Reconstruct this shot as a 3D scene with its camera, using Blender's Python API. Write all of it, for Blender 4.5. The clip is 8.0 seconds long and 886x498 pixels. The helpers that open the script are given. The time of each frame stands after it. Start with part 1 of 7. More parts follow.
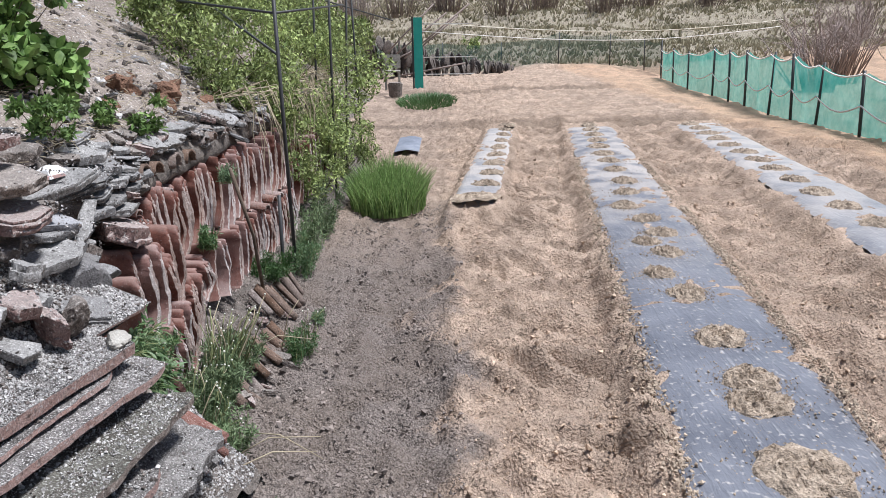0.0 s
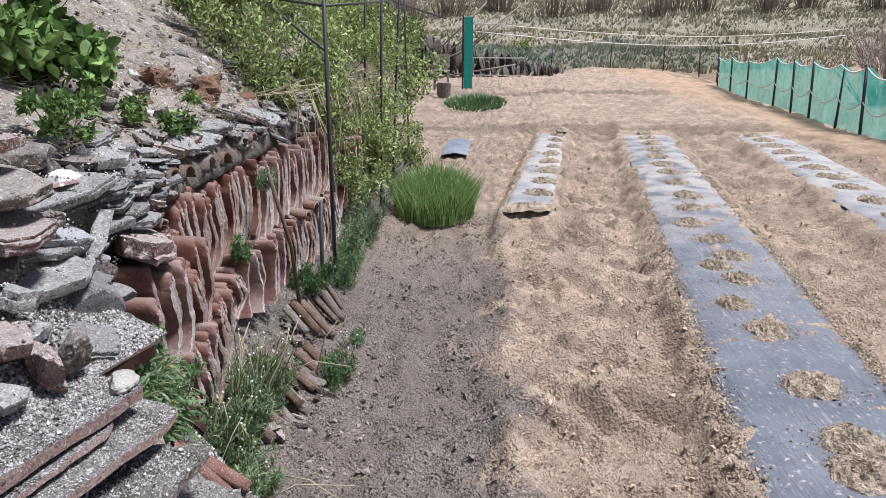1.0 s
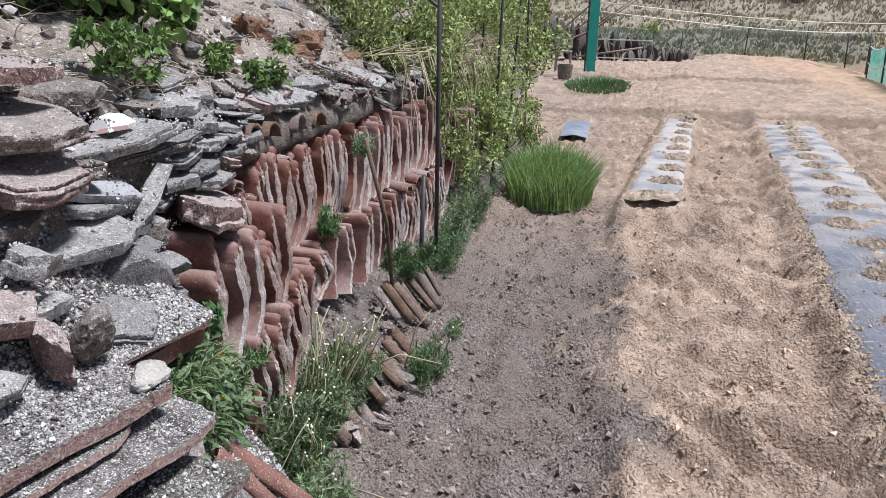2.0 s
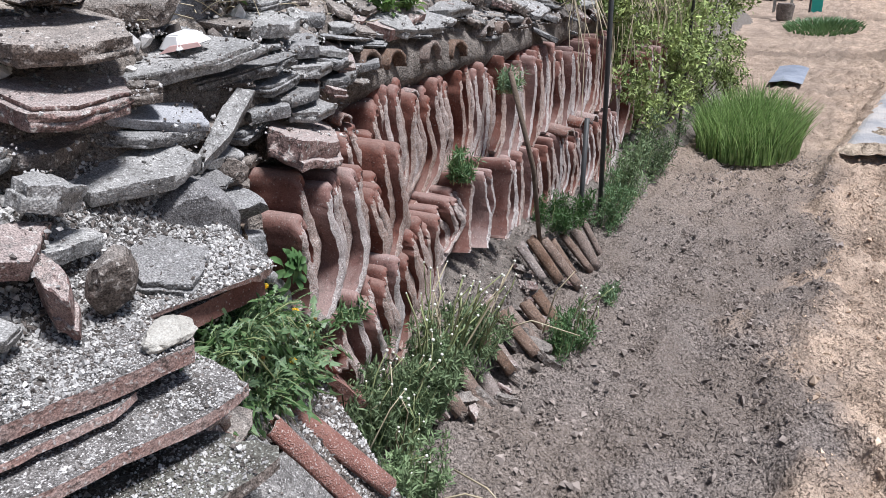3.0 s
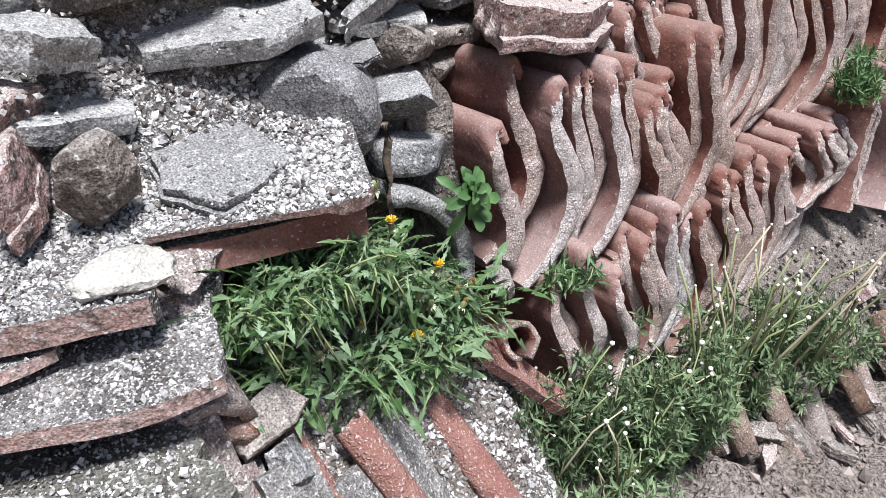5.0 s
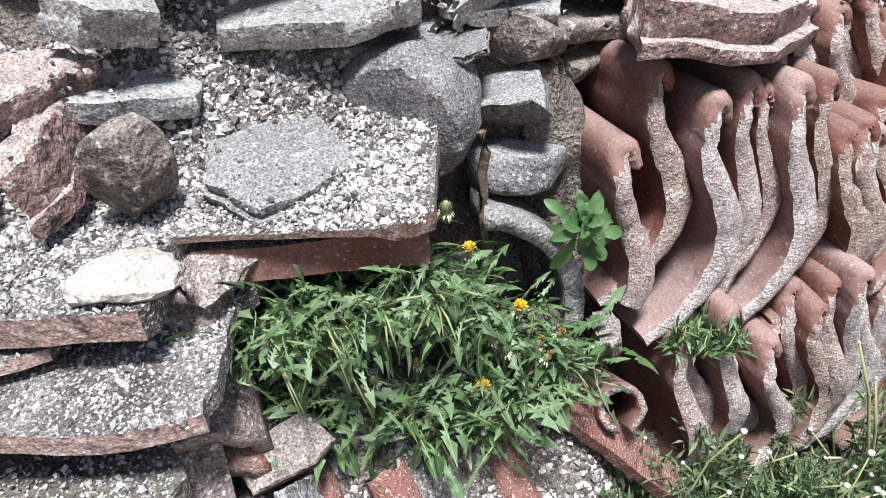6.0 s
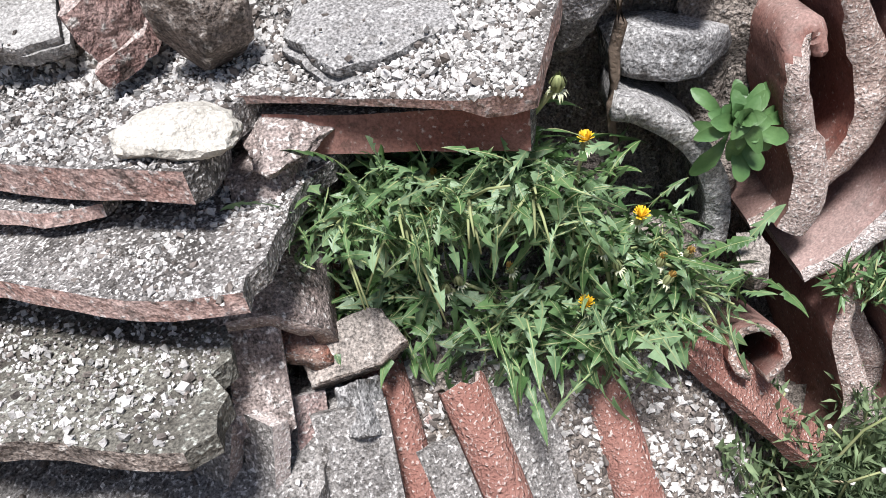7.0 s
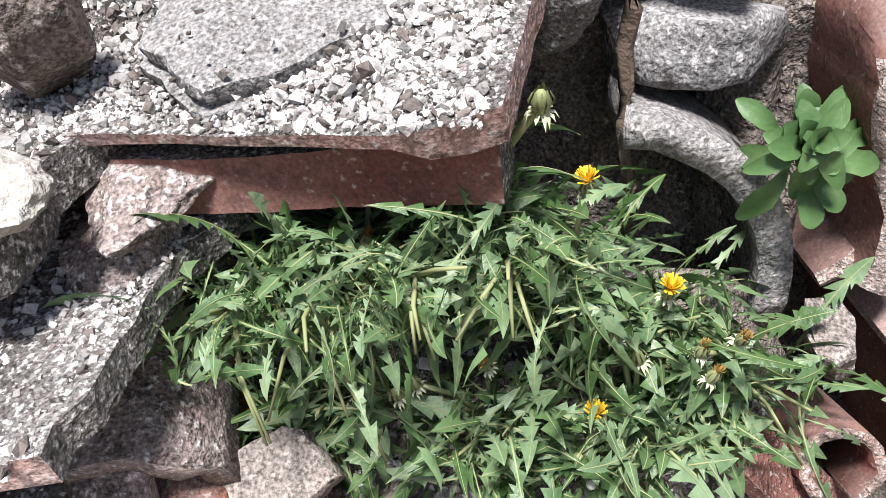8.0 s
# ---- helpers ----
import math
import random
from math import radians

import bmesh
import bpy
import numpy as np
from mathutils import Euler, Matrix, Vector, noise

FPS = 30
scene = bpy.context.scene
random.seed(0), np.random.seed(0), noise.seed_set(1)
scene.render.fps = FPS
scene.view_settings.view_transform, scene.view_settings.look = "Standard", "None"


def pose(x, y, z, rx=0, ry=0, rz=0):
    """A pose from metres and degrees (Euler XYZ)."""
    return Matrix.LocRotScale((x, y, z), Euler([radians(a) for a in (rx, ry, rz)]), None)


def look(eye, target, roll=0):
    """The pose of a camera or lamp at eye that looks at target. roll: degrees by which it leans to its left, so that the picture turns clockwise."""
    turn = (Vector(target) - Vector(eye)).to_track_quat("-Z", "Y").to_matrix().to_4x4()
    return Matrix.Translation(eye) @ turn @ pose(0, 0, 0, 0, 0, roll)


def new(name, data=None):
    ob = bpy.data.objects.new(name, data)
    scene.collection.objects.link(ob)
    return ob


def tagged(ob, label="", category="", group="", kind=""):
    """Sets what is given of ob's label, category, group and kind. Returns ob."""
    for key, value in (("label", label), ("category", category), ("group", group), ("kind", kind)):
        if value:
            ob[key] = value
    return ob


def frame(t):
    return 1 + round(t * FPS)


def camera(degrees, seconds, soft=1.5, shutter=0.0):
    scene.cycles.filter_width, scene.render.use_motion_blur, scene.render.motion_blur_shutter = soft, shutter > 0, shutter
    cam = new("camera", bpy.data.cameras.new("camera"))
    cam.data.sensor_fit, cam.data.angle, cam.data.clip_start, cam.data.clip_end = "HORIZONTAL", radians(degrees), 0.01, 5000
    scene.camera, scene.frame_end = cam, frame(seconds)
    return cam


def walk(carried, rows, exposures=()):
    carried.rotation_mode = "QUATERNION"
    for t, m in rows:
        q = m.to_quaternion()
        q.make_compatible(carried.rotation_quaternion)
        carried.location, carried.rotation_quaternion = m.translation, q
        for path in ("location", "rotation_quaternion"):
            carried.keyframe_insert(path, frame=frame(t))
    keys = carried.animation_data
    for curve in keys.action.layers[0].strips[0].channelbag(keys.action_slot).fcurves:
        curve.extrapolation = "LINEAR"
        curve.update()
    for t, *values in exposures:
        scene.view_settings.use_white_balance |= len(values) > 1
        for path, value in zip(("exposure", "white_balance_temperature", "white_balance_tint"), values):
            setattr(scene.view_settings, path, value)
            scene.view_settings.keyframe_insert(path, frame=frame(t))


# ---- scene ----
cam = camera(59.9, 8.0, soft=0.7)
PATH = [
    (0, (0.039, 0.012, 1.544), (0.028, 1.94, 1.011), -1.1),
    (0.5, (-0.055, 0.206, 1.568), (-0.057, 2.133, 1.031), -0.4),
    (1, (-0.033, 0.398, 1.536), (-0.148, 2.322, 1.004), 0.4),
    (1.2, (-0.001, 0.498, 1.538), (-0.223, 2.412, 1.001), 0.4),
    (2.3, (-0.101, 0.974, 1.338), (-0.561, 2.823, 0.731), 1.4),
    (2.5, (-0.083, 1.06, 1.309), (-0.633, 2.876, 0.676), 0.6),
    (3, (-0.003, 1.248, 1.289), (-0.85, 2.92, 0.591), -0.4),
    (3.5, (-0.043, 1.45, 1.195), (-0.966, 3.043, 0.416), 0.3),
    (4, (-0.115, 1.635, 1.166), (-1.098, 3.164, 0.334), -0.1),
    (4.5, (-0.069, 1.852, 1.142), (-1.389, 3.084, 0.281), -3.6),
    (4.7, (-0.064, 1.927, 1.126), (-1.541, 2.957, 0.256), -4.5),
    (5.8, (-0.25, 2.148, 1.083), (-1.934, 2.646, 0.126), -2.1),
    (6, (-0.21, 2.23, 1.089), (-1.952, 2.514, 0.149), -3.9),
    (6.5, (-0.189, 2.3, 1.047), (-1.89, 2.185, 0.0), -6.4),
    (7, (-0.304, 2.313, 0.999), (-1.962, 2.135, -0.104), -6.1),
    (7.5, (-0.438, 2.322, 0.961), (-2.107, 2.15, -0.127), -6.7),
    (8, (-0.537, 2.346, 0.915), (-2.199, 2.132, -0.177), -8.5),
]
walk(cam, [(t, look(eye, target, roll)) for t, eye, target, roll in PATH], exposures=[(0, 0.31, 6040, 12), (1.2, 0.30, 6040, 12), (2.5, 0.33, 6050, 13), (3.5, 0.53, 6050, 11), (4.5, 0.72, 6040, 11), (6, 0.85, 6180, 11), (7, 0.81, 6340, 12), (8, 0.96, 6480, 14)])

# ---- world, sun, exposure ----
world = bpy.data.worlds.new("sky")
scene.world = world
world.use_nodes = True
wn = world.node_tree.nodes
sky = wn.new("ShaderNodeTexSky")
sky.sky_type, sky.sun_disc = "NISHITA", False
sky.sun_elevation, sky.sun_rotation = radians(68), radians(93)
sky.dust_density, sky.ozone_density = 2.0, 1.5
wn["Background"].inputs["Strength"].default_value = 0.062
world.node_tree.links.new(sky.outputs[0], wn["Background"].inputs["Color"])
sun = new("sun", bpy.data.lights.new("sun", "SUN"))
sun.data.energy, sun.data.angle, sun.data.color = 5.0, radians(13), (1.0, 0.98, 0.96)
sun.matrix_world = look((3.6, -0.2, 9.0), (0, 0, 0))


# ---- materials ----
def surf(name, c1, c2, c3=None, scale=6.0, fine=70.0, speck=0.55, rough=0.92, bump=0.5, dist=0.01, vary=0.0, top=None,
         top_amount=0.7, spec=0.3, metal=0.0, alpha=1.0, through_light=0.0, vary_hue=0.0, pits=0.0,
         pit_colour=(0.05, 0.043, 0.037), island=0.0):
    """Mottled surface: large stains between c1 and c2, fine specks of c3, dust of colour top on faces that look up."""
    m = bpy.data.materials.new(name)
    m.use_nodes = True
    nt = m.node_tree
    n, ln = nt.nodes, nt.links
    b = n["Principled BSDF"]
    b.inputs["Roughness"].default_value, b.inputs["Metallic"].default_value = rough, metal
    b.inputs["Specular IOR Level"].default_value = spec
    geo = n.new("ShaderNodeNewGeometry")
    info = n.new("ShaderNodeObjectInfo")
    n1 = n.new("ShaderNodeTexNoise")
    n1.inputs["Scale"].default_value, n1.inputs["Detail"].default_value = scale, 6.0
    n1.inputs["Roughness"].default_value = 0.65
    n2 = n.new("ShaderNodeTexNoise")
    n2.inputs["Scale"].default_value, n2.inputs["Detail"].default_value = fine, 4.0
    for q in (n1, n2):
        ln.new(geo.outputs["Position"], q.inputs["Vector"])
    r1 = n.new("ShaderNodeValToRGB")
    r1.color_ramp.elements[0].position, r1.color_ramp.elements[1].position = 0.33, 0.67
    r1.color_ramp.elements[0].color, r1.color_ramp.elements[1].color = (*c1, 1), (*c2, 1)
    ln.new(n1.outputs["Fac"], r1.inputs["Fac"])
    colour = r1.outputs["Color"]

    def mix(a, fac, col):
        x = n.new("ShaderNodeMix")
        x.data_type = "RGBA"
        ln.new(a, x.inputs["A"])
        ln.new(fac, x.inputs["Factor"])
        x.inputs["B"].default_value = (*col, 1)
        return x.outputs["Result"]

    if c3:
        r2 = n.new("ShaderNodeValToRGB")
        r2.color_ramp.elements[0].position, r2.color_ramp.elements[1].position = speck, speck + 0.1
        ln.new(n2.outputs["Fac"], r2.inputs["Fac"])
        colour = mix(colour, r2.outputs["Color"], c3)
    if pits:
        n4 = n.new("ShaderNodeTexNoise")
        n4.inputs["Scale"].default_value, n4.inputs["Detail"].default_value = fine * 0.45, 6.0
        n4.inputs["Roughness"].default_value = 0.7
        ln.new(geo.outputs["Position"], n4.inputs["Vector"])
        r4 = n.new("ShaderNodeValToRGB")
        r4.color_ramp.elements[0].position, r4.color_ramp.elements[1].position = 0.36, 0.46
        r4.color_ramp.elements[0].color, r4.color_ramp.elements[1].color = (pits, pits, pits, 1), (0, 0, 0, 1)
        ln.new(n4.outputs["Fac"], r4.inputs["Fac"])
        colour = mix(colour, r4.outputs["Color"], pit_colour)
    if top:
        sep = n.new("ShaderNodeSeparateXYZ")
        ln.new(geo.outputs["Normal"], sep.inputs[0])
        add = n.new("ShaderNodeMath")
        add.operation = "ADD"
        ln.new(sep.outputs["Z"], add.inputs[0])
        n3 = n.new("ShaderNodeTexNoise")
        n3.inputs["Scale"].default_value, n3.inputs["Detail"].default_value = 22.0, 5.0
        ln.new(geo.outputs["Position"], n3.inputs["Vector"])
        ln.new(n3.outputs["Fac"], add.inputs[1])
        mr = n.new("ShaderNodeMapRange")
        mr.inputs["From Min"].default_value, mr.inputs["From Max"].default_value = 0.85, 1.2
        mr.inputs["To Max"].default_value = top_amount
        ln.new(add.outputs[0], mr.inputs["Value"])
        colour = mix(colour, mr.outputs["Result"], top)
    if pits:
        n5 = n.new("ShaderNodeTexNoise")
        n5.inputs["Scale"].default_value, n5.inputs["Detail"].default_value = 340.0, 3.0
        n5.inputs["Roughness"].default_value = 0.6
        ln.new(geo.outputs["Position"], n5.inputs["Vector"])
        mg, hg = n.new("ShaderNodeMapRange"), n.new("ShaderNodeHueSaturation")
        mg.inputs["From Min"].default_value, mg.inputs["From Max"].default_value = 0.34, 0.66
        mg.inputs["To Min"].default_value, mg.inputs["To Max"].default_value = 1 - 0.80 * pits, 1 + 0.30 * pits
        ln.new(n5.outputs["Fac"], mg.inputs["Value"])
        ln.new(mg.outputs["Result"], hg.inputs["Value"])
        ln.new(colour, hg.inputs["Color"])
        colour = hg.outputs["Color"]
    if island:
        hs = n.new("ShaderNodeHueSaturation")
        mi = n.new("ShaderNodeMapRange")
        mi.inputs["To Min"].default_value, mi.inputs["To Max"].default_value = 1 - island, 1 + island * 0.5
        ln.new(geo.outputs["Random Per Island"], mi.inputs["Value"])
        ln.new(mi.outputs["Result"], hs.inputs["Value"])
        ln.new(colour, hs.inputs["Color"])
        colour = hs.outputs["Color"]
    if vary or vary_hue:
        hsv = n.new("ShaderNodeHueSaturation")
        mv = n.new("ShaderNodeMapRange")
        mv.inputs["To Min"].default_value, mv.inputs["To Max"].default_value = 1 - vary, 1 + vary
        ln.new(info.outputs["Random"], mv.inputs["Value"])
        ln.new(mv.outputs["Result"], hsv.inputs["Value"])
        mh = n.new("ShaderNodeMapRange")
        mh.inputs["To Min"].default_value, mh.inputs["To Max"].default_value = 1 + vary_hue, 1 - vary_hue
        ln.new(info.outputs["Random"], mh.inputs["Value"])
        ln.new(mh.outputs["Result"], hsv.inputs["Saturation"])
        ln.new(colour, hsv.inputs["Color"])
        colour = hsv.outputs["Color"]
    ln.new(colour, b.inputs["Base Color"])
    if bump:
        bm1, bm2 = n.new("ShaderNodeBump"), n.new("ShaderNodeBump")
        bm1.inputs["Strength"].default_value, bm1.inputs["Distance"].default_value = bump, dist * (0.55 if pits else 1.0)
        bm2.inputs["Strength"].default_value, bm2.inputs["Distance"].default_value = bump, dist * (1.2 if pits else 3.0)
        ln.new(n2.outputs["Fac"], bm1.inputs["Height"])
        ln.new(n1.outputs["Fac"], bm2.inputs["Height"])
        ln.new(bm2.outputs["Normal"], bm1.inputs["Normal"])
        ln.new(bm1.outputs["Normal"], b.inputs["Normal"])
    if alpha < 1:
        b.inputs["Alpha"].default_value = alpha
    if through_light:
        tr = n.new("ShaderNodeBsdfTranslucent")
        ln.new(colour, tr.inputs["Color"])
        sh = n.new("ShaderNodeMixShader")
        sh.inputs["Fac"].default_value = through_light
        ln.new(b.outputs[0], sh.inputs[1])
        ln.new(tr.outputs[0], sh.inputs[2])
        ln.new(sh.outputs[0], n["Material Output"].inputs["Surface"])
    return m


TERRACOTTA = surf("terracotta", (0.175, 0.073, 0.057), (0.255, 0.145, 0.122), (0.40, 0.32, 0.29), scale=9, fine=160, speck=0.62, bump=0.35,
                  dist=0.004, vary=0.24, vary_hue=0.25, top=(0.32, 0.25, 0.225), top_amount=0.4, pits=0.4)
TILE_EDGE = surf("weathered_tile_edge", (0.37, 0.275, 0.24), (0.57, 0.475, 0.43), (0.82, 0.77, 0.73), scale=55, fine=320, speck=0.55, bump=1.0,
                 dist=0.008, vary=0.18, vary_hue=0.5, pits=0.5)
DUSTY_TILE = surf("dusty_tile", (0.24, 0.112, 0.09), (0.29, 0.185, 0.155), (0.60, 0.56, 0.52), scale=14, fine=210, speck=0.58, bump=0.9,
                  dist=0.007, vary=0.2, vary_hue=0.4, top=(0.42, 0.37, 0.34), top_amount=0.35, pits=0.75)
SLATE = surf("grey_slate", (0.115, 0.114, 0.114), (0.28, 0.276, 0.272), (0.50, 0.495, 0.485), scale=16, fine=110, speck=0.57, bump=1.0, dist=0.010,
             vary=0.25, vary_hue=0.6, top=(0.38, 0.37, 0.36), top_amount=0.45, pits=0.9)
SLATE_BLUE = surf("slate_blue", (0.20, 0.205, 0.22), (0.33, 0.335, 0.35), (0.50, 0.50, 0.51), scale=10, fine=110, speck=0.62, bump=0.7, dist=0.008,
                  vary=0.12, top=(0.44, 0.44, 0.45), top_amount=0.4, pits=0.6)
BROWN_STONE = surf("brown_stone", (0.10, 0.083, 0.072), (0.27, 0.225, 0.195), (0.48, 0.44, 0.40), scale=16, fine=75, speck=0.575, bump=1.0,
                   dist=0.014, vary=0.25, top=(0.42, 0.385, 0.35), top_amount=0.35, pits=0.85)
BOULDER = surf("granite", (0.14, 0.135, 0.138), (0.30, 0.29, 0.285), (0.48, 0.47, 0.455), scale=14, fine=240, speck=0.57, bump=0.85, dist=0.006, vary=0.1, pits=0.85)
RED_STONE = surf("reddish_stone", (0.22, 0.125, 0.11), (0.34, 0.245, 0.22), (0.60, 0.56, 0.52), scale=18, fine=80, speck=0.57, bump=1.0, dist=0.013,
                 vary=0.15, top=(0.48, 0.44, 0.41), top_amount=0.5, pits=0.8)
WHITE_STONE = surf("pale_stone", (0.34, 0.32, 0.28), (0.50, 0.48, 0.43), (0.30, 0.28, 0.25), scale=18, fine=160, speck=0.62, bump=0.9, dist=0.008, pits=0.35, pit_colour=(0.22, 0.2, 0.17))
GRIT = surf("white_grit", (0.38, 0.365, 0.345), (0.62, 0.605, 0.585), (0.28, 0.255, 0.23), scale=70, fine=420, speck=0.60, bump=0.5, dist=0.002, island=0.5)
DARK_GRIT = surf("dark_grit", (0.075, 0.065, 0.058), (0.22, 0.19, 0.17), scale=70, fine=200, bump=0.5, dist=0.003, island=0.5)
CRUMB = surf("soil_crumb", (0.17, 0.141, 0.122), (0.36, 0.306, 0.27), scale=3, fine=90, bump=0, island=0.5)
BANK_SOIL = surf("bank_soil", (0.12, 0.103, 0.089), (0.31, 0.268, 0.232), (0.45, 0.42, 0.39), scale=14, fine=150, speck=0.61, bump=1.0, dist=0.02, pits=0.8)
TERRACE_SOIL = surf("terrace_soil", (0.20, 0.165, 0.137), (0.40, 0.345, 0.295), (0.66, 0.61, 0.55), scale=5, fine=70, speck=0.58, bump=1.0, dist=0.025, pits=0.7)
RED_CLOD = surf("red_earth", (0.13, 0.072, 0.046), (0.33, 0.19, 0.125), scale=14, fine=60, bump=1.0, dist=0.02)
LEAF = surf("leaf_green", (0.06, 0.128, 0.045), (0.175, 0.28, 0.128), scale=30, fine=120, rough=0.42, spec=0.5, bump=0.3, dist=0.003, vary=0.45,
            vary_hue=0.25, through_light=0.3)
LEAF_DARK = surf("leaf_dark", (0.085, 0.14, 0.065), (0.285, 0.37, 0.195), scale=30, fine=60, rough=0.6, bump=0.1, dist=0.003, vary=0.2, through_light=0.3, island=0.4)
LEAF_LIGHT = surf("leaf_light", (0.10, 0.155, 0.045), (0.49, 0.57, 0.22), scale=9, fine=40, rough=0.7, bump=0.1, dist=0.003, vary=0.15, through_light=0.22, island=0.75)
LEAF_BRIGHT = surf("leaf_bright", (0.09, 0.175, 0.045), (0.27, 0.40, 0.13), scale=14, fine=60, rough=0.55, bump=0.2, dist=0.003, vary=0.2, through_light=0.25, island=0.6)
LEAF_ROSETTE = surf("leaf_rosette", (0.06, 0.135, 0.045), (0.12, 0.215, 0.08), scale=20, fine=80, rough=0.45, bump=0.2, dist=0.003, through_light=0.25, vary=0.2)
CHIVE = surf("chive_green", (0.13, 0.25, 0.06), (0.44, 0.58, 0.23), scale=25, fine=50, rough=0.5, bump=0, through_light=0.35, island=0.5)
STEM = surf("stem_green", (0.20, 0.24, 0.10), (0.30, 0.31, 0.16), scale=10, fine=60, rough=0.7, bump=0)
STRAW = surf("dry_straw", (0.36, 0.30, 0.20), (0.48, 0.42, 0.30), scale=8, fine=60, rough=0.9, bump=0)
DRY_GRASS = surf("dry_grass", (0.22, 0.21, 0.12), (0.62, 0.55, 0.40), scale=0.55, fine=8, rough=0.95, bump=0, island=0.3)
YELLOW = surf("petal_yellow", (0.72, 0.46, 0.02), (0.80, 0.55, 0.04), scale=60, fine=200, rough=0.6, bump=0, through_light=0.2)
BRACT = surf("pale_bract", (0.40, 0.43, 0.27), (0.54, 0.55, 0.40), scale=60, fine=200, rough=0.8, bump=0)
SEEDHEAD = surf("seed_white", (0.62, 0.62, 0.52), (0.74, 0.74, 0.66), scale=60, fine=200, rough=0.9, bump=0.2, dist=0.002)
BARK = surf("bark", (0.10, 0.075, 0.055), (0.17, 0.13, 0.10), scale=25, fine=120, bump=0.7, dist=0.004)
BRUSH = surf("bare_twigs", (0.22, 0.175, 0.155), (0.36, 0.30, 0.27), scale=2, fine=20, bump=0)
STEEL = surf("dark_steel", (0.028, 0.032, 0.034), (0.05, 0.05, 0.05), (0.14, 0.08, 0.05), scale=20, fine=90, speck=0.68, rough=0.55, spec=0.5, bump=0.2, dist=0.002)
NET = surf("teal_net", (0.05, 0.46, 0.39), (0.22, 0.70, 0.61), scale=5, fine=60, rough=0.8, bump=0.2, dist=0.01, alpha=0.62, through_light=0.35)
DARK_NET = surf("dark_green_net", (0.05, 0.16, 0.14), (0.08, 0.22, 0.19), scale=3, fine=40, rough=0.8, bump=0.1, dist=0.01, alpha=0.4)
GATE_GREEN = surf("green_paint", (0.03, 0.34, 0.28), (0.05, 0.42, 0.34), scale=3, fine=40, rough=0.5, bump=0.1, dist=0.004)
ROPE = surf("pale_rope", (0.68, 0.66, 0.61), (0.80, 0.78, 0.73), scale=20, fine=100, bump=0)
TAPE = surf("warning_tape", (0.66, 0.62, 0.50), (0.72, 0.68, 0.60), scale=3, fine=100, bump=0)
CHINA = surf("glazed_china", (0.72, 0.72, 0.72), (0.78, 0.77, 0.76), scale=20, fine=60, rough=0.25, spec=0.5, bump=0)
CHINA_RIM = surf("pink_clay", (0.46, 0.30, 0.28), (0.52, 0.36, 0.33), scale=20, fine=60, bump=0.3, dist=0.002)
PLASTIC_SHEET = surf("blue_grey_sheet", (0.15, 0.17, 0.21), (0.26, 0.28, 0.32), scale=3, fine=30, rough=0.65, bump=0.5, dist=0.02)


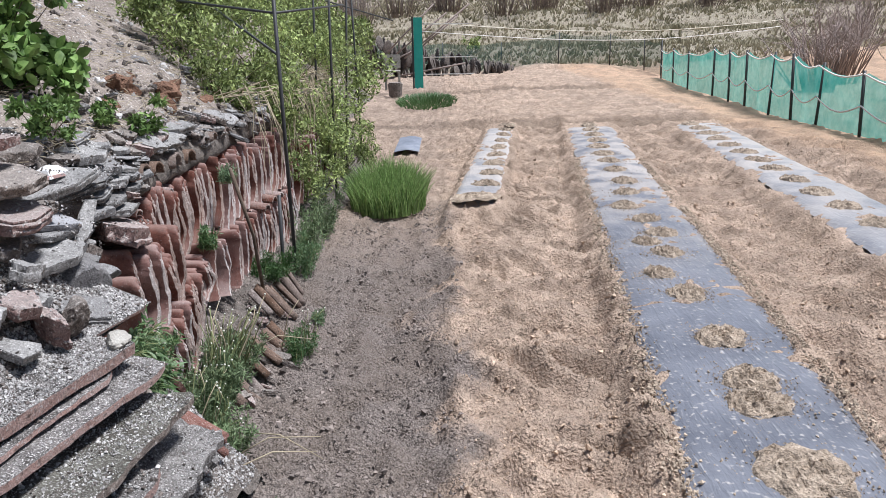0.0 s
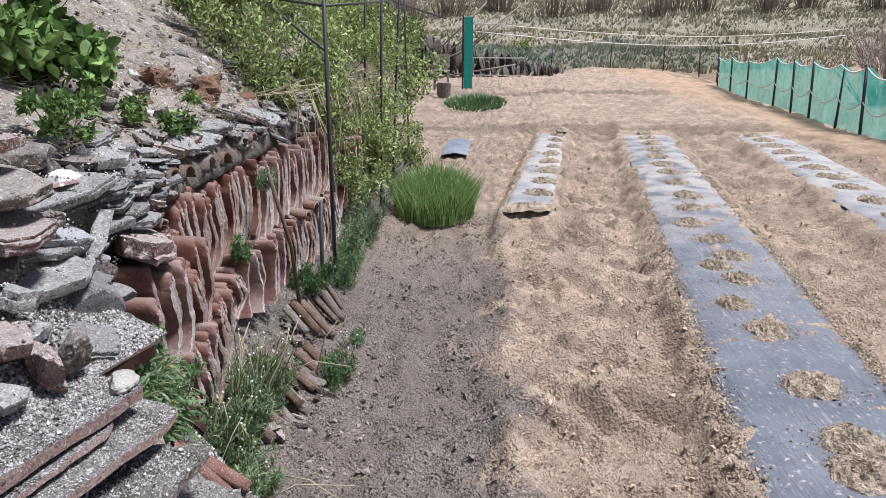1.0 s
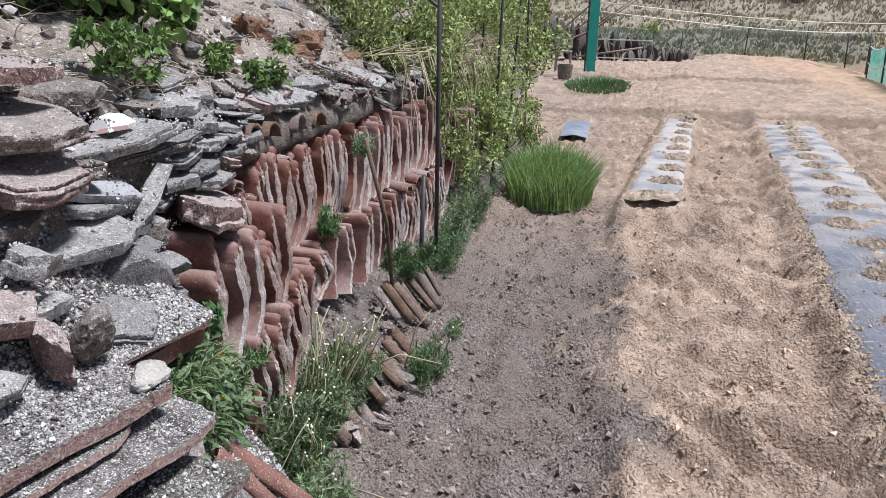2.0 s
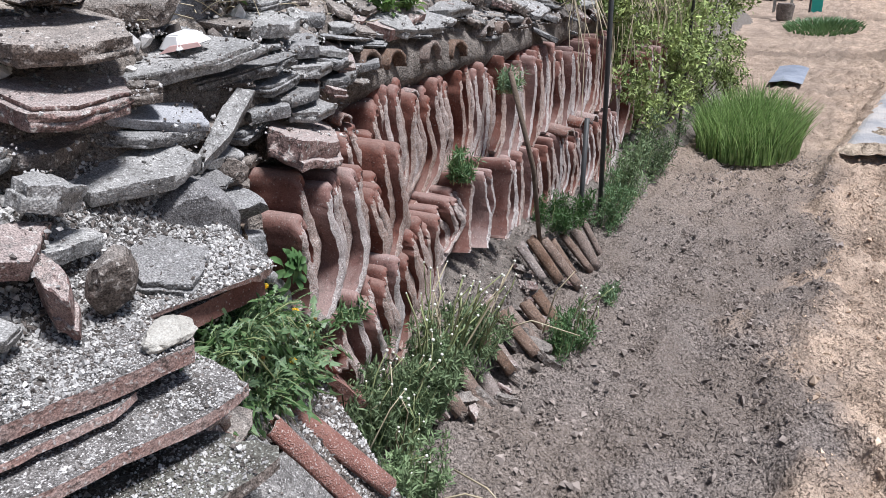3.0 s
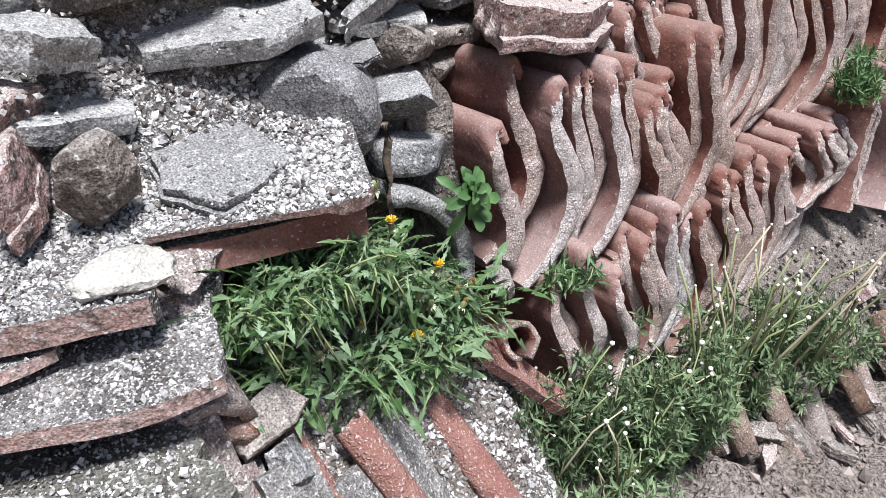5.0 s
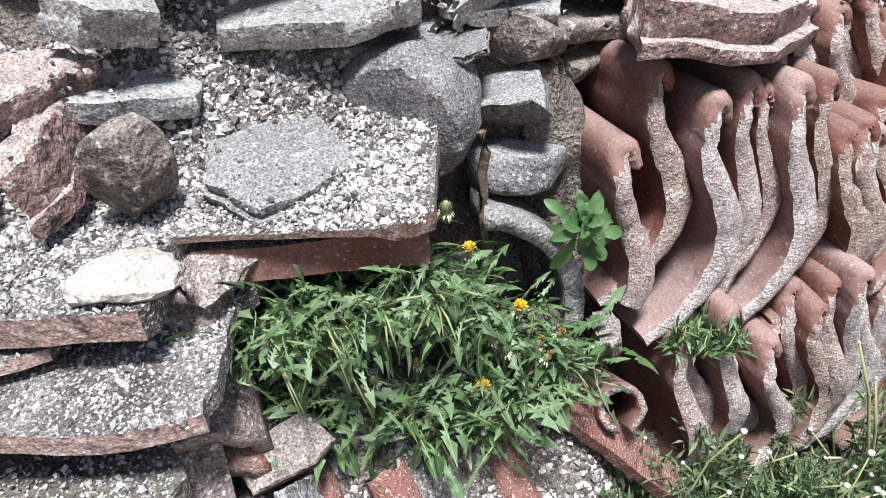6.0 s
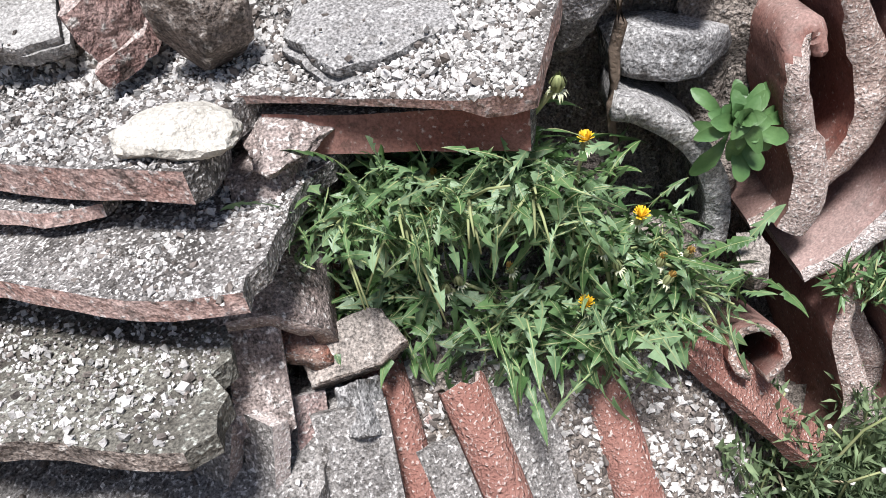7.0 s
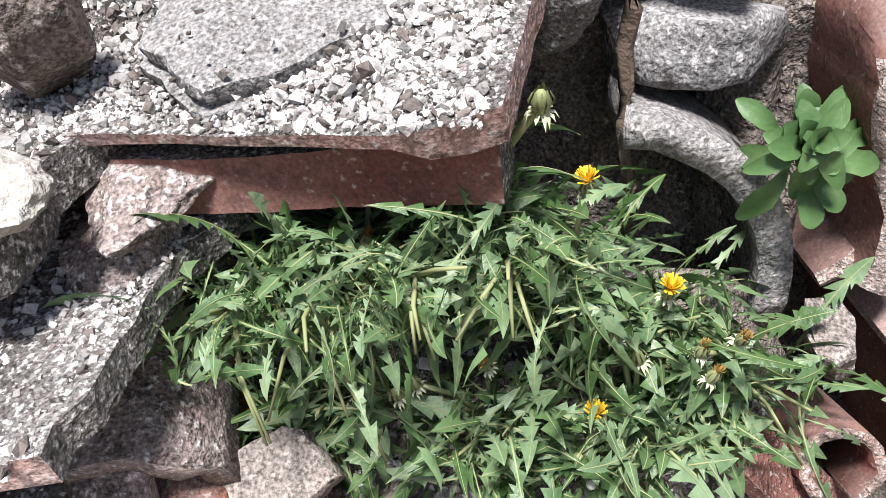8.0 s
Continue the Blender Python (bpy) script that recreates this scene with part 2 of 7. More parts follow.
def film_material(name="mulch_film", dark=(0.115, 0.122, 0.142), light=(0.19, 0.198, 0.222)):
    """Dark blue-grey plastic film, streaked, wrinkled along its length, dusted with sandy soil, paler in patches
    towards its far end.
    """
    m = surf(name, dark, light, (0.42, 0.40, 0.38), scale=3.5, fine=40, speck=0.60, rough=0.38, spec=0.6, bump=0.25, dist=0.01)
    n, ln = m.node_tree.nodes, m.node_tree.links
    b = n["Principled BSDF"]
    colour, normal = b.inputs["Base Color"].links[0].from_socket, b.inputs["Normal"].links[0].from_socket
    geo = [q for q in n if q.type == "NEW_GEOMETRY"][0]
    mp = n.new("ShaderNodeMapping")
    mp.inputs["Rotation"].default_value, mp.inputs["Scale"].default_value = (0, 0, 0.55), (46, 7, 8)
    ln.new(geo.outputs["Position"], mp.inputs["Vector"])
    t = n.new("ShaderNodeTexNoise")
    t.inputs["Scale"].default_value, t.inputs["Detail"].default_value, t.inputs["Distortion"].default_value = 1.0, 5.0, 0.8
    ln.new(mp.outputs[0], t.inputs["Vector"])
    r = n.new("ShaderNodeValToRGB")
    r.color_ramp.elements[0].position, r.color_ramp.elements[1].position = 0.62, 0.80
    ln.new(t.outputs["Fac"], r.inputs["Fac"])
    x = n.new("ShaderNodeMix")
    x.data_type = "RGBA"
    ln.new(r.outputs["Color"], x.inputs["Factor"])
    ln.new(colour, x.inputs["A"])
    x.inputs["B"].default_value = (0.50, 0.49, 0.48, 1)
    # paler sandy-coloured patches that grow stronger along y, from 4 to 8.5
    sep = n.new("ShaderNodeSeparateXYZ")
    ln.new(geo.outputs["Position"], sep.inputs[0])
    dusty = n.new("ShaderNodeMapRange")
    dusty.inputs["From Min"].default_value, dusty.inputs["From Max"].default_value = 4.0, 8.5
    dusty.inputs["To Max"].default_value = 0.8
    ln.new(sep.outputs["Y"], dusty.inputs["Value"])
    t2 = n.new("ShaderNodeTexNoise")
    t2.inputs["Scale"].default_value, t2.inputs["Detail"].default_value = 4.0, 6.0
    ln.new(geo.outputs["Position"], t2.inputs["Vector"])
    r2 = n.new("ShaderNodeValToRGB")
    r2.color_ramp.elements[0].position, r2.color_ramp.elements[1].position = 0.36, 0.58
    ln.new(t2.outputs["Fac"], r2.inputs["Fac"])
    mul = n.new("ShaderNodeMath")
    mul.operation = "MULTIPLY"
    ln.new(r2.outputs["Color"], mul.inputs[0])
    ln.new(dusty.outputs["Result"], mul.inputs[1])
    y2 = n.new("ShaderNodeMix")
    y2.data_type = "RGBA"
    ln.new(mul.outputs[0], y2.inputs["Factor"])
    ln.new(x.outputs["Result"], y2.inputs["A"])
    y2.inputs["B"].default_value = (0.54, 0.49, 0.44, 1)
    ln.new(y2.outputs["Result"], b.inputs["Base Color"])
    bp = n.new("ShaderNodeBump")
    bp.inputs["Strength"].default_value, bp.inputs["Distance"].default_value = 0.6, 0.012
    ln.new(t.outputs["Fac"], bp.inputs["Height"])
    ln.new(normal, bp.inputs["Normal"])
    ln.new(bp.outputs["Normal"], b.inputs["Normal"])
    return m


PALE_GREY = surf("pale_grey_stone", (0.24, 0.235, 0.225), (0.41, 0.40, 0.385), (0.62, 0.61, 0.59), scale=14, fine=150, speck=0.58, bump=0.9, dist=0.008, vary=0.1, pits=0.7)
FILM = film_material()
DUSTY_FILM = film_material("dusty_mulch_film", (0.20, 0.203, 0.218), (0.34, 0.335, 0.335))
HEAP_SOIL = surf("heap_soil", (0.30, 0.235, 0.172), (0.66, 0.54, 0.415), (0.17, 0.13, 0.09), scale=16, fine=110, speck=0.60, bump=1.0, dist=0.02, pits=0.7, pit_colour=(0.13, 0.10, 0.07))


def ground_material():
    """Sandy tan soil; grey gravelly strip beside the wall; orange earth in front of the fence; dry grass far off."""
    m = surf("field_soil", (0.46, 0.338, 0.247), (0.83, 0.635, 0.485), (0.27, 0.19, 0.13), scale=5.5, fine=75, speck=0.62, bump=1.0, dist=0.065, pits=0.5, pit_colour=(0.17, 0.122, 0.085))
    nt = m.node_tree
    n, ln = nt.nodes, nt.links
    b = n["Principled BSDF"]
    colour = b.inputs["Base Color"].links[0].from_socket
    geo = [q for q in n if q.type == "NEW_GEOMETRY"][0]
    sep = n.new("ShaderNodeSeparateXYZ")
    ln.new(geo.outputs["Position"], sep.inputs[0])
    wob = n.new("ShaderNodeTexNoise")
    wob.inputs["Scale"].default_value, wob.inputs["Detail"].default_value = 1.6, 6
    ln.new(geo.outputs["Position"], wob.inputs["Vector"])
    pebble = n.new("ShaderNodeTexNoise")
    pebble.inputs["Scale"].default_value, pebble.inputs["Detail"].default_value = 130, 8
    ln.new(geo.outputs["Position"], pebble.inputs["Vector"])

    # two wobbly bands across the field, darker brown along the cross furrows
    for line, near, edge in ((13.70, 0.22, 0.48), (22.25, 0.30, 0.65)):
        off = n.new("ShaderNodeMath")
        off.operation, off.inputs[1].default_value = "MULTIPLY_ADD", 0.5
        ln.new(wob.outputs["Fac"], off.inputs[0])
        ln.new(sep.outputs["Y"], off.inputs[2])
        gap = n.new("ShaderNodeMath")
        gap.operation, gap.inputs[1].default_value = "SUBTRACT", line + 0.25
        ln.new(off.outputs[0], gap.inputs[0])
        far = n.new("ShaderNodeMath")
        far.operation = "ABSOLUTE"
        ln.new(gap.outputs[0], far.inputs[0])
        darker = n.new("ShaderNodeMapRange")
        darker.inputs["From Min"].default_value, darker.inputs["From Max"].default_value = near, edge
        darker.inputs["To Min"].default_value, darker.inputs["To Max"].default_value = 0.5, 0.0
        ln.new(far.outputs[0], darker.inputs["Value"])
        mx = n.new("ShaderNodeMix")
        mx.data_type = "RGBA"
        ln.new(darker.outputs["Result"], mx.inputs["Factor"])
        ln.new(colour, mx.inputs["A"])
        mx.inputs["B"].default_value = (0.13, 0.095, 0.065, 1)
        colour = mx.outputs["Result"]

    def zone(axis, a, c, wobble, below, col, near=None):
        nonlocal colour
        mul = n.new("ShaderNodeMath")
        mul.operation, mul.inputs[1].default_value = "MULTIPLY_ADD", wobble
        ln.new(wob.outputs["Fac"], mul.inputs[0])
        ln.new(sep.outputs[axis], mul.inputs[2])
        mr = n.new("ShaderNodeMapRange")
        mr.inputs["From Min"].default_value, mr.inputs["From Max"].default_value = a + wobble / 2, c + wobble / 2
        ln.new(mul.outputs[0], mr.inputs["Value"])
        if below:
            mr.inputs["To Min"].default_value, mr.inputs["To Max"].default_value = 1, 0
        share = mr.outputs["Result"]
        if near:
            fade, both = n.new("ShaderNodeMapRange"), n.new("ShaderNodeMath")
            fade.inputs["From Min"].default_value, fade.inputs["From Max"].default_value = near
            fade.inputs["To Min"].default_value, fade.inputs["To Max"].default_value = 1, 0.25
            ln.new(sep.outputs["Y"], fade.inputs["Value"])
            both.operation = "MULTIPLY"
            ln.new(share, both.inputs[0])
            ln.new(fade.outputs["Result"], both.inputs[1])
            share = both.outputs[0]
        ramp = n.new("ShaderNodeValToRGB")
        ramp.color_ramp.elements[0].color, ramp.color_ramp.elements[1].color = (*col[0], 1), (*col[1], 1)
        ramp.color_ramp.elements[0].position, ramp.color_ramp.elements[1].position = 0.34, 0.66
        ln.new(pebble.outputs["Fac"], ramp.inputs["Fac"])
        x = n.new("ShaderNodeMix")
        x.data_type = "RGBA"
        ln.new(share, x.inputs["Factor"])
        ln.new(colour, x.inputs["A"])
        ln.new(ramp.outputs["Color"], x.inputs["B"])
        colour = x.outputs["Result"]

    zone("X", -0.04, 0.20, 1.5, True, ((0.115, 0.095, 0.082), (0.37, 0.315, 0.278)), (5.0, 8.0))
    zone("X", 4.6, 5.2, 0.8, False, ((0.50, 0.325, 0.205), (0.72, 0.52, 0.37)))
    zone("Y", 33.5, 36.0, 1.5, False, ((0.26, 0.23, 0.17), (0.46, 0.41, 0.31)))
    patch = n.new("ShaderNodeTexNoise")
    patch.inputs["Scale"].default_value, patch.inputs["Detail"].default_value = 2.3, 7
    ln.new(geo.outputs["Position"], patch.inputs["Vector"])
    pr = n.new("ShaderNodeValToRGB")
    pr.color_ramp.elements[0].position, pr.color_ramp.elements[1].position = 0.40, 0.60
    pr.color_ramp.elements[0].color, pr.color_ramp.elements[1].color = (0.38, 0.38, 0.38, 1), (0, 0, 0, 1)
    ln.new(patch.outputs["Fac"], pr.inputs["Fac"])
    x = n.new("ShaderNodeMix")
    x.data_type = "RGBA"
    ln.new(pr.outputs["Color"], x.inputs["Factor"])
    ln.new(colour, x.inputs["A"])
    x.inputs["B"].default_value = (0.20, 0.155, 0.12, 1)
    ln.new(x.outputs["Result"], b.inputs["Base Color"])
    return m


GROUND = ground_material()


# ---- building blocks ----
rng = random.Random(7)


def mesh(name, verts, faces, mats, smooth=True, slots=None):
    me = bpy.data.meshes.new(name)
    me.from_pydata(verts, [], faces)
    for q in mats if isinstance(mats, (list, tuple)) else [mats]:
        me.materials.append(q)
    me.polygons.foreach_set("use_smooth", [smooth] * len(faces))
    if slots:
        me.polygons.foreach_set("material_index", slots)
    me.update()
    return me


def obj(name, me, m=None, parent=None, label=""):
    ob = new(name, me)
    if m is not None:
        ob.matrix_basis = m
    if parent is not None:
        ob.parent = parent
    if label:
        ob["label"] = label
    return ob


def thing(name, m, label, category, group="", kind=""):
    return tagged(obj(name, None, m), label, category, group, kind)


def trs(x, y, z, rx=0, ry=0, rz=0, sx=1, sy=1, sz=1):
    return pose(x, y, z, rx, ry, rz) @ Matrix.Diagonal((sx, sy, sz, 1))


def ico(level):
    bm = bmesh.new()
    bmesh.ops.create_icosphere(bm, subdivisions=level, radius=1.0)
    v = [q.co.copy() for q in bm.verts]
    f = [[q.index for q in p.verts] for p in bm.faces]
    bm.free()
    return v, f


ICO = {k: ico(k) for k in (1, 2, 3, 4)}


def rock_mesh(name, seed, mats, level=3, boxy=0.75, cuts=14, rough=0.05):
    """Rock within a box of side 1: ball planed by random cuts, edges kept sharp, then roughened."""
    r = random.Random(seed)
    v, f = ICO[level]
    planes = []
    for _ in range(cuts):
        d = Vector((r.gauss(0, 1), r.gauss(0, 1), r.gauss(0, 0.8))).normalized()
        planes.append((d, r.uniform(0.60, 0.92)))
    out = []
    s = Vector((seed * 3.1, seed * 1.7, seed * 0.9))
    for p in v:
        q = Vector([math.copysign(abs(c) ** boxy, c) for c in p])
        for d, o in planes:
            over = q.dot(d) - o
            if over > 0:
                q -= d * over
        q += p * (rough * noise.noise(q * 2.2 + s) + rough * 0.6 * noise.noise(q * 6.0 + s))
        out.append(q * 0.56)
    me = mesh(name, out, f, mats)
    me.set_sharp_from_angle(angle=radians(26))
    return me


def slab_mesh(name, seed, mats, layers=2):
    """Split slate within a box of side 1: a crooked polygon of one to three leaves with broken edges, rough on top."""
    r = random.Random(seed)
    n0 = r.randint(5, 7)
    pts = []
    for k in range(n0):
        a = 2 * math.pi * (k + r.uniform(-0.32, 0.32)) / n0
        d = r.uniform(0.80, 1.08)
        pts.append(Vector((math.copysign(abs(math.cos(a)) ** 0.7, math.cos(a)) * 0.5 * d, math.copysign(abs(math.sin(a)) ** 0.7, math.sin(a)) * 0.5 * d)))
    ring = []
    per = 6
    for k in range(n0):
        a, b = pts[k], pts[(k + 1) % n0]
        for j in range(per):
            p = a.lerp(b, j / per)
            ring.append(p * (1 + 0.07 * noise.noise(Vector((p.x * 5, p.y * 5, seed))) + 0.035 * noise.noise(Vector((p.x * 16, p.y * 16, seed)))))
    sides = len(ring)
    levels = [(-0.5, 0.6, Vector((0, 0)))]
    z = -0.5
    for k in range(layers):
        h = (0.5 - z) / (layers - k) * (r.uniform(0.6, 1.4) if k < layers - 1 else 1)
        grow, shift = r.uniform(0.93, 1.02), Vector((r.uniform(-0.03, 0.03), r.uniform(-0.03, 0.03)))
        levels += [(z, grow * 0.97, shift), (z + h * 0.5, grow, shift), (z + h * 0.95, grow * 0.985, shift)]
        z += h
    for inset in (0.93, 0.6, 0.28):
        levels.append((0.5, levels[3 * layers][1] * inset, levels[3 * layers][2]))
    tilt = Vector((r.uniform(-0.2, 0.2), r.uniform(-0.2, 0.2)))
    verts, faces = [], []
    for z0, g, sh in levels:
        for p in ring:
            q = p * g + sh
            jag = 1 + 0.05 * noise.noise(Vector((q.x * 7, q.y * 7, z0 * 6 + seed)))
            top = (z0 + 0.5) * (tilt.dot(q) + 0.18 * noise.noise(Vector((q.x * 2.5, q.y * 2.5, seed * 1.3)))) + 0.10 * noise.noise(Vector((q.x * 8, q.y * 8, seed + z0)))
            verts.append((q.x * jag, q.y * jag, z0 + top))
    nl = len(levels)
    for i in range(nl - 1):
        for k in range(sides):
            k2 = (k + 1) % sides
            faces.append((i * sides + k, i * sides + k2, (i + 1) * sides + k2, (i + 1) * sides + k))
    faces.append(tuple(range(sides - 1, -1, -1)))
    faces.append(tuple((nl - 1) * sides + k for k in range(sides)))
    me = mesh(name, verts, faces, mats)
    me.set_sharp_from_angle(angle=radians(28))
    return me


def tube(path, radii, sides=6, cap=True):
    """Verts and faces of a round rod along a path of points."""
    verts, faces = [], []
    for i, p in enumerate(path):
        a = Vector(path[min(i + 1, len(path) - 1)]) - Vector(path[max(i - 1, 0)])
        q = a.to_track_quat("Z", "Y")
        rad = radii[i] if isinstance(radii, (list, tuple)) else radii
        for k in range(sides):
            t = 2 * math.pi * k / sides
            verts.append(Vector(p) + q @ Vector((rad * math.cos(t), rad * math.sin(t), 0)))
    for i in range(len(path) - 1):
        for k in range(sides):
            k2 = (k + 1) % sides
            faces.append((i * sides + k, i * sides + k2, (i + 1) * sides + k2, (i + 1) * sides + k))
    if cap:
        faces.append(tuple(range(sides - 1, -1, -1)))
        faces.append(tuple((len(path) - 1) * sides + k for k in range(sides)))
    return verts, faces


def merge(parts):
    verts, faces = [], []
    for v, f in parts:
        o = len(verts)
        verts += list(v)
        faces += [tuple(i + o for i in q) for q in f]
    return verts, faces


# ---- ground ----
def wall_front(z):
    """How far the wall's face lies to the west at a height."""
    zs, xs = (-0.2, 0.0, 0.15, 0.3, 0.75, 0.95, 1.15, 1.3), (-0.74, -0.84, -0.98, -1.04, -1.10, -1.18, -1.30, -1.52)
    return float(np.interp(z, zs, xs))


SKEW = 0.115


def ridge(q, a, b, edge=0.16):
    """0 outside, 1 on top of a bed between a and b, with soft flanks."""
    t = min(q - a + edge, b + edge - q) / edge
    t = max(0.0, min(1.0, t))
    return t * t * (3 - 2 * t)


def step(v, a, b):
    t = max(0.0, min(1.0, (v - a) / (b - a)))
    return t * t * (3 - 2 * t)


def ground_z(x, y, fine=True):
    q = x - SKEW * y
    z = 0.0
    field = step(y, 0.2, 1.0) * (1 - step(y, 13.2, 13.7))
    beds = ridge(q, 0.52, 1.30) * 0.10 + ridge(q, 2.22, 3.05) * 0.10 + ridge(q, -0.70, -0.27, 0.12) * 0.10 * step(y, 6.3, 6.65)
    beds += ridge(q, 3.6, 4.3, 0.3) * 0.05
    z += field * beds
    z += 0.07 * step(y, 13.6, 14.1) * (1 - step(q, 3.2, 3.8)) * step(q, -1.4, -1.0)
    z += 0.05 * step(y, 22.1, 22.5) * (1 - step(q, 3.6, 4.2))
    z -= 0.13 * math.exp(-((y - 13.45) / 0.26) ** 2) * step(q, -1.2, -0.9) * (1 - step(q, 3.4, 3.8)) + 0.12 * math.exp(-((y - 22.2) / 0.35) ** 2) * (1 - step(q, 3.4, 3.8))
    z -= 0.10 * math.exp(-((q - 3.55) / 0.3) ** 2) * step(y, 19, 22) * (1 - step(y, 33, 34))
    z -= 0.06 * ridge(x, -0.62, -0.05, 0.25) * (1 - step(y, 6, 9))
    z += 0.036 * ridge(x + 0.12 * noise.noise(Vector((y * 0.9, 0, 3))), -0.02, 0.06, 0.14) * (1 - step(y, 6, 7.5))
    if fine:
        p = Vector((x, y, 0))
        z += 0.035 * noise.noise(p * 1.3) + 0.030 * noise.noise(p * 4.1) + 0.034 * noise.noise(p * 8.0) + 0.034 * noise.noise(p * 17.0) + 0.024 * noise.noise(p * 31.0)
        if x > -0.1:
            flank = (1 - ridge(q, 0.58, 1.24, 0.06)) * (1 - ridge(q, 2.26, 3.02, 0.06)) * (1 - ridge(q, -0.70, -0.27, 0.06) * step(y, 6.5, 6.7))
            wave = math.sin(2 * math.pi * (y + 0.75 * q + 0.35 * noise.noise(p * 1.2)) / 0.23)
            z += 0.062 * wave * field * flank * (0.55 + noise.noise(p * 2.2)) * step(x, -0.1, 0.5)
        z += 0.020 * math.sin(x * 26 + 2.5 * noise.noise(p * 1.5)) * ridge(x, -0.7, 0.1, 0.1) * (0.6 + noise.noise(p * 0.9))
        if y > 13.6:
            z += 0.05 * noise.noise(p * 2.6) + 0.05 * abs(noise.noise(p * 5.0))
    far = max(0.0, y - 33.5 + 0.25 * max(0.0, x - 9))
    if far:
        z += 0.9 * step(far, 0, 5) + 0.8 * step(far, 9, 12) + 1.0 * step(far, 15, 18) + max(0, far - 18) * 0.16 + 0.25 * noise.noise(Vector((x * 0.4, y * 0.4, 3)))
    side = max(0.0, -8 - x)
    z += side * 0.25
    return z


def axis_steps(*spans):
    out = [spans[0][0]]
    for a, b, d in spans:
        n = max(1, round((b - a) / d))
        out += [a + (b - a) * (i + 1) / n for i in range(n)]
    return out


def sheet(name, xs, ys, fz, mat):
    verts = [(x, y, fz(x, y)) for y in ys for x in xs]
    w = len(xs)
    faces = [(j * w + i, j * w + i + 1, (j + 1) * w + i + 1, (j + 1) * w + i) for j in range(len(ys) - 1) for i in range(w - 1)]
    return mesh(name, verts, faces, mat)


gx = axis_steps((-300, -60, 60), (-60, -10, 10), (-10, -1.6, 1.2), (-1.6, -0.95, 0.06), (-0.95, 1.1, 0.024), (1.1, 2.6, 0.045), (2.6, 5.2, 0.07), (5.2, 9, 0.3), (9, 30, 2.5), (30, 300, 45))
gy = axis_steps((-60, -4, 8), (-4, 0.6, 0.4), (0.6, 1.2, 0.06), (1.2, 4.6, 0.024), (4.6, 8.0, 0.04), (8.0, 14.5, 0.052), (14.5, 34, 0.3), (34, 60, 0.8), (60, 120, 6), (120, 700, 60))
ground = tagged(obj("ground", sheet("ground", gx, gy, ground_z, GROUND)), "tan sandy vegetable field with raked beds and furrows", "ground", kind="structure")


def chip_shapes(seed, count=6):
    """Angular little lumps of size 1."""
    r = random.Random(seed)
    v0, f0 = ICO[1]
    return [([p * r.uniform(0.65, 1.15) for p in v0], f0) for _ in range(count)]


CHIPS = chip_shapes(2)


def lump(r, c, s):
    """One lump of radius s at c, turned and stretched at random."""
    v0, f0 = r.choice(CHIPS)
    q = Euler((r.uniform(0, 6), r.uniform(0, 6), 0)).to_matrix()
    k = Vector((r.uniform(0.7, 1.5), r.uniform(0.7, 1.2), r.uniform(0.6, 1.0))) * s
    return [q @ Vector((p.x * k.x, p.y * k.y, p.z * k.z)) + c for p in v0], f0


def strew(name, centres, sizes, mat, seed, rounded=False):
    """One mesh of many small lumps: an eight-sided grain, a blocky or a finer one, at each centre, turned and stretched at random."""
    g = np.random.default_rng(seed)
    c, k = np.array(centres, float), np.array(sizes, float)
    n = len(k)
    base = np.array([(1, 0, 0), (-1, 0, 0), (0, 1, 0), (0, -1, 0), (0, 0, 1), (0, 0, -1)], float)
    tri = np.array([(0, 2, 4), (2, 1, 4), (1, 3, 4), (3, 0, 4), (2, 0, 5), (1, 2, 5), (3, 1, 5), (0, 3, 5)])
    if rounded:
        base = np.array([(x, y, z) for z in (-0.62, 0.62) for y in (-0.62, 0.62) for x in (-0.62, 0.62)])
        tri = np.array([(0, 2, 1), (1, 2, 3), (4, 5, 6), (5, 7, 6), (0, 1, 4), (1, 5, 4), (2, 6, 3), (3, 6, 7), (0, 4, 2), (2, 4, 6), (1, 3, 5), (3, 7, 5)])
        if rounded == "fine":
            base, tri = np.array(ICO[1][0]), np.array(ICO[1][1])
    nv, nf, loose = len(base), len(tri), 0.24 if rounded else 0.28
    v = base[None] * g.uniform(0.65, 1.25, (n, nv, 1)) + g.uniform(-loose, loose, (n, nv, 3))
    v *= (k[:, None] * g.uniform(0.7, 1.35, (n, 3)))[:, None, :]
    q = g.normal(size=(n, 4))
    q /= np.linalg.norm(q, axis=1)[:, None]
    a, b, d, e = q.T
    turn = np.stack([1 - 2 * (d * d + e * e), 2 * (b * d - e * a), 2 * (b * e + d * a), 2 * (b * d + e * a), 1 - 2 * (b * b + e * e), 2 * (d * e - b * a),
                     2 * (b * e - d * a), 2 * (d * e + b * a), 1 - 2 * (b * b + d * d)], 1).reshape(n, 3, 3)
    v = np.einsum("nij,nkj->nki", turn, v) + c[:, None, :]
    f = (tri[None] + nv * np.arange(n)[:, None, None]).reshape(-1)
    me = bpy.data.meshes.new(name)
    me.vertices.add(nv * n)
    me.vertices.foreach_set("co", v.ravel())
    me.loops.add(3 * nf * n)
    me.loops.foreach_set("vertex_index", f)
    me.polygons.add(nf * n)
    me.polygons.foreach_set("loop_start", np.arange(0, 3 * nf * n, 3))
    me.polygons.foreach_set("use_smooth", np.zeros(nf * n, bool))
    me.materials.append(mat)
    me.update(calc_edges=True)
    return me


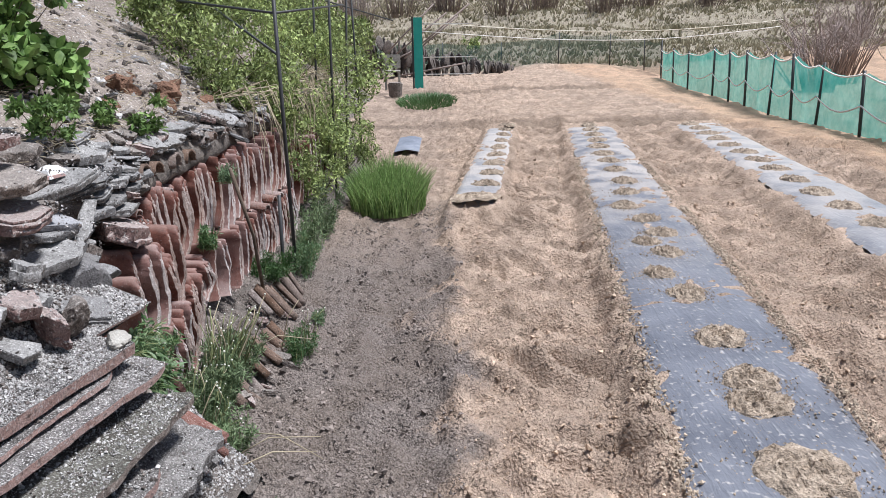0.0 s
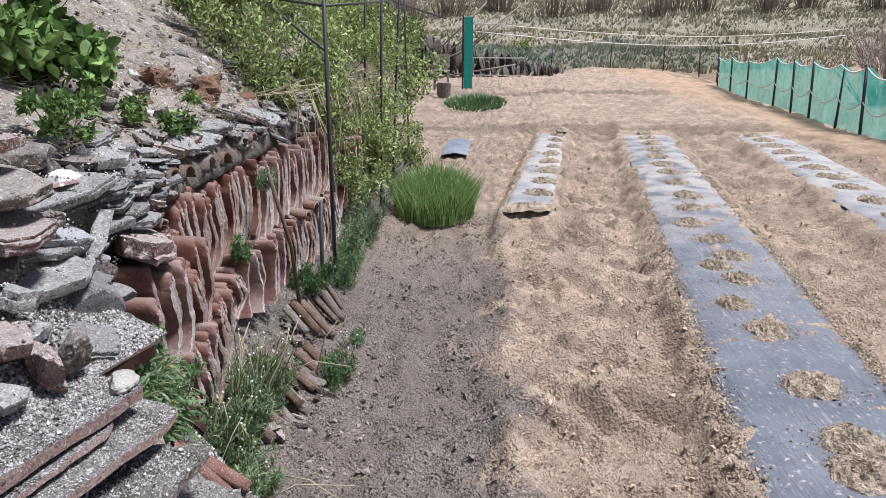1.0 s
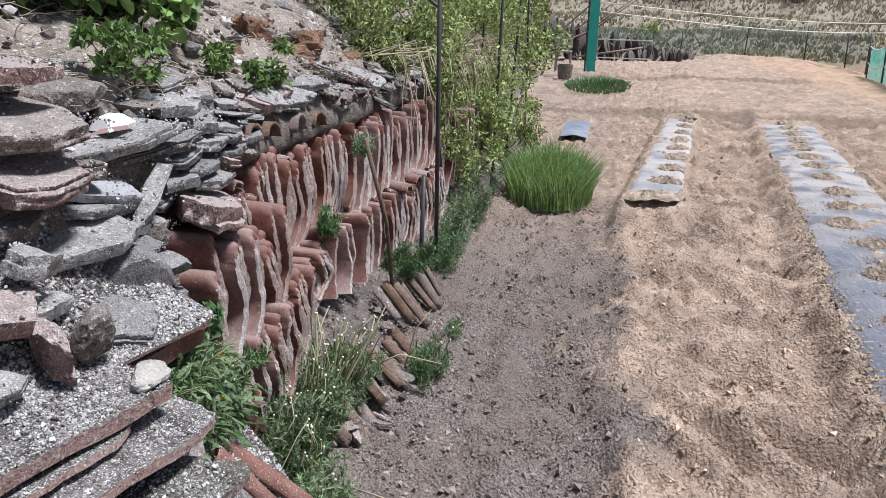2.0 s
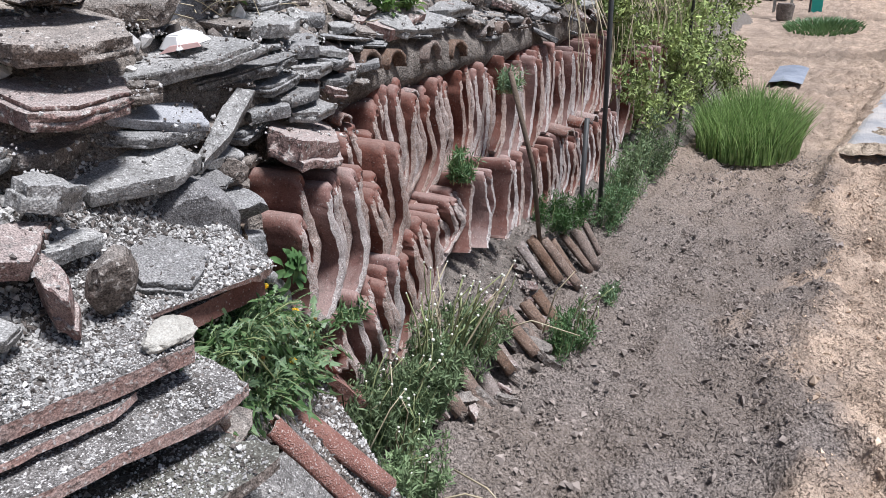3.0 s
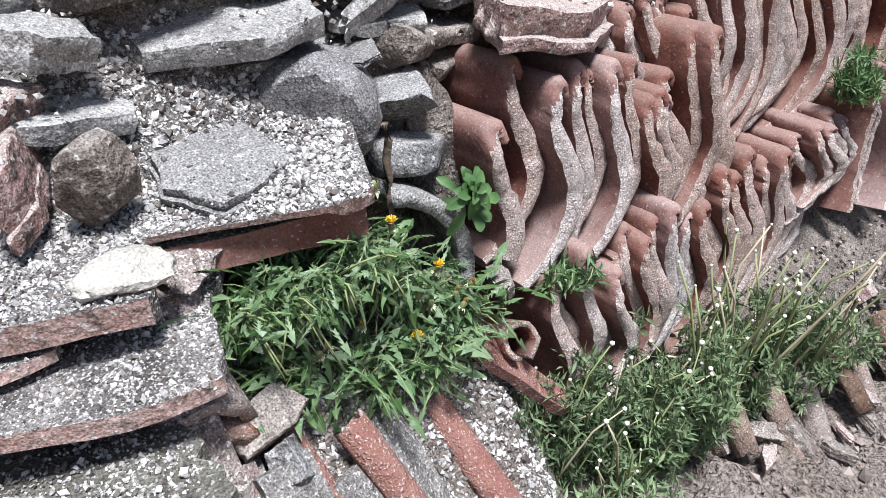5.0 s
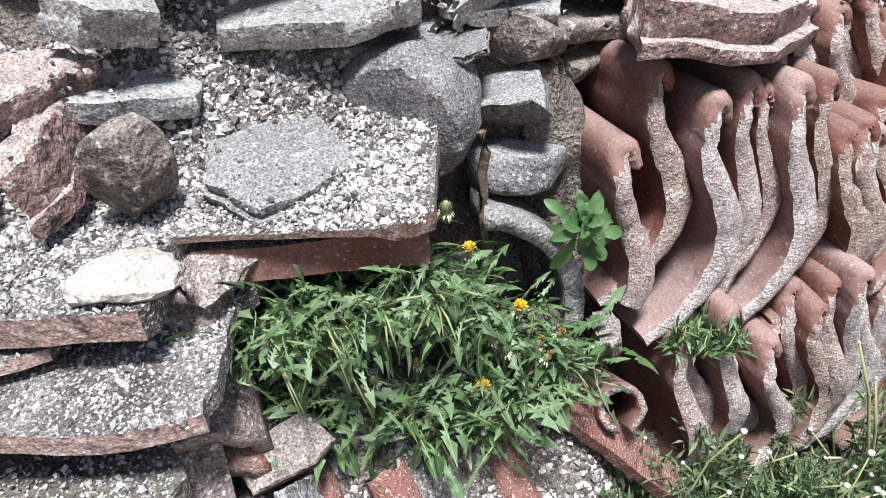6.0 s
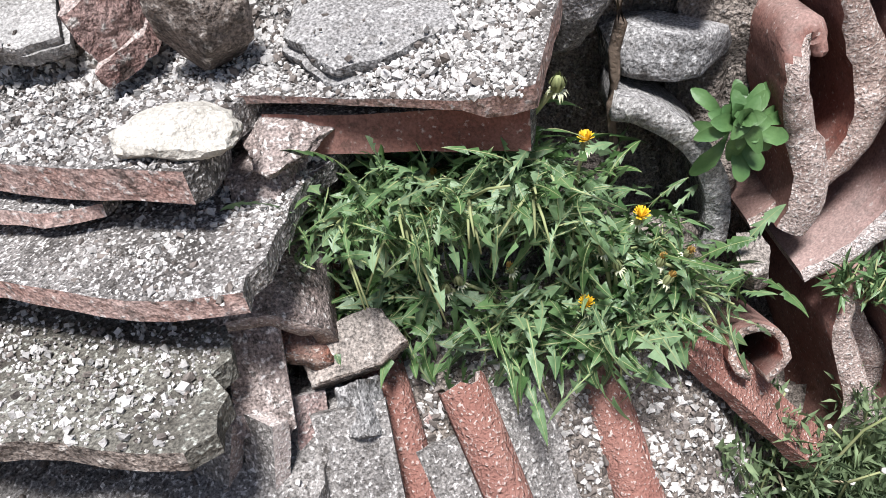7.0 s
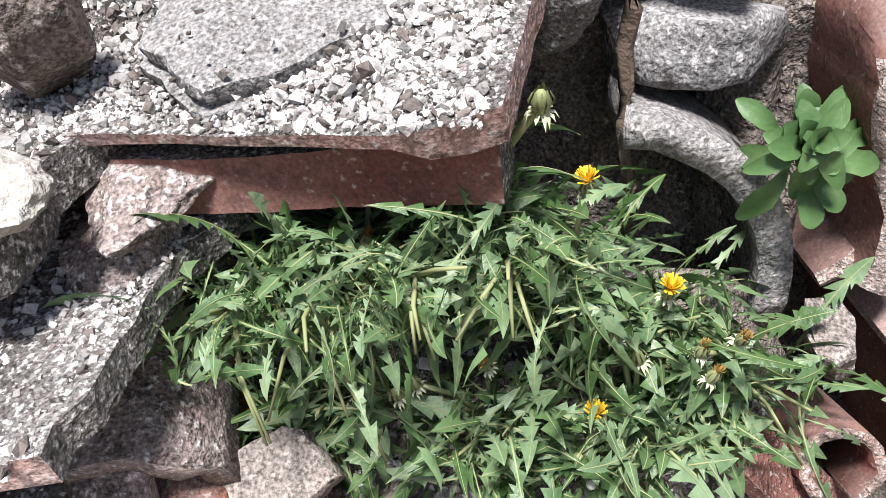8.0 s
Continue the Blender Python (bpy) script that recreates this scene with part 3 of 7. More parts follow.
def edge_x(y):
    """Where the grey trodden strip beside the wall meets the tan soil of the field."""
    return 0.07 + 0.16 * noise.noise(Vector((y * 1.1, 0, 3))) + 0.05 * noise.noise(Vector((y * 6, 0, 8)))


def clods():
    """Loose crumbs and pebbles on the soil."""
    r = random.Random(11)
    at, size = [], []
    for i in range(46000):
        y = 1.2 + 6.0 * r.random() ** 1.6
        x = r.uniform(-0.82, 0.45)
        q = x - SKEW * y
        rough = noise.noise(Vector((x * 4, y * 4, 2)))
        if 0.5 < q < 1.32 or (y > 6.7 and -0.72 < q < -0.25) or rough < -0.12 + 0.3 * (r.random() - 0.5):
            continue
        if x > edge_x(y):
            continue
        s = (0.0013 + 0.0030 * r.random() ** 1.5 + 0.010 * r.random() ** 18) * (1 + 0.07 * y)
        at.append((x, y, ground_z(x, y) + s * 0.25))
        size.append(s)
    return obj("soil_crumbs", strew("soil_crumbs", at, size, CRUMB, 11))


tagged(clods(), "loose crumbs of soil and pebbles on the field", "soil crumbs", kind="stuff")


TAN_CRUMB = surf("tan_crumb", (0.42, 0.31, 0.22), (0.70, 0.54, 0.41), scale=3, fine=90, bump=0, island=0.5)


def field_clods():
    """Dry clods of the tan soil between the beds."""
    r = random.Random(12)
    at, size = [], []
    for i in range(50000):
        y = 1.3 + 9.5 * r.random() ** 1.7
        x = r.uniform(-0.1, 1.1 + 0.42 * y)
        q = x - SKEW * y
        if 0.5 < q < 1.32 or 2.2 < q < 3.05 or (y > 6.7 and -0.72 < q < -0.25) or noise.noise(Vector((x * 3, y * 3, 7))) < -0.25:
            continue
        if x < edge_x(y):
            continue
        s = (0.0012 + 0.0022 * r.random() + 0.008 * r.random() ** 16) * (1 + 0.10 * y)
        at.append((x, y, ground_z(x, y) + s * 0.2))
        size.append(s)
    return obj("field_clods", strew("field_clods", at, size, TAN_CRUMB, 12))


tagged(field_clods(), "dry tan clods of soil between the beds", "soil clods", kind="stuff")


# ---- bank behind the wall and upper terrace ----
def bank_profile(s, y):
    """Point of the bank at s metres along its slope from the foot."""
    ss = (0.0, 0.25, 0.55, 1.0, 1.25, 1.45, 1.8, 2.6, 4.2, 9.0, 40.0)
    xs = (-0.80, -1.0, -1.12, -1.18, -1.24, -1.36, -1.65, -2.35, -3.7, -8.0, -40.0)
    zs = (-0.15, 0.08, 0.35, 0.80, 1.02, 1.15, 1.34, 1.66, 2.2, 4.6, 17.0)
    x, z = float(np.interp(s, ss, xs)), float(np.interp(s, ss, zs))
    low = step(y, 8.5, 13.0)
    z *= 1 - 0.55 * low if z < 3 else 1 - 0.25 * low
    x -= 0.9 * step(y, 9, 16) + 2.5 * step(y, 20, 30)
    near = 1 - step(y, 0.9, 1.7)
    x -= 0.1 * near + 0.13 * step(y, 2.5, 2.65) * step(z, 0.12, 0.32) * (1 - step(z, 0.86, 0.95))
    return x, z


bs = axis_steps((0, 1.6, 0.04), (1.6, 3.4, 0.07), (3.4, 9, 0.5), (9, 40, 4))
by = axis_steps((-30, -1, 4), (-1, 1.2, 0.2), (1.2, 6.5, 0.05), (6.5, 12, 0.15), (12, 34, 0.8), (34, 120, 12))
bverts = []
for yy in by:
    for ss in bs:
        bx, bz = bank_profile(ss, yy)
        p = Vector((bx, yy, bz))
        d = 0.03 * noise.noise(p * 6) + 0.018 * noise.noise(p * 15) + (0.10 * noise.noise(p * 1.8) if ss > 1.5 else 0)
        bverts.append((bx + d * (1 if ss < 1.5 else 0.2), yy, bz + (d if ss > 1.3 else 0)))
bw = len(bs)
bfaces = [(j * bw + i + 1, j * bw + i, (j + 1) * bw + i, (j + 1) * bw + i + 1) for j in range(len(by) - 1) for i in range(bw - 1)]
bslots = [0 if bs[i] < 1.42 else 1 for j in range(len(by) - 1) for i in range(bw - 1)]
bank = tagged(obj("bank", mesh("bank", bverts, bfaces, [BANK_SOIL, TERRACE_SOIL], slots=bslots)),
              "gritty earth bank with a pale sandy terrace above", "bank", kind="structure")


# ---- clay roof tiles stood on edge ----
# pantile seen from its end: (along the wall, height, half its thickness) from the tip of the hooked roll to the foot of the pan
PANTILE = ((0.023, 0.293, 0.008), (0.020, 0.308, 0.011), (0.008, 0.318, 0.013), (-0.004, 0.313, 0.013), (-0.010, 0.298, 0.012), (-0.010, 0.275, 0.0105), (-0.003, 0.245, 0.0125),
           (0.015, 0.205, 0.0155), (0.032, 0.165, 0.018), (0.036, 0.125, 0.018), (0.022, 0.085, 0.016), (-0.010, 0.045, 0.013), (-0.048, 0.015, 0.010), (-0.078, 0.0, 0.007))


def smooth_line(points, steps):
    """Points along a curve that passes through all the given ones."""
    p = [np.array(q) for q in points]
    p = [2 * p[0] - p[1]] + p + [2 * p[-1] - p[-2]]
    out = []
    for i in range(1, len(p) - 2):
        for k in range(steps):
            t = k / steps
            out.append(0.5 * (2 * p[i] + (p[i + 1] - p[i - 1]) * t + (2 * p[i - 1] - 5 * p[i] + 4 * p[i + 1] - p[i + 2]) * t * t + (3 * p[i] - p[i - 1] - 3 * p[i + 1] + p[i + 2]) * t ** 3))
    return out + [p[-2]]


def tile_mesh(seed, bow=1.0, thick=1.0, hook=1.0, length=0.32, foot=0.0):
    """One pantile on edge: its end in the y-z plane, running back along -x; smooth red sides, broken gritty end. foot: height at which it is broken off."""
    line = [q for q in smooth_line(PANTILE, 3) if q[1] >= foot]
    for q in line:
        q[0] = q[0] * (bow if q[1] < 0.27 else hook) + 0.003 * noise.noise(Vector((q[1] * 14, seed * 3.1, 2)))
        q[2] *= thick * (1 + 0.14 * noise.noise(Vector((q[1] * 22, seed * 2.3, 0))))
    n = len(line)
    across = ((-1.0, -length), (-1.0, -0.12), (-1.0, -0.03), (-0.98, -0.004), (-0.55, 0.0), (0.0, 0.002), (0.55, 0.0), (0.98, -0.006), (1.0, -0.04), (1.0, -length))
    w = len(across)
    verts, faces, slots = [], [], []
    for i, (y, z, half) in enumerate(line):
        a, b = line[max(0, i - 1)], line[min(n - 1, i + 1)]
        d = Vector((b[0] - a[0], b[1] - a[1])).normalized()
        head = 1 - step(i, 8, 16)
        wear = 0.016 * noise.noise(Vector((z * 9, seed * 1.9, 4))) + 0.004 * noise.noise(Vector((i * 0.6, seed * 1.9, 9))) - 0.014 * head
        for k, (u, x) in enumerate(across):
            chip = 0.004 * noise.noise(Vector((i * 0.9, u * 2.5, seed * 1.3))) if 3 <= k <= 7 else 0
            rounding = 0.008 * head * abs(u) ** 3 if 3 <= k <= 7 else 0
            edge = half * u * (1 + (0.22 * noise.noise(Vector((i * 0.7, seed, k))) if 3 <= k <= 7 else 0))
            verts.append((x + (wear if x > -0.1 else 0) + chip - rounding, y - d.y * edge, z + d.x * edge))
    for i in range(n - 1):
        for k in range(w - 1):
            a = i * w + k
            faces.append((a, a + w, a + w + 1, a + 1))
            bare = 13 + 4 * noise.noise(Vector((seed, k * 1.3, 1))) - (0, 2, 6, 9)[k - 3] if 3 <= k <= 6 else 99
            slots.append(1 if i > bare else 0)
    for row, flip in ((0, False), (n - 1, True)):
        for k in range(w // 2 - 1):
            a, b = row * w + k, row * w + w - 1 - k
            q = (a, a + 1, b - 1, b)
            faces.append(q[::-1] if flip else q)
            slots.append(1)
    me = mesh("roof_tile", verts, faces, [TERRACOTTA, TILE_EDGE], slots=slots)
    me.set_sharp_from_angle(angle=radians(50))
    return me


HERO_TILES = [tile_mesh(60 + k, 1.0, 1.15, 0.72) for k in range(4)]
SHORT_TILE = tile_mesh(50, 0.9, 1.2, 0.75, foot=0.075)
BOWED = [tile_mesh(k, 0.9 + 0.13 * (k % 4), 0.98 + 0.08 * (k % 3), 0.55 + 0.12 * (k % 3)) for k in range(9)]
TILES = [tile_mesh(20 + k, 0.45 + 0.16 * (k % 4), 0.82 + 0.08 * (k % 3), 0.25 + 0.12 * (k % 3)) for k in range(9)]
BROAD = [tile_mesh(40 + k, 0.22 + 0.1 * (k % 3), 0.48, 0.5) for k in range(5)]


def tile_stack(y0, y1, z, high, label, pitch=0.034, front=-1.05, to=None, lean=0.0, turn=0.0, seed=0, rise=0.0, kinds=None, rough=1.0):
    """A row of tiles on edge packed along the wall. front, to: where the row's face begins and ends; lean: degrees each leans over along the wall; rise: metres gained over its length."""
    r = random.Random(seed)
    st = thing("tile_stack", trs(front, y0, z), label, "tile stack", "stacked roof tiles")
    y = y0
    while y < y1:
        t = (y - y0) / max(0.01, y1 - y0)
        s = high / 0.335 * r.uniform(0.84, 1.06)
        x = ((to if to is not None else front) - front) * t + rough * r.uniform(-0.03, 0.022)
        obj("roof_tile", r.choice(kinds or TILES), trs(x, y - y0, rise * t + rough * r.uniform(-0.028, 0.018), lean * (1 - 0.5 * t) + r.uniform(-2.5, 2.5),
                                             r.uniform(-4, 4), turn + r.uniform(-5, 5), 1, r.uniform(0.9, 1.12), s), st)
        y += pitch * r.uniform(0.75, 1.3)
    return st


first = thing("tile_stack", trs(-1.055, 2.6, 0.41), "big bowed roof tiles on edge at the stack's end", "tile stack", "stacked roof tiles")
for k, (x, y, z, rx, rz, sy, sz) in enumerate([(0.0, 0.012, 0.0, 0, 4, 0.95, 1.0), (-0.03, 0.068, 0.085, 0, 5, 1.0, 1.0), (0.005, 0.127, 0.028, -1, 5, 1.0, 1.06), (-0.02, 0.176, 0.02, -2, 4, 0.85, 1.12),
                                               (-0.03, 0.215, 0.075, -1, 4, 0.7, 0.9), (0.0, 0.243, 0.02, -2, 5, 0.95, 1.1), (-0.015, 0.285, 0.05, -3, 3, 0.75, 1.0)]):
    obj("roof_tile", HERO_TILES[k % 4] if k else SHORT_TILE, trs(x, y, z, rx, 0, rz, 1, sy, sz), first)
tile_stack(2.925, 3.16, 0.43, 0.36, "bowed terracotta roof tiles stacked on edge, pale worn ends", pitch=0.029, front=-1.06, to=-1.11, lean=-2, turn=3, seed=1, kinds=BOWED)
tile_stack(2.86, 3.20, 0.60, 0.27, "second tier of bowed red tiles set back behind the stack", pitch=0.034, front=-1.15, to=-1.20, lean=-4, turn=3, seed=12, kinds=BOWED)
tile_stack(2.685, 2.90, 0.14, 0.335, "lower row of bowed roof tiles on edge beside the hollow tile", pitch=0.034, front=-1.01, to=-1.02, lean=-2, turn=3, seed=2, kinds=BOWED)
tile_stack(2.90, 3.46, 0.175, 0.335, "lower row of bowed roof tiles on edge behind weeds", pitch=0.029, front=-1.025, to=-1.12, lean=-2, turn=3, seed=13, rise=0.05, kinds=BOWED)
tile_stack(3.17, 3.70, 0.535, 0.40, "upper row of tall terracotta tiles on edge under grey stones", pitch=0.024, front=-1.19, to=-1.24, lean=-3, seed=3, kinds=BOWED)
tile_stack(3.70, 4.22, 0.55, 0.40, "upper row of thin upright terracotta tiles with pale edges", pitch=0.024, front=-1.23, to=-1.21, lean=-4, seed=4)
tile_stack(4.22, 5.60, 0.53, 0.40, "long upper row of upright roof tiles, straight and thin", pitch=0.025, front=-1.20, to=-1.12, lean=-5, seed=5)
tile_stack(3.62, 3.93, 0.30, 0.30, "block of broad red roof tiles turned face outwards", pitch=0.050, front=-1.10, to=-1.02, lean=-4, turn=12, seed=6, kinds=BROAD)
tile_stack(3.96, 5.55, 0.19, 0.35, "lower row of upright roof tiles over leaning ridge tiles", pitch=0.025, front=-1.14, to=-1.08, lean=-3, seed=7)
tile_stack(5.60, 8.40, 0.30, 0.46, "far row of upright roof tiles half hidden by weeds", pitch=0.040, front=-1.10, lean=-3, seed=8)
tile_stack(3.44, 3.62, 0.36, 0.20, "short broken roof tiles on edge with grass behind", pitch=0.036, front=-1.10, lean=2, seed=9, kinds=BOWED)


# ---- half-round ridge tiles ----
def barrel_mesh(seed, r0=0.05, r1=0.042, length=0.34, thick=0.013, arc=200):
    """Half-round tile along +x, worn at both ends."""
    n, m = 11, 5
    verts, faces, slots = [], [], []
    for j in range(m + 1):
        for side in (1, 0):
            for i in range(n):
                a = radians(90 + arc / 2 - arc * i / (n - 1))
                rad = (r0 + (r1 - r0) * j / m) - (0 if side else thick)
                x = length * j / m
                if j in (0, m):
                    x += 0.012 * noise.noise(Vector((i * 0.6, seed * 3.3, j)))
                verts.append((x, rad * math.cos(a), rad * math.sin(a)))
    w = 2 * n
    for j in range(m):
        for i in range(n - 1):
            a = j * w + i
            faces.append((a, a + 1, a + w + 1, a + w))
            faces.append((a + n, a + n + w, a + n + w + 1, a + n + 1))
            slots += [0, 0]
        for i in (0, n - 1):
            a = j * w + i
            q = (a, a + w, a + w + n, a + n)
            faces.append(q if i == 0 else q[::-1])
            slots.append(1)
    for j in (0, m):
        for i in range(n - 1):
            a = j * w + i
            q = (a, a + n, a + n + 1, a + 1)
            faces.append(q if j == 0 else q[::-1])
            slots.append(1)
    return mesh("ridge_tile", verts, faces, [DUSTY_TILE, TILE_EDGE], slots=slots)


BARRELS = [barrel_mesh(k) for k in range(5)]
TAN_TILE = surf("earthy_tile", (0.16, 0.113, 0.09), (0.28, 0.215, 0.18), (0.46, 0.40, 0.355), scale=14, fine=150, speck=0.60, bump=0.9, dist=0.007, vary=0.25, vary_hue=0.5, pits=0.75)
TAN_BARRELS = [barrel_mesh(60 + k, 0.05 - 0.003 * (k % 3), 0.042, 0.30 + 0.03 * (k % 3)) for k in range(6)]
for me in TAN_BARRELS:
    me.materials[0] = TAN_TILE
    me.materials[1] = TAN_TILE
LEAN_TILE = surf("speckled_red_tile", (0.215, 0.095, 0.075), (0.29, 0.155, 0.125), (0.52, 0.44, 0.40), scale=16, fine=260, speck=0.575, bump=1.0, dist=0.006, vary=0.06)
RED_BARRELS = [barrel_mesh(80 + k) for k in range(5)]
for me in RED_BARRELS:
    me.materials[0] = LEAN_TILE
GREY_BARREL = barrel_mesh(9, 0.055, 0.055, 0.3)
GREY_BARREL.materials[0] = TAN_TILE
GREY_BARREL.materials[1] = TAN_TILE


def ridge_tile(x, y, z, slope, turn, size=1.0, k=0, label="dusty half-round ridge tile leaning down from the wall", roll=0, long=1.0, kinds=BARRELS):
    """slope: degrees down towards +x."""
    ob = obj("ridge_tile", kinds[k % 5], trs(x, y, z, 0, slope, turn) @ trs(0, 0, 0, roll, 0, 0, size * long, size, size))
    return tagged(ob, label, "roof tile", "leaning ridge tiles")


for k, (x, y, z, slope, turn, size, long) in enumerate([
        (-0.985, 2.400, 0.372, 42, 22, 0.62, 0.91), (-0.900, 2.252, 0.435, 53, 34, 0.54, 0.95), (-0.925, 2.165, 0.443, 46, 24, 0.48, 0.80)]):
    ridge_tile(x, y, z, slope, turn, size, k, long=long / size, kinds=RED_BARRELS)
# stub ends of ridge tiles laid across the tops of the stacks
for k, (x, y, z, slope, turn, size) in enumerate([(-1.38, 3.05, 0.90, 6, -15, 0.6), (-1.40, 3.45, 0.90, 4, -10, 0.6), (-1.36, 4.75, 0.55, 4, -15, 0.9), (-1.36, 4.95, 0.56, 4, -15, 0.9), (-1.36, 5.1, 0.55, 4, -10, 0.9)]):
    ridge_tile(x, y, z, slope, turn, size, k, "red stub of a ridge tile poking out of the wall")
r = random.Random(8)
for k in range(7):
    ridge_tile(-1.03 + 0.010 * k + r.uniform(-0.02, 0.02), 3.95 + 0.105 * k, 0.215 - 0.010 * k + r.uniform(-0.04, 0.02), 54 + r.uniform(-6, 8), -6 + 4 * k + r.uniform(-12, 12), 0.58 + 0.07 * (k % 3), k,
               "brown half-round ridge tile leaning at the wall's foot", roll=r.uniform(-15, 15), kinds=TAN_BARRELS)
for k in range(9):
    ridge_tile(-0.95 + r.uniform(-0.03, 0.03), 3.08 + 0.095 * k, 0.095 + r.uniform(-0.02, 0.03), 34 + r.uniform(-4, 14), -10 + r.uniform(-14, 28), 0.55 + 0.05 * (k % 3), k, "half-buried ridge tile at the wall's foot",
               roll=r.uniform(-20, 20), kinds=TAN_BARRELS)
hollow = obj("ridge_tile", barrel_mesh(12, 0.034, 0.034, 0.12, 0.009, 330), trs(-1.06, 2.575, 0.365, 0, -24, 0))
hollow.data.materials[0] = TERRACOTTA
tagged(hollow, "hollow round roof tile, open end outwards", "roof tile", "leaning ridge tiles")
arc = obj("ridge_tile", barrel_mesh(17, 0.166, 0.166, 0.09, 0.028, 98), trs(-1.145, 2.392, 0.515, -60, 0, 3))
arc.data.materials[0] = SLATE
arc.data.materials[1] = PALE_GREY
tagged(arc, "thin grey curved tile, its edge outwards", "roof tile", "leaning ridge tiles")
for k, (y, z, s) in enumerate([(3.20, 0.995, 0.95), (3.36, 0.985, 0.9), (3.565, 0.98, 1.05), (3.81, 0.97, 1.0), (4.02, 1.02, 0.7), (4.20, 1.02, 0.75), (4.48, 1.02, 0.7)]):
    ob = obj("ridge_tile", GREY_BARREL, trs(-1.505, y, z, 0, -2, rng.uniform(-8, 8), 1, s, s))
    tagged(ob, "grey half-round tile, end outwards like a small arch", "roof tile", "arched tile ends")

# ---- dry-laid stones ----
SLABS = {m.name: [slab_mesh("stone", 20 + 10 * i + k, m, 1 + k % 3) for k in range(7)]
         for i, m in enumerate((SLATE, BROWN_STONE, RED_STONE, SLATE_BLUE))}
ROCKS = [rock_mesh("stone", 90 + k, m, boxy=0.85, cuts=14, rough=0.06) for k, m in enumerate((SLATE, BOULDER, BROWN_STONE, SLATE, BROWN_STONE))]

PALE = [slab_mesh("stone", 400 + k, PALE_GREY, 1 + k % 2) for k in range(4)]
ROUND = rock_mesh("stone", 97, BOULDER, boxy=0.88, cuts=3, rough=0.07, level=4)

dry_wall = thing("dry_stone_wall", trs(-1.2, 2.6, 0.8), "dry-laid wall of grey slate slabs and rough stones", "stone wall", kind="structure")
WALL_INV = dry_wall.matrix_basis.inverted()


STONE_TOPS = []


def stone(x, y, z, dx, dy, dz, rx=0, ry=0, rz=0, kind="grey_slate", k=0, label=""):
    """A stone of the wall: its centre, its depth, width and height."""
    me = PALE[k % 4] if kind == "pale" else SLABS[kind][k % 7] if kind in SLABS else (ROUND if kind == "round" else ROCKS[k % 5])
    m = trs(x, y, z, rx, ry, rz, dx, dy, dz if kind in ("rock", "round") else dz * 0.62)
    if kind not in ("rock", "round"):
        STONE_TOPS.append((m, dx * dy))
    return obj("stone", me, WALL_INV @ m, dry_wall, label)


# packed earth that fills the hollow beside the first tile
tagged(obj("earth_fill", rock_mesh("earth_fill", 171, BANK_SOIL, boxy=0.6, cuts=6, rough=0.16, level=4), trs(-1.26, 2.525, 0.60, 0, 0, 8, 0.24, 0.13, 0.40)),
       "dark crumbly earth packed behind the rosette weed", "earth")

# slabs that can be told apart, from the ledge upwards
stone(-1.155, 2.352, 0.787, 0.19, 0.165, 0.165, 0, -8, 10, "round", 0, "rounded grey boulder")
stone(-1.18, 2.49, 0.782, 0.20, 0.15, 0.075, 4, -6, -8, "rock", 3)
stone(-1.18, 2.485, 0.700, 0.20, 0.165, 0.065, -4, 0, 4, "rock", 0)
stone(-1.22, 2.497, 0.848, 0.20, 0.14, 0.085, -6, -5, 15, "rock", 2)
stone(-1.235, 2.49, 0.90, 0.18, 0.19, 0.035, -8, 8, -12, "pale", 2, "flat pale stone over the boulder")
stone(-1.22, 2.33, 0.868, 0.16, 0.18, 0.04, 5, 6, 0, "grey_slate", 4)
stone(-1.17, 2.405, 0.862, 0.14, 0.13, 0.018, 12, 10, -10, "grey_slate", 5, "thin blue-grey chip of slate")
stone(-1.05, 2.185, 0.765, 0.19, 0.20, 0.075, 2, 17, 8, "grey_slate", 2, "flat grey rock resting on the ledge")
stone(-1.005, 2.035, 0.805, 0.08, 0.09, 0.11, 6, 10, 20, "rock", 2, "dark squarish stone on the ledge")
stone(-1.12, 2.02, 0.855, 0.10, 0.20, 0.045, -10, 10, 4, "pale", 2)
stone(-1.04, 1.955, 0.815, 0.15, 0.045, 0.13, 10, 20, -15, "reddish_stone", 1)
stone(-1.05, 1.83, 0.79, 0.12, 0.14, 0.04, 0, 18, 10, "pale", 3)
stone(-1.20, 2.265, 0.925, 0.24, 0.31, 0.05, 6, 14, -4, "pale", 0, "blue-grey split slate slab")
stone(-1.24, 2.38, 1.005, 0.22, 0.27, 0.035, -10, 12, -26, "slate_blue", 3, "flat oval slate slab")
stone(-1.26, 2.345, 0.975, 0.22, 0.25, 0.045, -8, 6, -18, "grey_slate", 1)
stone(-1.28, 2.50, 0.955, 0.22, 0.14, 0.04, 0, 6, 10, "brown_stone", 5)
stone(-1.19, 2.80, 0.872, 0.22, 0.45, 0.10, -6, 14, 22, "reddish_stone", 1, "long pinkish brown block of stone")
stone(-1.20, 2.845, 0.945, 0.15, 0.15, 0.04, 4, 10, -12, "pale", 1, "pale flat slate")
stone(-1.25, 2.72, 0.965, 0.20, 0.17, 0.045, 6, 5, -8, "grey_slate", 0)
stone(-1.24, 2.80, 0.985, 0.18, 0.20, 0.04, 4, 5, 6, "grey_slate", 6)
stone(-1.26, 2.74, 1.02, 0.20, 0.22, 0.05, 5, 6, -10, "grey_slate", 2)
stone(-1.28, 2.50, 1.095, 0.28, 0.50, 0.055, 9, 6, -14, "pale", 3, "long hollowed slab of pale cement")
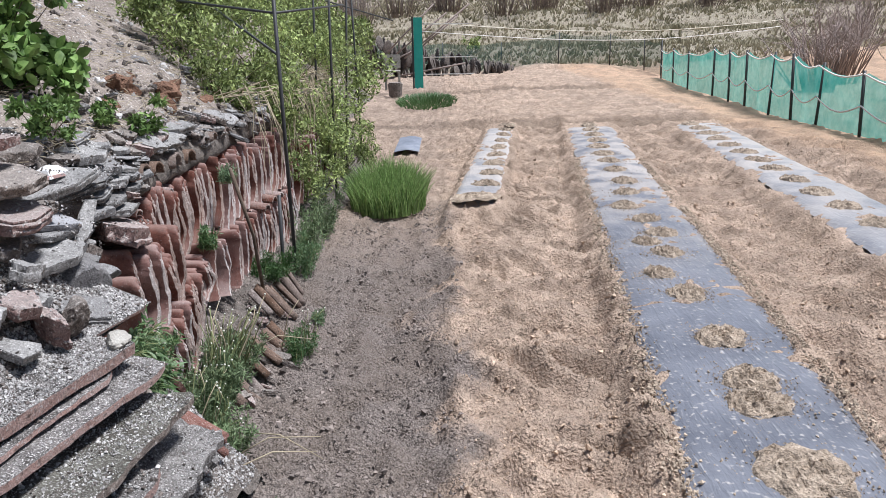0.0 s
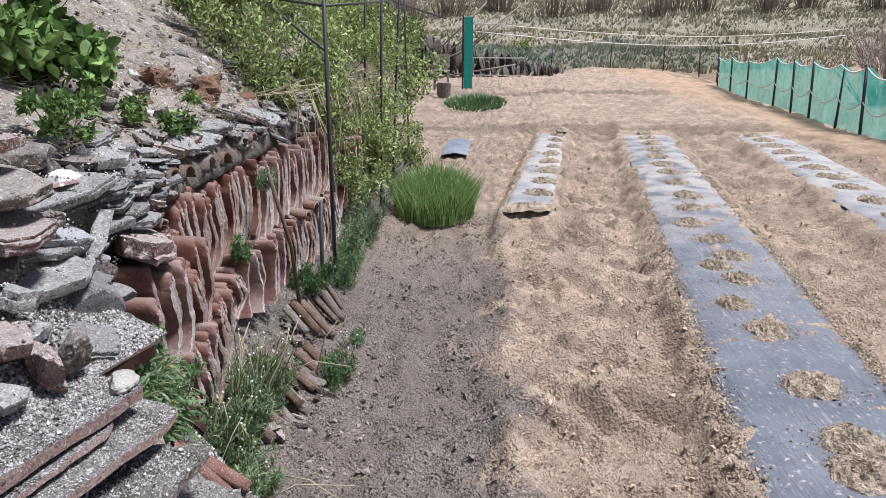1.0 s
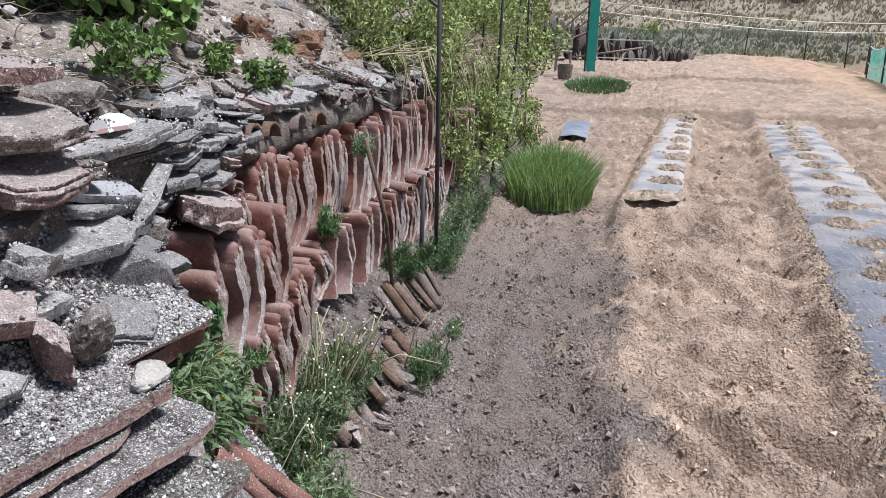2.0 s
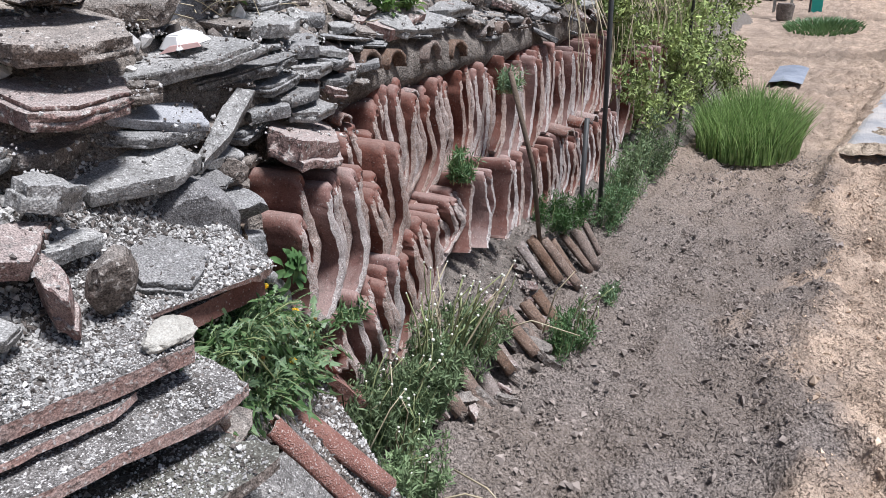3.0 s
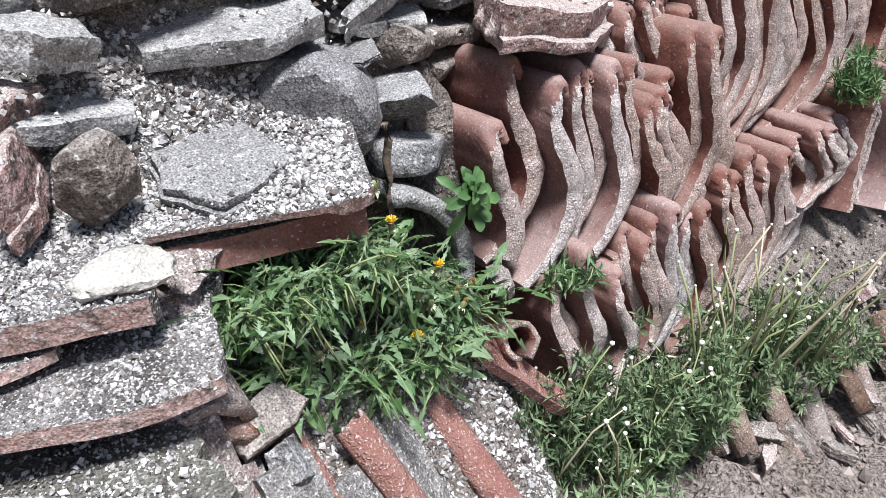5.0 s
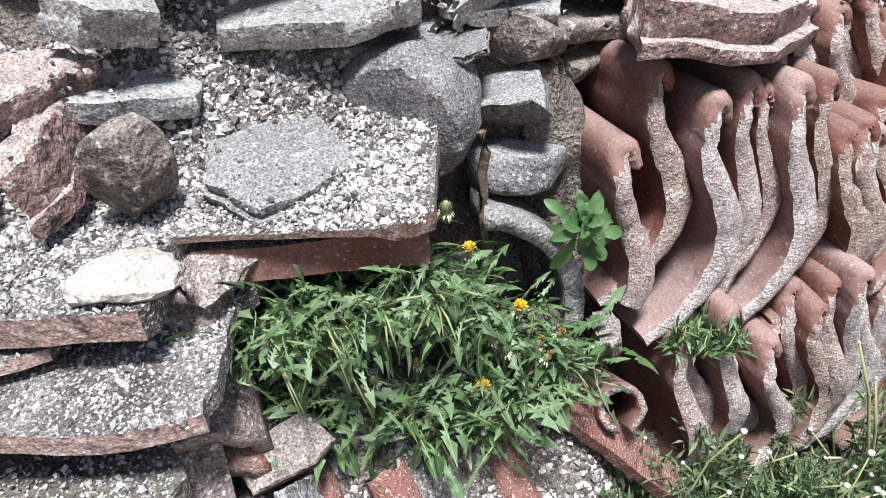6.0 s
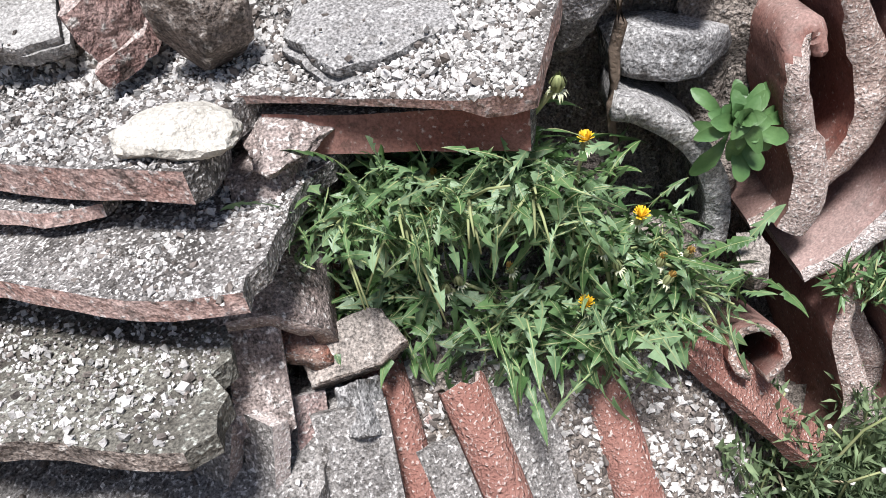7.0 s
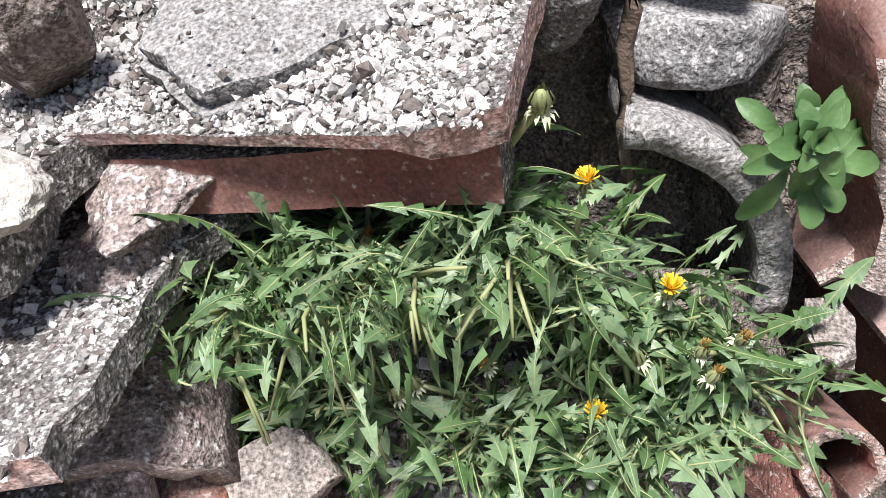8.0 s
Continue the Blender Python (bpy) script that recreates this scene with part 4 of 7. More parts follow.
stone(-1.30, 2.66, 1.055, 0.24, 0.36, 0.045, 10, 4, -8, "grey_slate", 5)
stone(-1.24, 2.30, 1.06, 0.20, 0.20, 0.06, 0, 4, 6, "brown_stone", 2)
stone(-1.40, 2.66, 1.185, 0.08, 0.20, 0.11, 6, 14, -6, "slate_blue", 0, "upright grey plank of slate")
stone(-1.30, 2.82, 1.15, 0.20, 0.18, 0.05, 5, 10, -12, "pale", 0)
stone(-1.28, 2.90, 1.095, 0.20, 0.17, 0.05, 5, 10, -12, "grey_slate", 0)
stone(-1.25, 2.90, 1.04, 0.18, 0.15, 0.045, 3, 5, -4, "pale", 1)
stone(-1.24, 2.99, 1.00, 0.18, 0.14, 0.045, 3, 5, -4, "grey_slate", 1)
stone(-1.22, 2.16, 1.07, 0.26, 0.27, 0.065, 0, 8, -6, "reddish_stone", 2, "reddish squared stone")
stone(-1.26, 2.20, 1.165, 0.30, 0.32, 0.06, 2, 8, -8, "brown_stone", 4)
stone(-1.34, 2.24, 1.275, 0.24, 0.30, 0.055, 0, 5, -10, "reddish_stone", 0, "red tile-like slab on the wall's top")
stone(-1.40, 2.50, 1.21, 0.22, 0.22, 0.09, 5, 5, 10, "rock", 4)
stone(-1.40, 2.92, 1.20, 0.20, 0.20, 0.05, 4, 12, -20, "grey_slate", 2)
stone(-1.38, 3.06, 1.15, 0.20, 0.18, 0.05, 4, 12, -6, "grey_slate", 3)
stone(-1.25, 2.10, 0.99, 0.22, 0.20, 0.05, 0, 6, 8, "brown_stone", 3)
stone(-1.27, 1.94, 1.0, 0.28, 0.26, 0.06, 0, 6, 4, "pale", 3)
stone(-1.15, 1.80, 0.90, 0.18, 0.22, 0.05, -4, 14, 6, "pale", 2)
stone(-1.09, 1.93, 0.885, 0.12, 0.17, 0.06, 0, 20, 5, "reddish_stone", 3, "broken red tile in the grit")
stone(-1.12, 2.03, 0.945, 0.10, 0.13, 0.07, -12, 14, 8, "pale", 1, "beige wedge of stone")
stone(-1.27, 2.60, 0.86, 0.22, 0.20, 0.05, -8, 10, 8, "brown_stone", 6)
stone(-1.30, 2.66, 0.92, 0.22, 0.22, 0.05, 4, 8, -6, "grey_slate", 2)
stone(-1.29, 2.59, 0.79, 0.20, 0.12, 0.06, 10, 0, 0, "rock", 2)
# narrow slat that leans up across the slabs
slat_a, slat_b = Vector((-1.165, 2.42, 0.90)), Vector((-1.19, 2.635, 1.035))
obj("stone", PALE[1], WALL_INV @ Matrix.Translation(slat_a.lerp(slat_b, 0.5)) @ (slat_b - slat_a).to_track_quat("Y", "Z").to_matrix().to_4x4() @ trs(0, 0, 0, 0, 25, 0, 0.055, 0.26, 0.028), dry_wall,
    "narrow pale slate slat leaning upright")

# stones that fill the rest of the face, course by course
r = random.Random(31)
z = 0.78
while z < 1.26:
    h = r.uniform(0.026, 0.042)
    y = 0.95 + r.uniform(0, 0.1)
    while y < 5.6:
        w = r.uniform(0.10, 0.27)
        low = 0.97 if y > 3.0 else (0.80 if y < 1.75 else 0.97)
        if y > 4.2:
            low = 1.0
        if z >= low and not (3.02 < y < 3.95 and z < 1.055) and (y < 3.0 or z < 1.10) and not (2.0 < y < 2.95 and z < 1.13 and r.random() < 0.75):
            x = wall_front(z) - 0.10 + r.uniform(-0.02, 0.025) + (-0.06 if y < 2.2 else 0.0)
            kind = r.choice(("grey_slate", "grey_slate", "grey_slate", "grey_slate", "brown_stone", "brown_stone", "reddish_stone" if y < 1.9 else "grey_slate", *(("pale", "pale", "pale") if y < 2.2 and z < 1.0 else ())))
            stone(x, y + w / 2, z + h / 2, r.uniform(0.2, 0.3), w * 1.1, h * r.uniform(0.55, 1.0), r.uniform(-9, 9), r.uniform(0, 14), r.uniform(-16, 16), kind, r.randrange(5))
        y += w
    z += h

# loose slabs and chips over the tops of the stacked tiles
for i in range(95):
    y = 2.95 + 3.4 * r.random() ** 1.2
    bx, bz = bank_profile(r.uniform(1.31 if 3.1 < y < 4.6 else 1.16, 1.46), y)
    d = r.uniform(0.05, 0.15)
    stone(bx + r.uniform(0.0, 0.05), y, bz + 0.012, d * 1.1, d * r.uniform(0.8, 1.5), d * r.uniform(0.22, 0.42), r.uniform(-14, 14), r.uniform(8, 34), r.uniform(-50, 50),
          r.choice(("pale", "pale", "grey_slate", "brown_stone", "reddish_stone")), r.randrange(4))


def stone_grit(name, mat, share, seed, label):
    """Grit and crumbs that lie on the slabs of the wall."""
    r = random.Random(seed)
    at, size = [], []
    for m, area in STONE_TOPS:
        for _ in range(int(2600 * area * share)):
            p = m @ Vector((r.uniform(-0.42, 0.5), r.uniform(-0.45, 0.45), 0.5))
            if noise.noise(p * 12) < 0.0:
                continue
            at.append(p + Vector((0, 0, r.uniform(-0.003, 0.004))))
            size.append(0.0014 + 0.0045 * r.random() ** 2.5)
    tagged(obj(name, strew(name, at, size, mat, seed)), label, "grit", kind="stuff")


stone_grit("stone_grit", GRIT, 0.6, 71, "whitish grit lying on the slabs")
stone_grit("stone_grit", DARK_GRIT, 0.4, 72, "dark crumbs lying on the slabs")
# small stones scattered on the terrace edge and rubble behind the plants
for i in range(34):
    y = r.uniform(1.4, 5.2)
    s = r.uniform(1.42, 2.3)
    bx, bz = bank_profile(s, y)
    d = r.uniform(0.03, 0.10)
    stone(bx, y, bz + d * 0.2, d, d * r.uniform(0.8, 1.6), d * r.uniform(0.4, 0.8), r.uniform(-20, 20), r.uniform(-10, 25), r.uniform(0, 180),
          r.choice(("grey_slate", "brown_stone", "rock")), r.randrange(5))


def terrace_rubble(name, mat, count, seed, label):
    """Chips of stone and tile lying over the terrace edge."""
    r = random.Random(seed)
    parts = []
    for _ in range(count):
        y, q = r.uniform(1.3, 6.5), 1.32 + 2.2 * r.random() ** 1.6
        bx, bz = bank_profile(q, y)
        c = 0.006 + 0.022 * r.random() ** 3
        parts.append(lump(r, Vector((bx, y, bz + 0.01 + 0.04 * noise.noise(Vector((bx, y, bz)) * 1.8))), c))
    v, f = merge(parts)
    tagged(obj(name, mesh(name, v, f, mat, smooth=False)), label, "rubble", kind="stuff")


def litter(count, seed):
    """Dry straw lying on the terrace."""
    r = random.Random(seed)
    parts = []
    for _ in range(count):
        y, q = r.uniform(1.6, 8.0), 1.40 + 3.0 * r.random() ** 1.4
        bx, bz = bank_profile(q, y)
        c = Vector((bx, y, bz + 0.02 + 0.09 * noise.noise(Vector((bx, y, bz)) * 1.8)))
        a = r.uniform(0, 6.28)
        d = Vector((math.cos(a), math.sin(a), r.uniform(-0.3, 0.5))) * r.uniform(0.02, 0.08)
        parts.append(tube([c - d, c + Vector((0, 0, 0.006)), c + d], 0.0014, 3, False))
    v, f = merge(parts)
    tagged(obj("straw_litter", mesh("straw_litter", v, f, STRAW)), "dry straw litter lying on the terrace", "straw", kind="stuff")


litter(2600, 64)
terrace_rubble("terrace_rubble", GRIT, 1100, 61, "pale chips of stone on the terrace edge")
terrace_rubble("terrace_rubble", DARK_GRIT, 1100, 62, "dark chips of stone and tile on the terrace edge")


# ---- flat tiles laid as ledges ----
def ledge_mesh(seed, dx, dy, dz, worn=0.02, curl=0.0, lip=0.0, corner=1.0, wave=0.3):
    """Flat tile: long worn front edge towards +x, broken end towards +y, slightly curled, gritty on top."""
    n, m = 30, 14
    verts, faces, slots = [], [], []
    for side in (1, 0):
        for j in range(m + 1):
            v = j / m
            for i in range(n + 1):
                u = i / n
                end = worn * (1.4 * noise.noise(Vector((v * 3, seed * 2.7, 1))) + 0.7 * noise.noise(Vector((v * 9, seed, 1))))
                front = worn * (0.30 * noise.noise(Vector((u * 4, seed * 1.3, 7))) + 0.35 * noise.noise(Vector((u * 14, seed, 7))))
                cropped = corner * 0.22 * dx * max(0.0, (u - 0.9) / 0.1) ** 2 * (0.2 + 0.6 * ((seed * 37) % 10) / 10)
                x = -dx + (dx + front - cropped) * v
                y = -dy / 2 + dy * u + end * u
                z = curl * math.sin(math.pi * u) + 0.006 * noise.noise(Vector((x * 9, y * 9, seed)))
                if not side:
                    z -= lip * step(u, 0.90, 0.95)
                    z -= dz * (0.85 + wave * noise.noise(Vector((u * 5, v * 2, seed + 3))))
                verts.append((x, y, z))
    w = n + 1
    half = w * (m + 1)
    for j in range(m):
        for i in range(n):
            a = j * w + i
            faces.append((a, a + w, a + w + 1, a + 1)[::-1])
            faces.append((a + half, a + half + 1, a + half + w + 1, a + half + w)[::-1])
            slots += [0, 1]
    for i in range(n):
        a = m * w + i
        faces.append((a, a + half, a + half + 1, a + 1))
        faces.append((i, i + 1, i + 1 + half, i + half))
        slots += [1, 1]
    for j in range(m):
        a = j * w + n
        faces.append((a, a + w, a + w + half, a + half))
        slots.append(1 if lip else 0)
        b = j * w
        faces.append((b, b + half, b + half + w, b + w))
        slots.append(1)
    return mesh("flat_tile", verts, faces, [LEDGE_TOP, LEDGE_EDGE], smooth=False, slots=slots)


LEDGE_TOP = surf("gritty_ledge", (0.08, 0.073, 0.067), (0.33, 0.31, 0.293), (0.72, 0.695, 0.67), scale=16, fine=230, speck=0.54, bump=1.0, dist=0.014, vary=0.1, pits=0.9)
MORTAR = surf("pinkish_mortar", (0.21, 0.165, 0.15), (0.38, 0.325, 0.30), (0.70, 0.66, 0.63), scale=24, fine=150, speck=0.56, bump=1.0, dist=0.010, pits=0.85)
LEDGE_EDGE = surf("ledge_edge", (0.36, 0.22, 0.185), (0.46, 0.35, 0.315), (0.62, 0.57, 0.54), scale=20, fine=130, speck=0.58, pits=0.7, bump=0.8, dist=0.006, vary=0.15)
GRITTY_GREY = surf("gritty_grey_tile", (0.13, 0.122, 0.115), (0.29, 0.275, 0.26), (0.56, 0.54, 0.52), scale=22, fine=210, speck=0.55, bump=1.0, dist=0.009, vary=0.12, pits=0.8)
MOSSY_TILE = surf("damp_mossy_tile", (0.055, 0.048, 0.038), (0.20, 0.192, 0.165), (0.44, 0.45, 0.40), scale=7, fine=150, speck=0.57, bump=1.0, dist=0.012, pits=0.8)


def grit_on(parent, dx, dy, count, seed, size=0.006, white=0.55):
    """White and dark crumbs strewn over a ledge."""
    r = random.Random(seed)
    for name, mat, share in (("white_grit", GRIT, white), ("dark_grit", DARK_GRIT, 1 - white)):
        at, sizes = [], []
        for _ in range(int(count * share)):
            x = -dx * r.random() * 0.97 - 0.003
            y = r.uniform(-dy / 2 + 0.008, dy / 2 - 0.010)
            bare = noise.noise(Vector((x * 9, y * 9, seed))) + 0.8 * noise.noise(Vector((x * 34, y * 34, seed)))
            if bare < -0.28 + 0.5 * (r.random() - 0.5):
                continue
            s = size * (0.2 + 0.4 * r.random() + 0.9 * r.random() ** 9)
            at.append((x, y, s * r.uniform(0.1, 0.9)))
            sizes.append(s)
        obj(name, strew(name, at, sizes, mat, seed, "fine" if count > 22000 else True), None, parent)["kind"] = "stuff"


def ledge(x, y0, y1, z, dx, dz, seed, label, rx=0.0, ry=0.0, rz=0.0, count=900, size=0.006, curl=0.0, worn=0.02, lip=0.0, white=0.6, corner=1.0, wave=0.3):
    """Flat tile whose front edge lies at x, from y0 to y1, top at z."""
    dy = y1 - y0
    ob = tagged(obj("flat_tile", ledge_mesh(seed, dx, dy, dz, worn, curl, lip, corner, wave), trs(x + (y1 - y0) / 2 * math.sin(radians(rz)), (y0 + y1) / 2, z, rx, ry, rz)), label, "roof tile", "ledges of flat tiles")
    if count:
        grit_on(ob, dx, dy, count, seed, size, white)
    return ob


ledge(-0.908, 1.72, 2.345, 0.735, 0.34, 0.011, 3, "broad flat tile ledge strewn with white grit, reddish front edge", rx=1.5, rz=-13, ry=17, count=24500, size=0.0040, worn=0.006, white=0.80, lip=0.016)
under = ledge(-0.945, 2.08, 2.335, 0.716, 0.28, 0.048, 13, "reddish hollow tile under the broad ledge", rz=-7, count=0, worn=0.005, wave=0.06, corner=0.2)
under.data.materials[1] = TERRACOTTA
ledge(-0.850, 1.15, 2.055, 0.722, 0.24, 0.040, 4, "thick flat tile with worn red front edge and white grit", ry=7, rz=-13, count=20000, size=0.0036, worn=0.012, corner=0.1, white=0.74)
ledge(-0.862, 1.15, 1.96, 0.672, 0.2, 0.016, 5, "thin grey broken tile between two thicker ones", rx=1.0, rz=-12, count=700, size=0.005, worn=0.034)
ledge(-0.775, 1.10, 2.105, 0.632, 0.28, 0.028, 6, "curved flat tile with gritty top and broken red rim", rx=0.6, ry=8, rz=-13, count=21000, size=0.0036, curl=0.006, worn=0.018, white=0.76)
mossy = ledge(-0.70, 0.95, 2.05, 0.553, 0.30, 0.026, 7, "mossy flat tile, grey and damp-stained", count=15000, size=0.0038, rz=-7, ry=3, worn=0.03, white=0.72, corner=0.1)
mossy.data.materials[0] = MOSSY_TILE
mossy.data.materials[1] = BROWN_STONE
ledge(-0.690, 0.90, 1.80, 0.480, 0.24, 0.030, 8, "pale grey flat slab with crumbling rim", count=4000, size=0.005, rz=-9, worn=0.034)
ledge(-0.680, 0.90, 1.78, 0.410, 0.26, 0.034, 9, "large pale grey flat slab low in the pile", count=1500, rz=-7, worn=0.034)
ledge(-0.670, 0.90, 1.80, 0.320, 0.28, 0.05, 10, "low grey flat slab at the pile's foot", count=300, rz=-6)
ledge(-0.67, 0.90, 1.84, 0.220, 0.28, 0.09, 12, "low grey flat slab in the soil", count=200, rz=-6)
ledge(-0.67, 0.90, 1.86, 0.100, 0.28, 0.13, 14, "lowest grey flat slab sunk in the soil", count=100, rz=-6)
apron = ledge(-0.645, 1.70, 2.12, 0.40, 0.26, 0.030, 43, "broad pale grey slab jutting out low in the pile", ry=10, rz=-2, count=900, size=0.004, worn=0.03)
apron.data.materials[0] = GRITTY_GREY
apron.data.materials[1] = GRITTY_GREY

end_tile = obj("ridge_tile", barrel_mesh(23, 0.075, 0.075, 0.14, 0.020, 165), trs(-1.005, 2.040, 0.552, 0, 22, 10))
end_tile.data.materials[0] = MORTAR
end_tile.data.materials[1] = TILE_EDGE
tagged(end_tile, "gritty pinkish broken tile arched at the pile's end", "roof tile", "leaning ridge tiles")
MORTAR_LUMPS = [rock_mesh("mortar_lump", 300 + k, MORTAR, boxy=0.85, cuts=10, rough=0.13, level=4) for k in range(3)]
for k, (x, y, z, rx, ry, rz, dx, dy, dz) in enumerate([
        (-0.985, 2.095, 0.70, 5, 12, 20, 0.14, 0.09, 0.026), (-0.955, 2.085, 0.665, -8, 24, -15, 0.09, 0.07, 0.03)]):
    tagged(obj("mortar_lump", MORTAR_LUMPS[k % 3], trs(x, y, z, rx, ry, rz, dx, dy, dz)), "gritty pinkish lump of old mortar at the end of a ledge", "stone", "mortar lumps")

white = tagged(obj("pale_stone", rock_mesh("pale_stone", 147, WHITE_STONE, boxy=0.95, cuts=5, rough=0.12, level=4), trs(-0.895, 2.03, 0.738, 4, 3, 95, 0.10, 0.062, 0.040)),
               "pale whitish stone lying on a tile ledge", "stone")

for k, (x, y, z, rx, ry, rz, dx, dy, dz, kind) in enumerate([
        (-0.90, 2.148, 0.490, 18, 36, 34, 0.07, 0.11, 0.034, "brown_stone"), (-0.85, 2.155, 0.45, 25, 50, -10, 0.07, 0.06, 0.03, "grey_slate"),
        (-1.04, 2.10, 0.62, 15, 20, 0, 0.14, 0.10, 0.035, "brown_stone"), (-1.02, 2.10, 0.55, 5, 25, 10, 0.10, 0.08, 0.035, "reddish_stone"),
        (-1.0, 2.57, 0.50, 10, 20, 0, 0.07, 0.04, 0.03, "brown_stone"), (-0.87, 2.12, 0.36, 20, 45, 30, 0.08, 0.05, 0.04, "reddish_stone"),
        (-0.89, 2.215, 0.36, 20, 50, 60, 0.07, 0.04, 0.03, "reddish_stone"), (-0.95, 2.25, 0.40, 20, 40, 10, 0.05, 0.05, 0.03, "grey_slate")]):
    tagged(obj("rubble_stone", SLABS[kind][k % 7], trs(x, y, z, rx, ry, rz, dx, dy, dz)), "rough broken stone wedged beside the dandelions", "stone")
broken = obj("ridge_tile", barrel_mesh(21, 0.062, 0.058, 0.22, 0.018, 140), trs(-1.09, 2.075, 0.50, 25, 12, 4))
tagged(broken, "broken pinkish tile, arched over a dark hollow", "roof tile", "leaning ridge tiles")


def plank(a, b, wide, thick, seed, mat, label, roll=0.0, dust=None):
    """A narrow flat piece of tile from a down to b."""
    a, b = Vector(a), Vector(b)
    ob = obj("flat_tile", ledge_mesh(seed, wide, (b - a).length, thick, 0.012, corner=0.3),
             Matrix.Translation(a.lerp(b, 0.5)) @ (b - a).to_track_quat("Y", "Z").to_matrix().to_4x4() @ trs(wide / 2, 0, 0, 0, roll, 0))
    ob.data.materials[0] = mat
    if dust:
        ob.data.materials[1] = dust
    return tagged(ob, label, "roof tile", "ledges of flat tiles")


plank((-0.80, 2.022, 0.486), (-0.735, 1.985, 0.25), 0.045, 0.024, 31, GRITTY_GREY, "narrow weathered tile leaning at the pile's end", -10, TILE_EDGE)
plank((-0.805, 2.070, 0.485), (-0.735, 2.040, 0.25), 0.042, 0.022, 32, GRITTY_GREY, "narrow weathered tile leaning at the pile's end", 12, TILE_EDGE)
plank((-0.87, 2.060, 0.575), (-0.80, 2.075, 0.465), 0.055, 0.026, 33, MORTAR, "gritty piece of tile leaning at the pile's end", -6, TILE_EDGE)
plank((-0.84, 2.145, 0.46), (-0.70, 2.185, 0.26), 0.075, 0.03, 34, GRITTY_GREY, "grey gritty slab leaning on the rubble slope", 4, GRITTY_GREY)
plank((-0.85, 2.108, 0.47), (-0.715, 2.135, 0.27), 0.035, 0.02, 35, DUSTY_TILE, "narrow broken tile lying on the rubble slope", -35, TILE_EDGE)
plank((-0.86, 2.225, 0.385), (-0.74, 2.29, 0.215), 0.055, 0.022, 36, GRITTY_GREY, "narrow broken tile lying on the rubble slope", 8, GRITTY_GREY)
plank((-0.925, 2.305, 0.41), (-0.78, 2.385, 0.19), 0.07, 0.024, 37, GRITTY_GREY, "grey gritty tile lying on the rubble slope", -4, TILE_EDGE)
plank((-0.970, 2.485, 0.355), (-0.825, 2.605, 0.085), 0.055, 0.024, 38, GRITTY_GREY, "narrow grey tile lying on the rubble slope", -12, DUSTY_TILE)
# broken bits of tile and stone on the earth at the wall's foot
r = random.Random(44)
for k in range(46):
    y, u = r.uniform(2.75, 4.6), r.uniform(0.02, 0.34)
    bx, bz = bank_profile(u, y)
    d = r.uniform(0.03, 0.085)
    bit = obj("rubble_stone", r.choice(SLABS[r.choice(("brown_stone", "reddish_stone", "grey_slate"))]), trs(bx + 0.01, y, bz + 0.01, r.uniform(-30, 30), r.uniform(20, 60), r.uniform(0, 180), d, d * r.uniform(0.6, 1.4), d * 0.45))
    tagged(bit, "broken bit of tile at the wall's foot", "stone", "rubble at the foot")
for k in range(20):
    y = r.uniform(3.05, 3.80)
    x, d = -0.93 + 0.10 * (y - 2.95) + r.uniform(-0.03, 0.12), r.uniform(0.04, 0.10)
    shard_bit = obj("tile_shard", r.choice(SLABS[r.choice(("brown_stone", "reddish_stone", "brown_stone"))]), trs(x, y, max(ground_z(x, y), -0.02) + 0.008, r.uniform(-35, 35), r.uniform(10, 50), r.uniform(-70, 60), d * 1.4, d * 0.6, d * 0.32))
    tagged(shard_bit, "dusty shard of broken roof tile at the wall's foot", "tile shard", "rubble at the foot")
at, size = [], []
for _ in range(9000):
    y, u = r.uniform(2.6, 5.2), r.uniform(0.0, 0.42)
    bx, bz = bank_profile(u, y)
    at.append((bx + r.uniform(0.0, 0.035), y, bz + r.uniform(-0.01, 0.02)))
    size.append(0.0016 + 0.006 * r.random() ** 3)
tagged(obj("foot_grit", strew("foot_grit", at, size, CRUMB, 45)), "dusty crumbs on the earth at the wall's foot", "grit", kind="stuff")
# a strip of red tile below the dandelions
a, b = Vector((-0.957, 2.495, 0.43)), Vector((-0.945, 2.655, 0.254))
strip = tagged(obj("flat_tile", ledge_mesh(15, 0.05, (b - a).length, 0.022, 0.006, corner=0.1), Matrix.Translation(a.lerp(b, 0.5)) @ (b - a).to_track_quat("Y", "Z").to_matrix().to_4x4() @ trs(0.02, 0, 0, 0, 28, 0)),
               "narrow strip of red tile below the dandelions", "roof tile")
strip.data.materials[0] = LEAN_TILE
strip.data.materials[1] = LEAN_TILE


# ---- grit in the joints and on the slopes ----
def heap_z(x, y):
    return 0.775 - 1.15 * (x + 1.08) + 0.035 * noise.noise(Vector((x * 9, y * 9, 8)))


def rubble_z(x, y):
    return 0.42 - 1.22 * (x + 1.0) - 0.28 * step(y, 2.50, 2.68) + 0.10 * (1 - step(y, 2.22, 2.42)) + 0.02 * noise.noise(Vector((x * 14, y * 14, 5)))


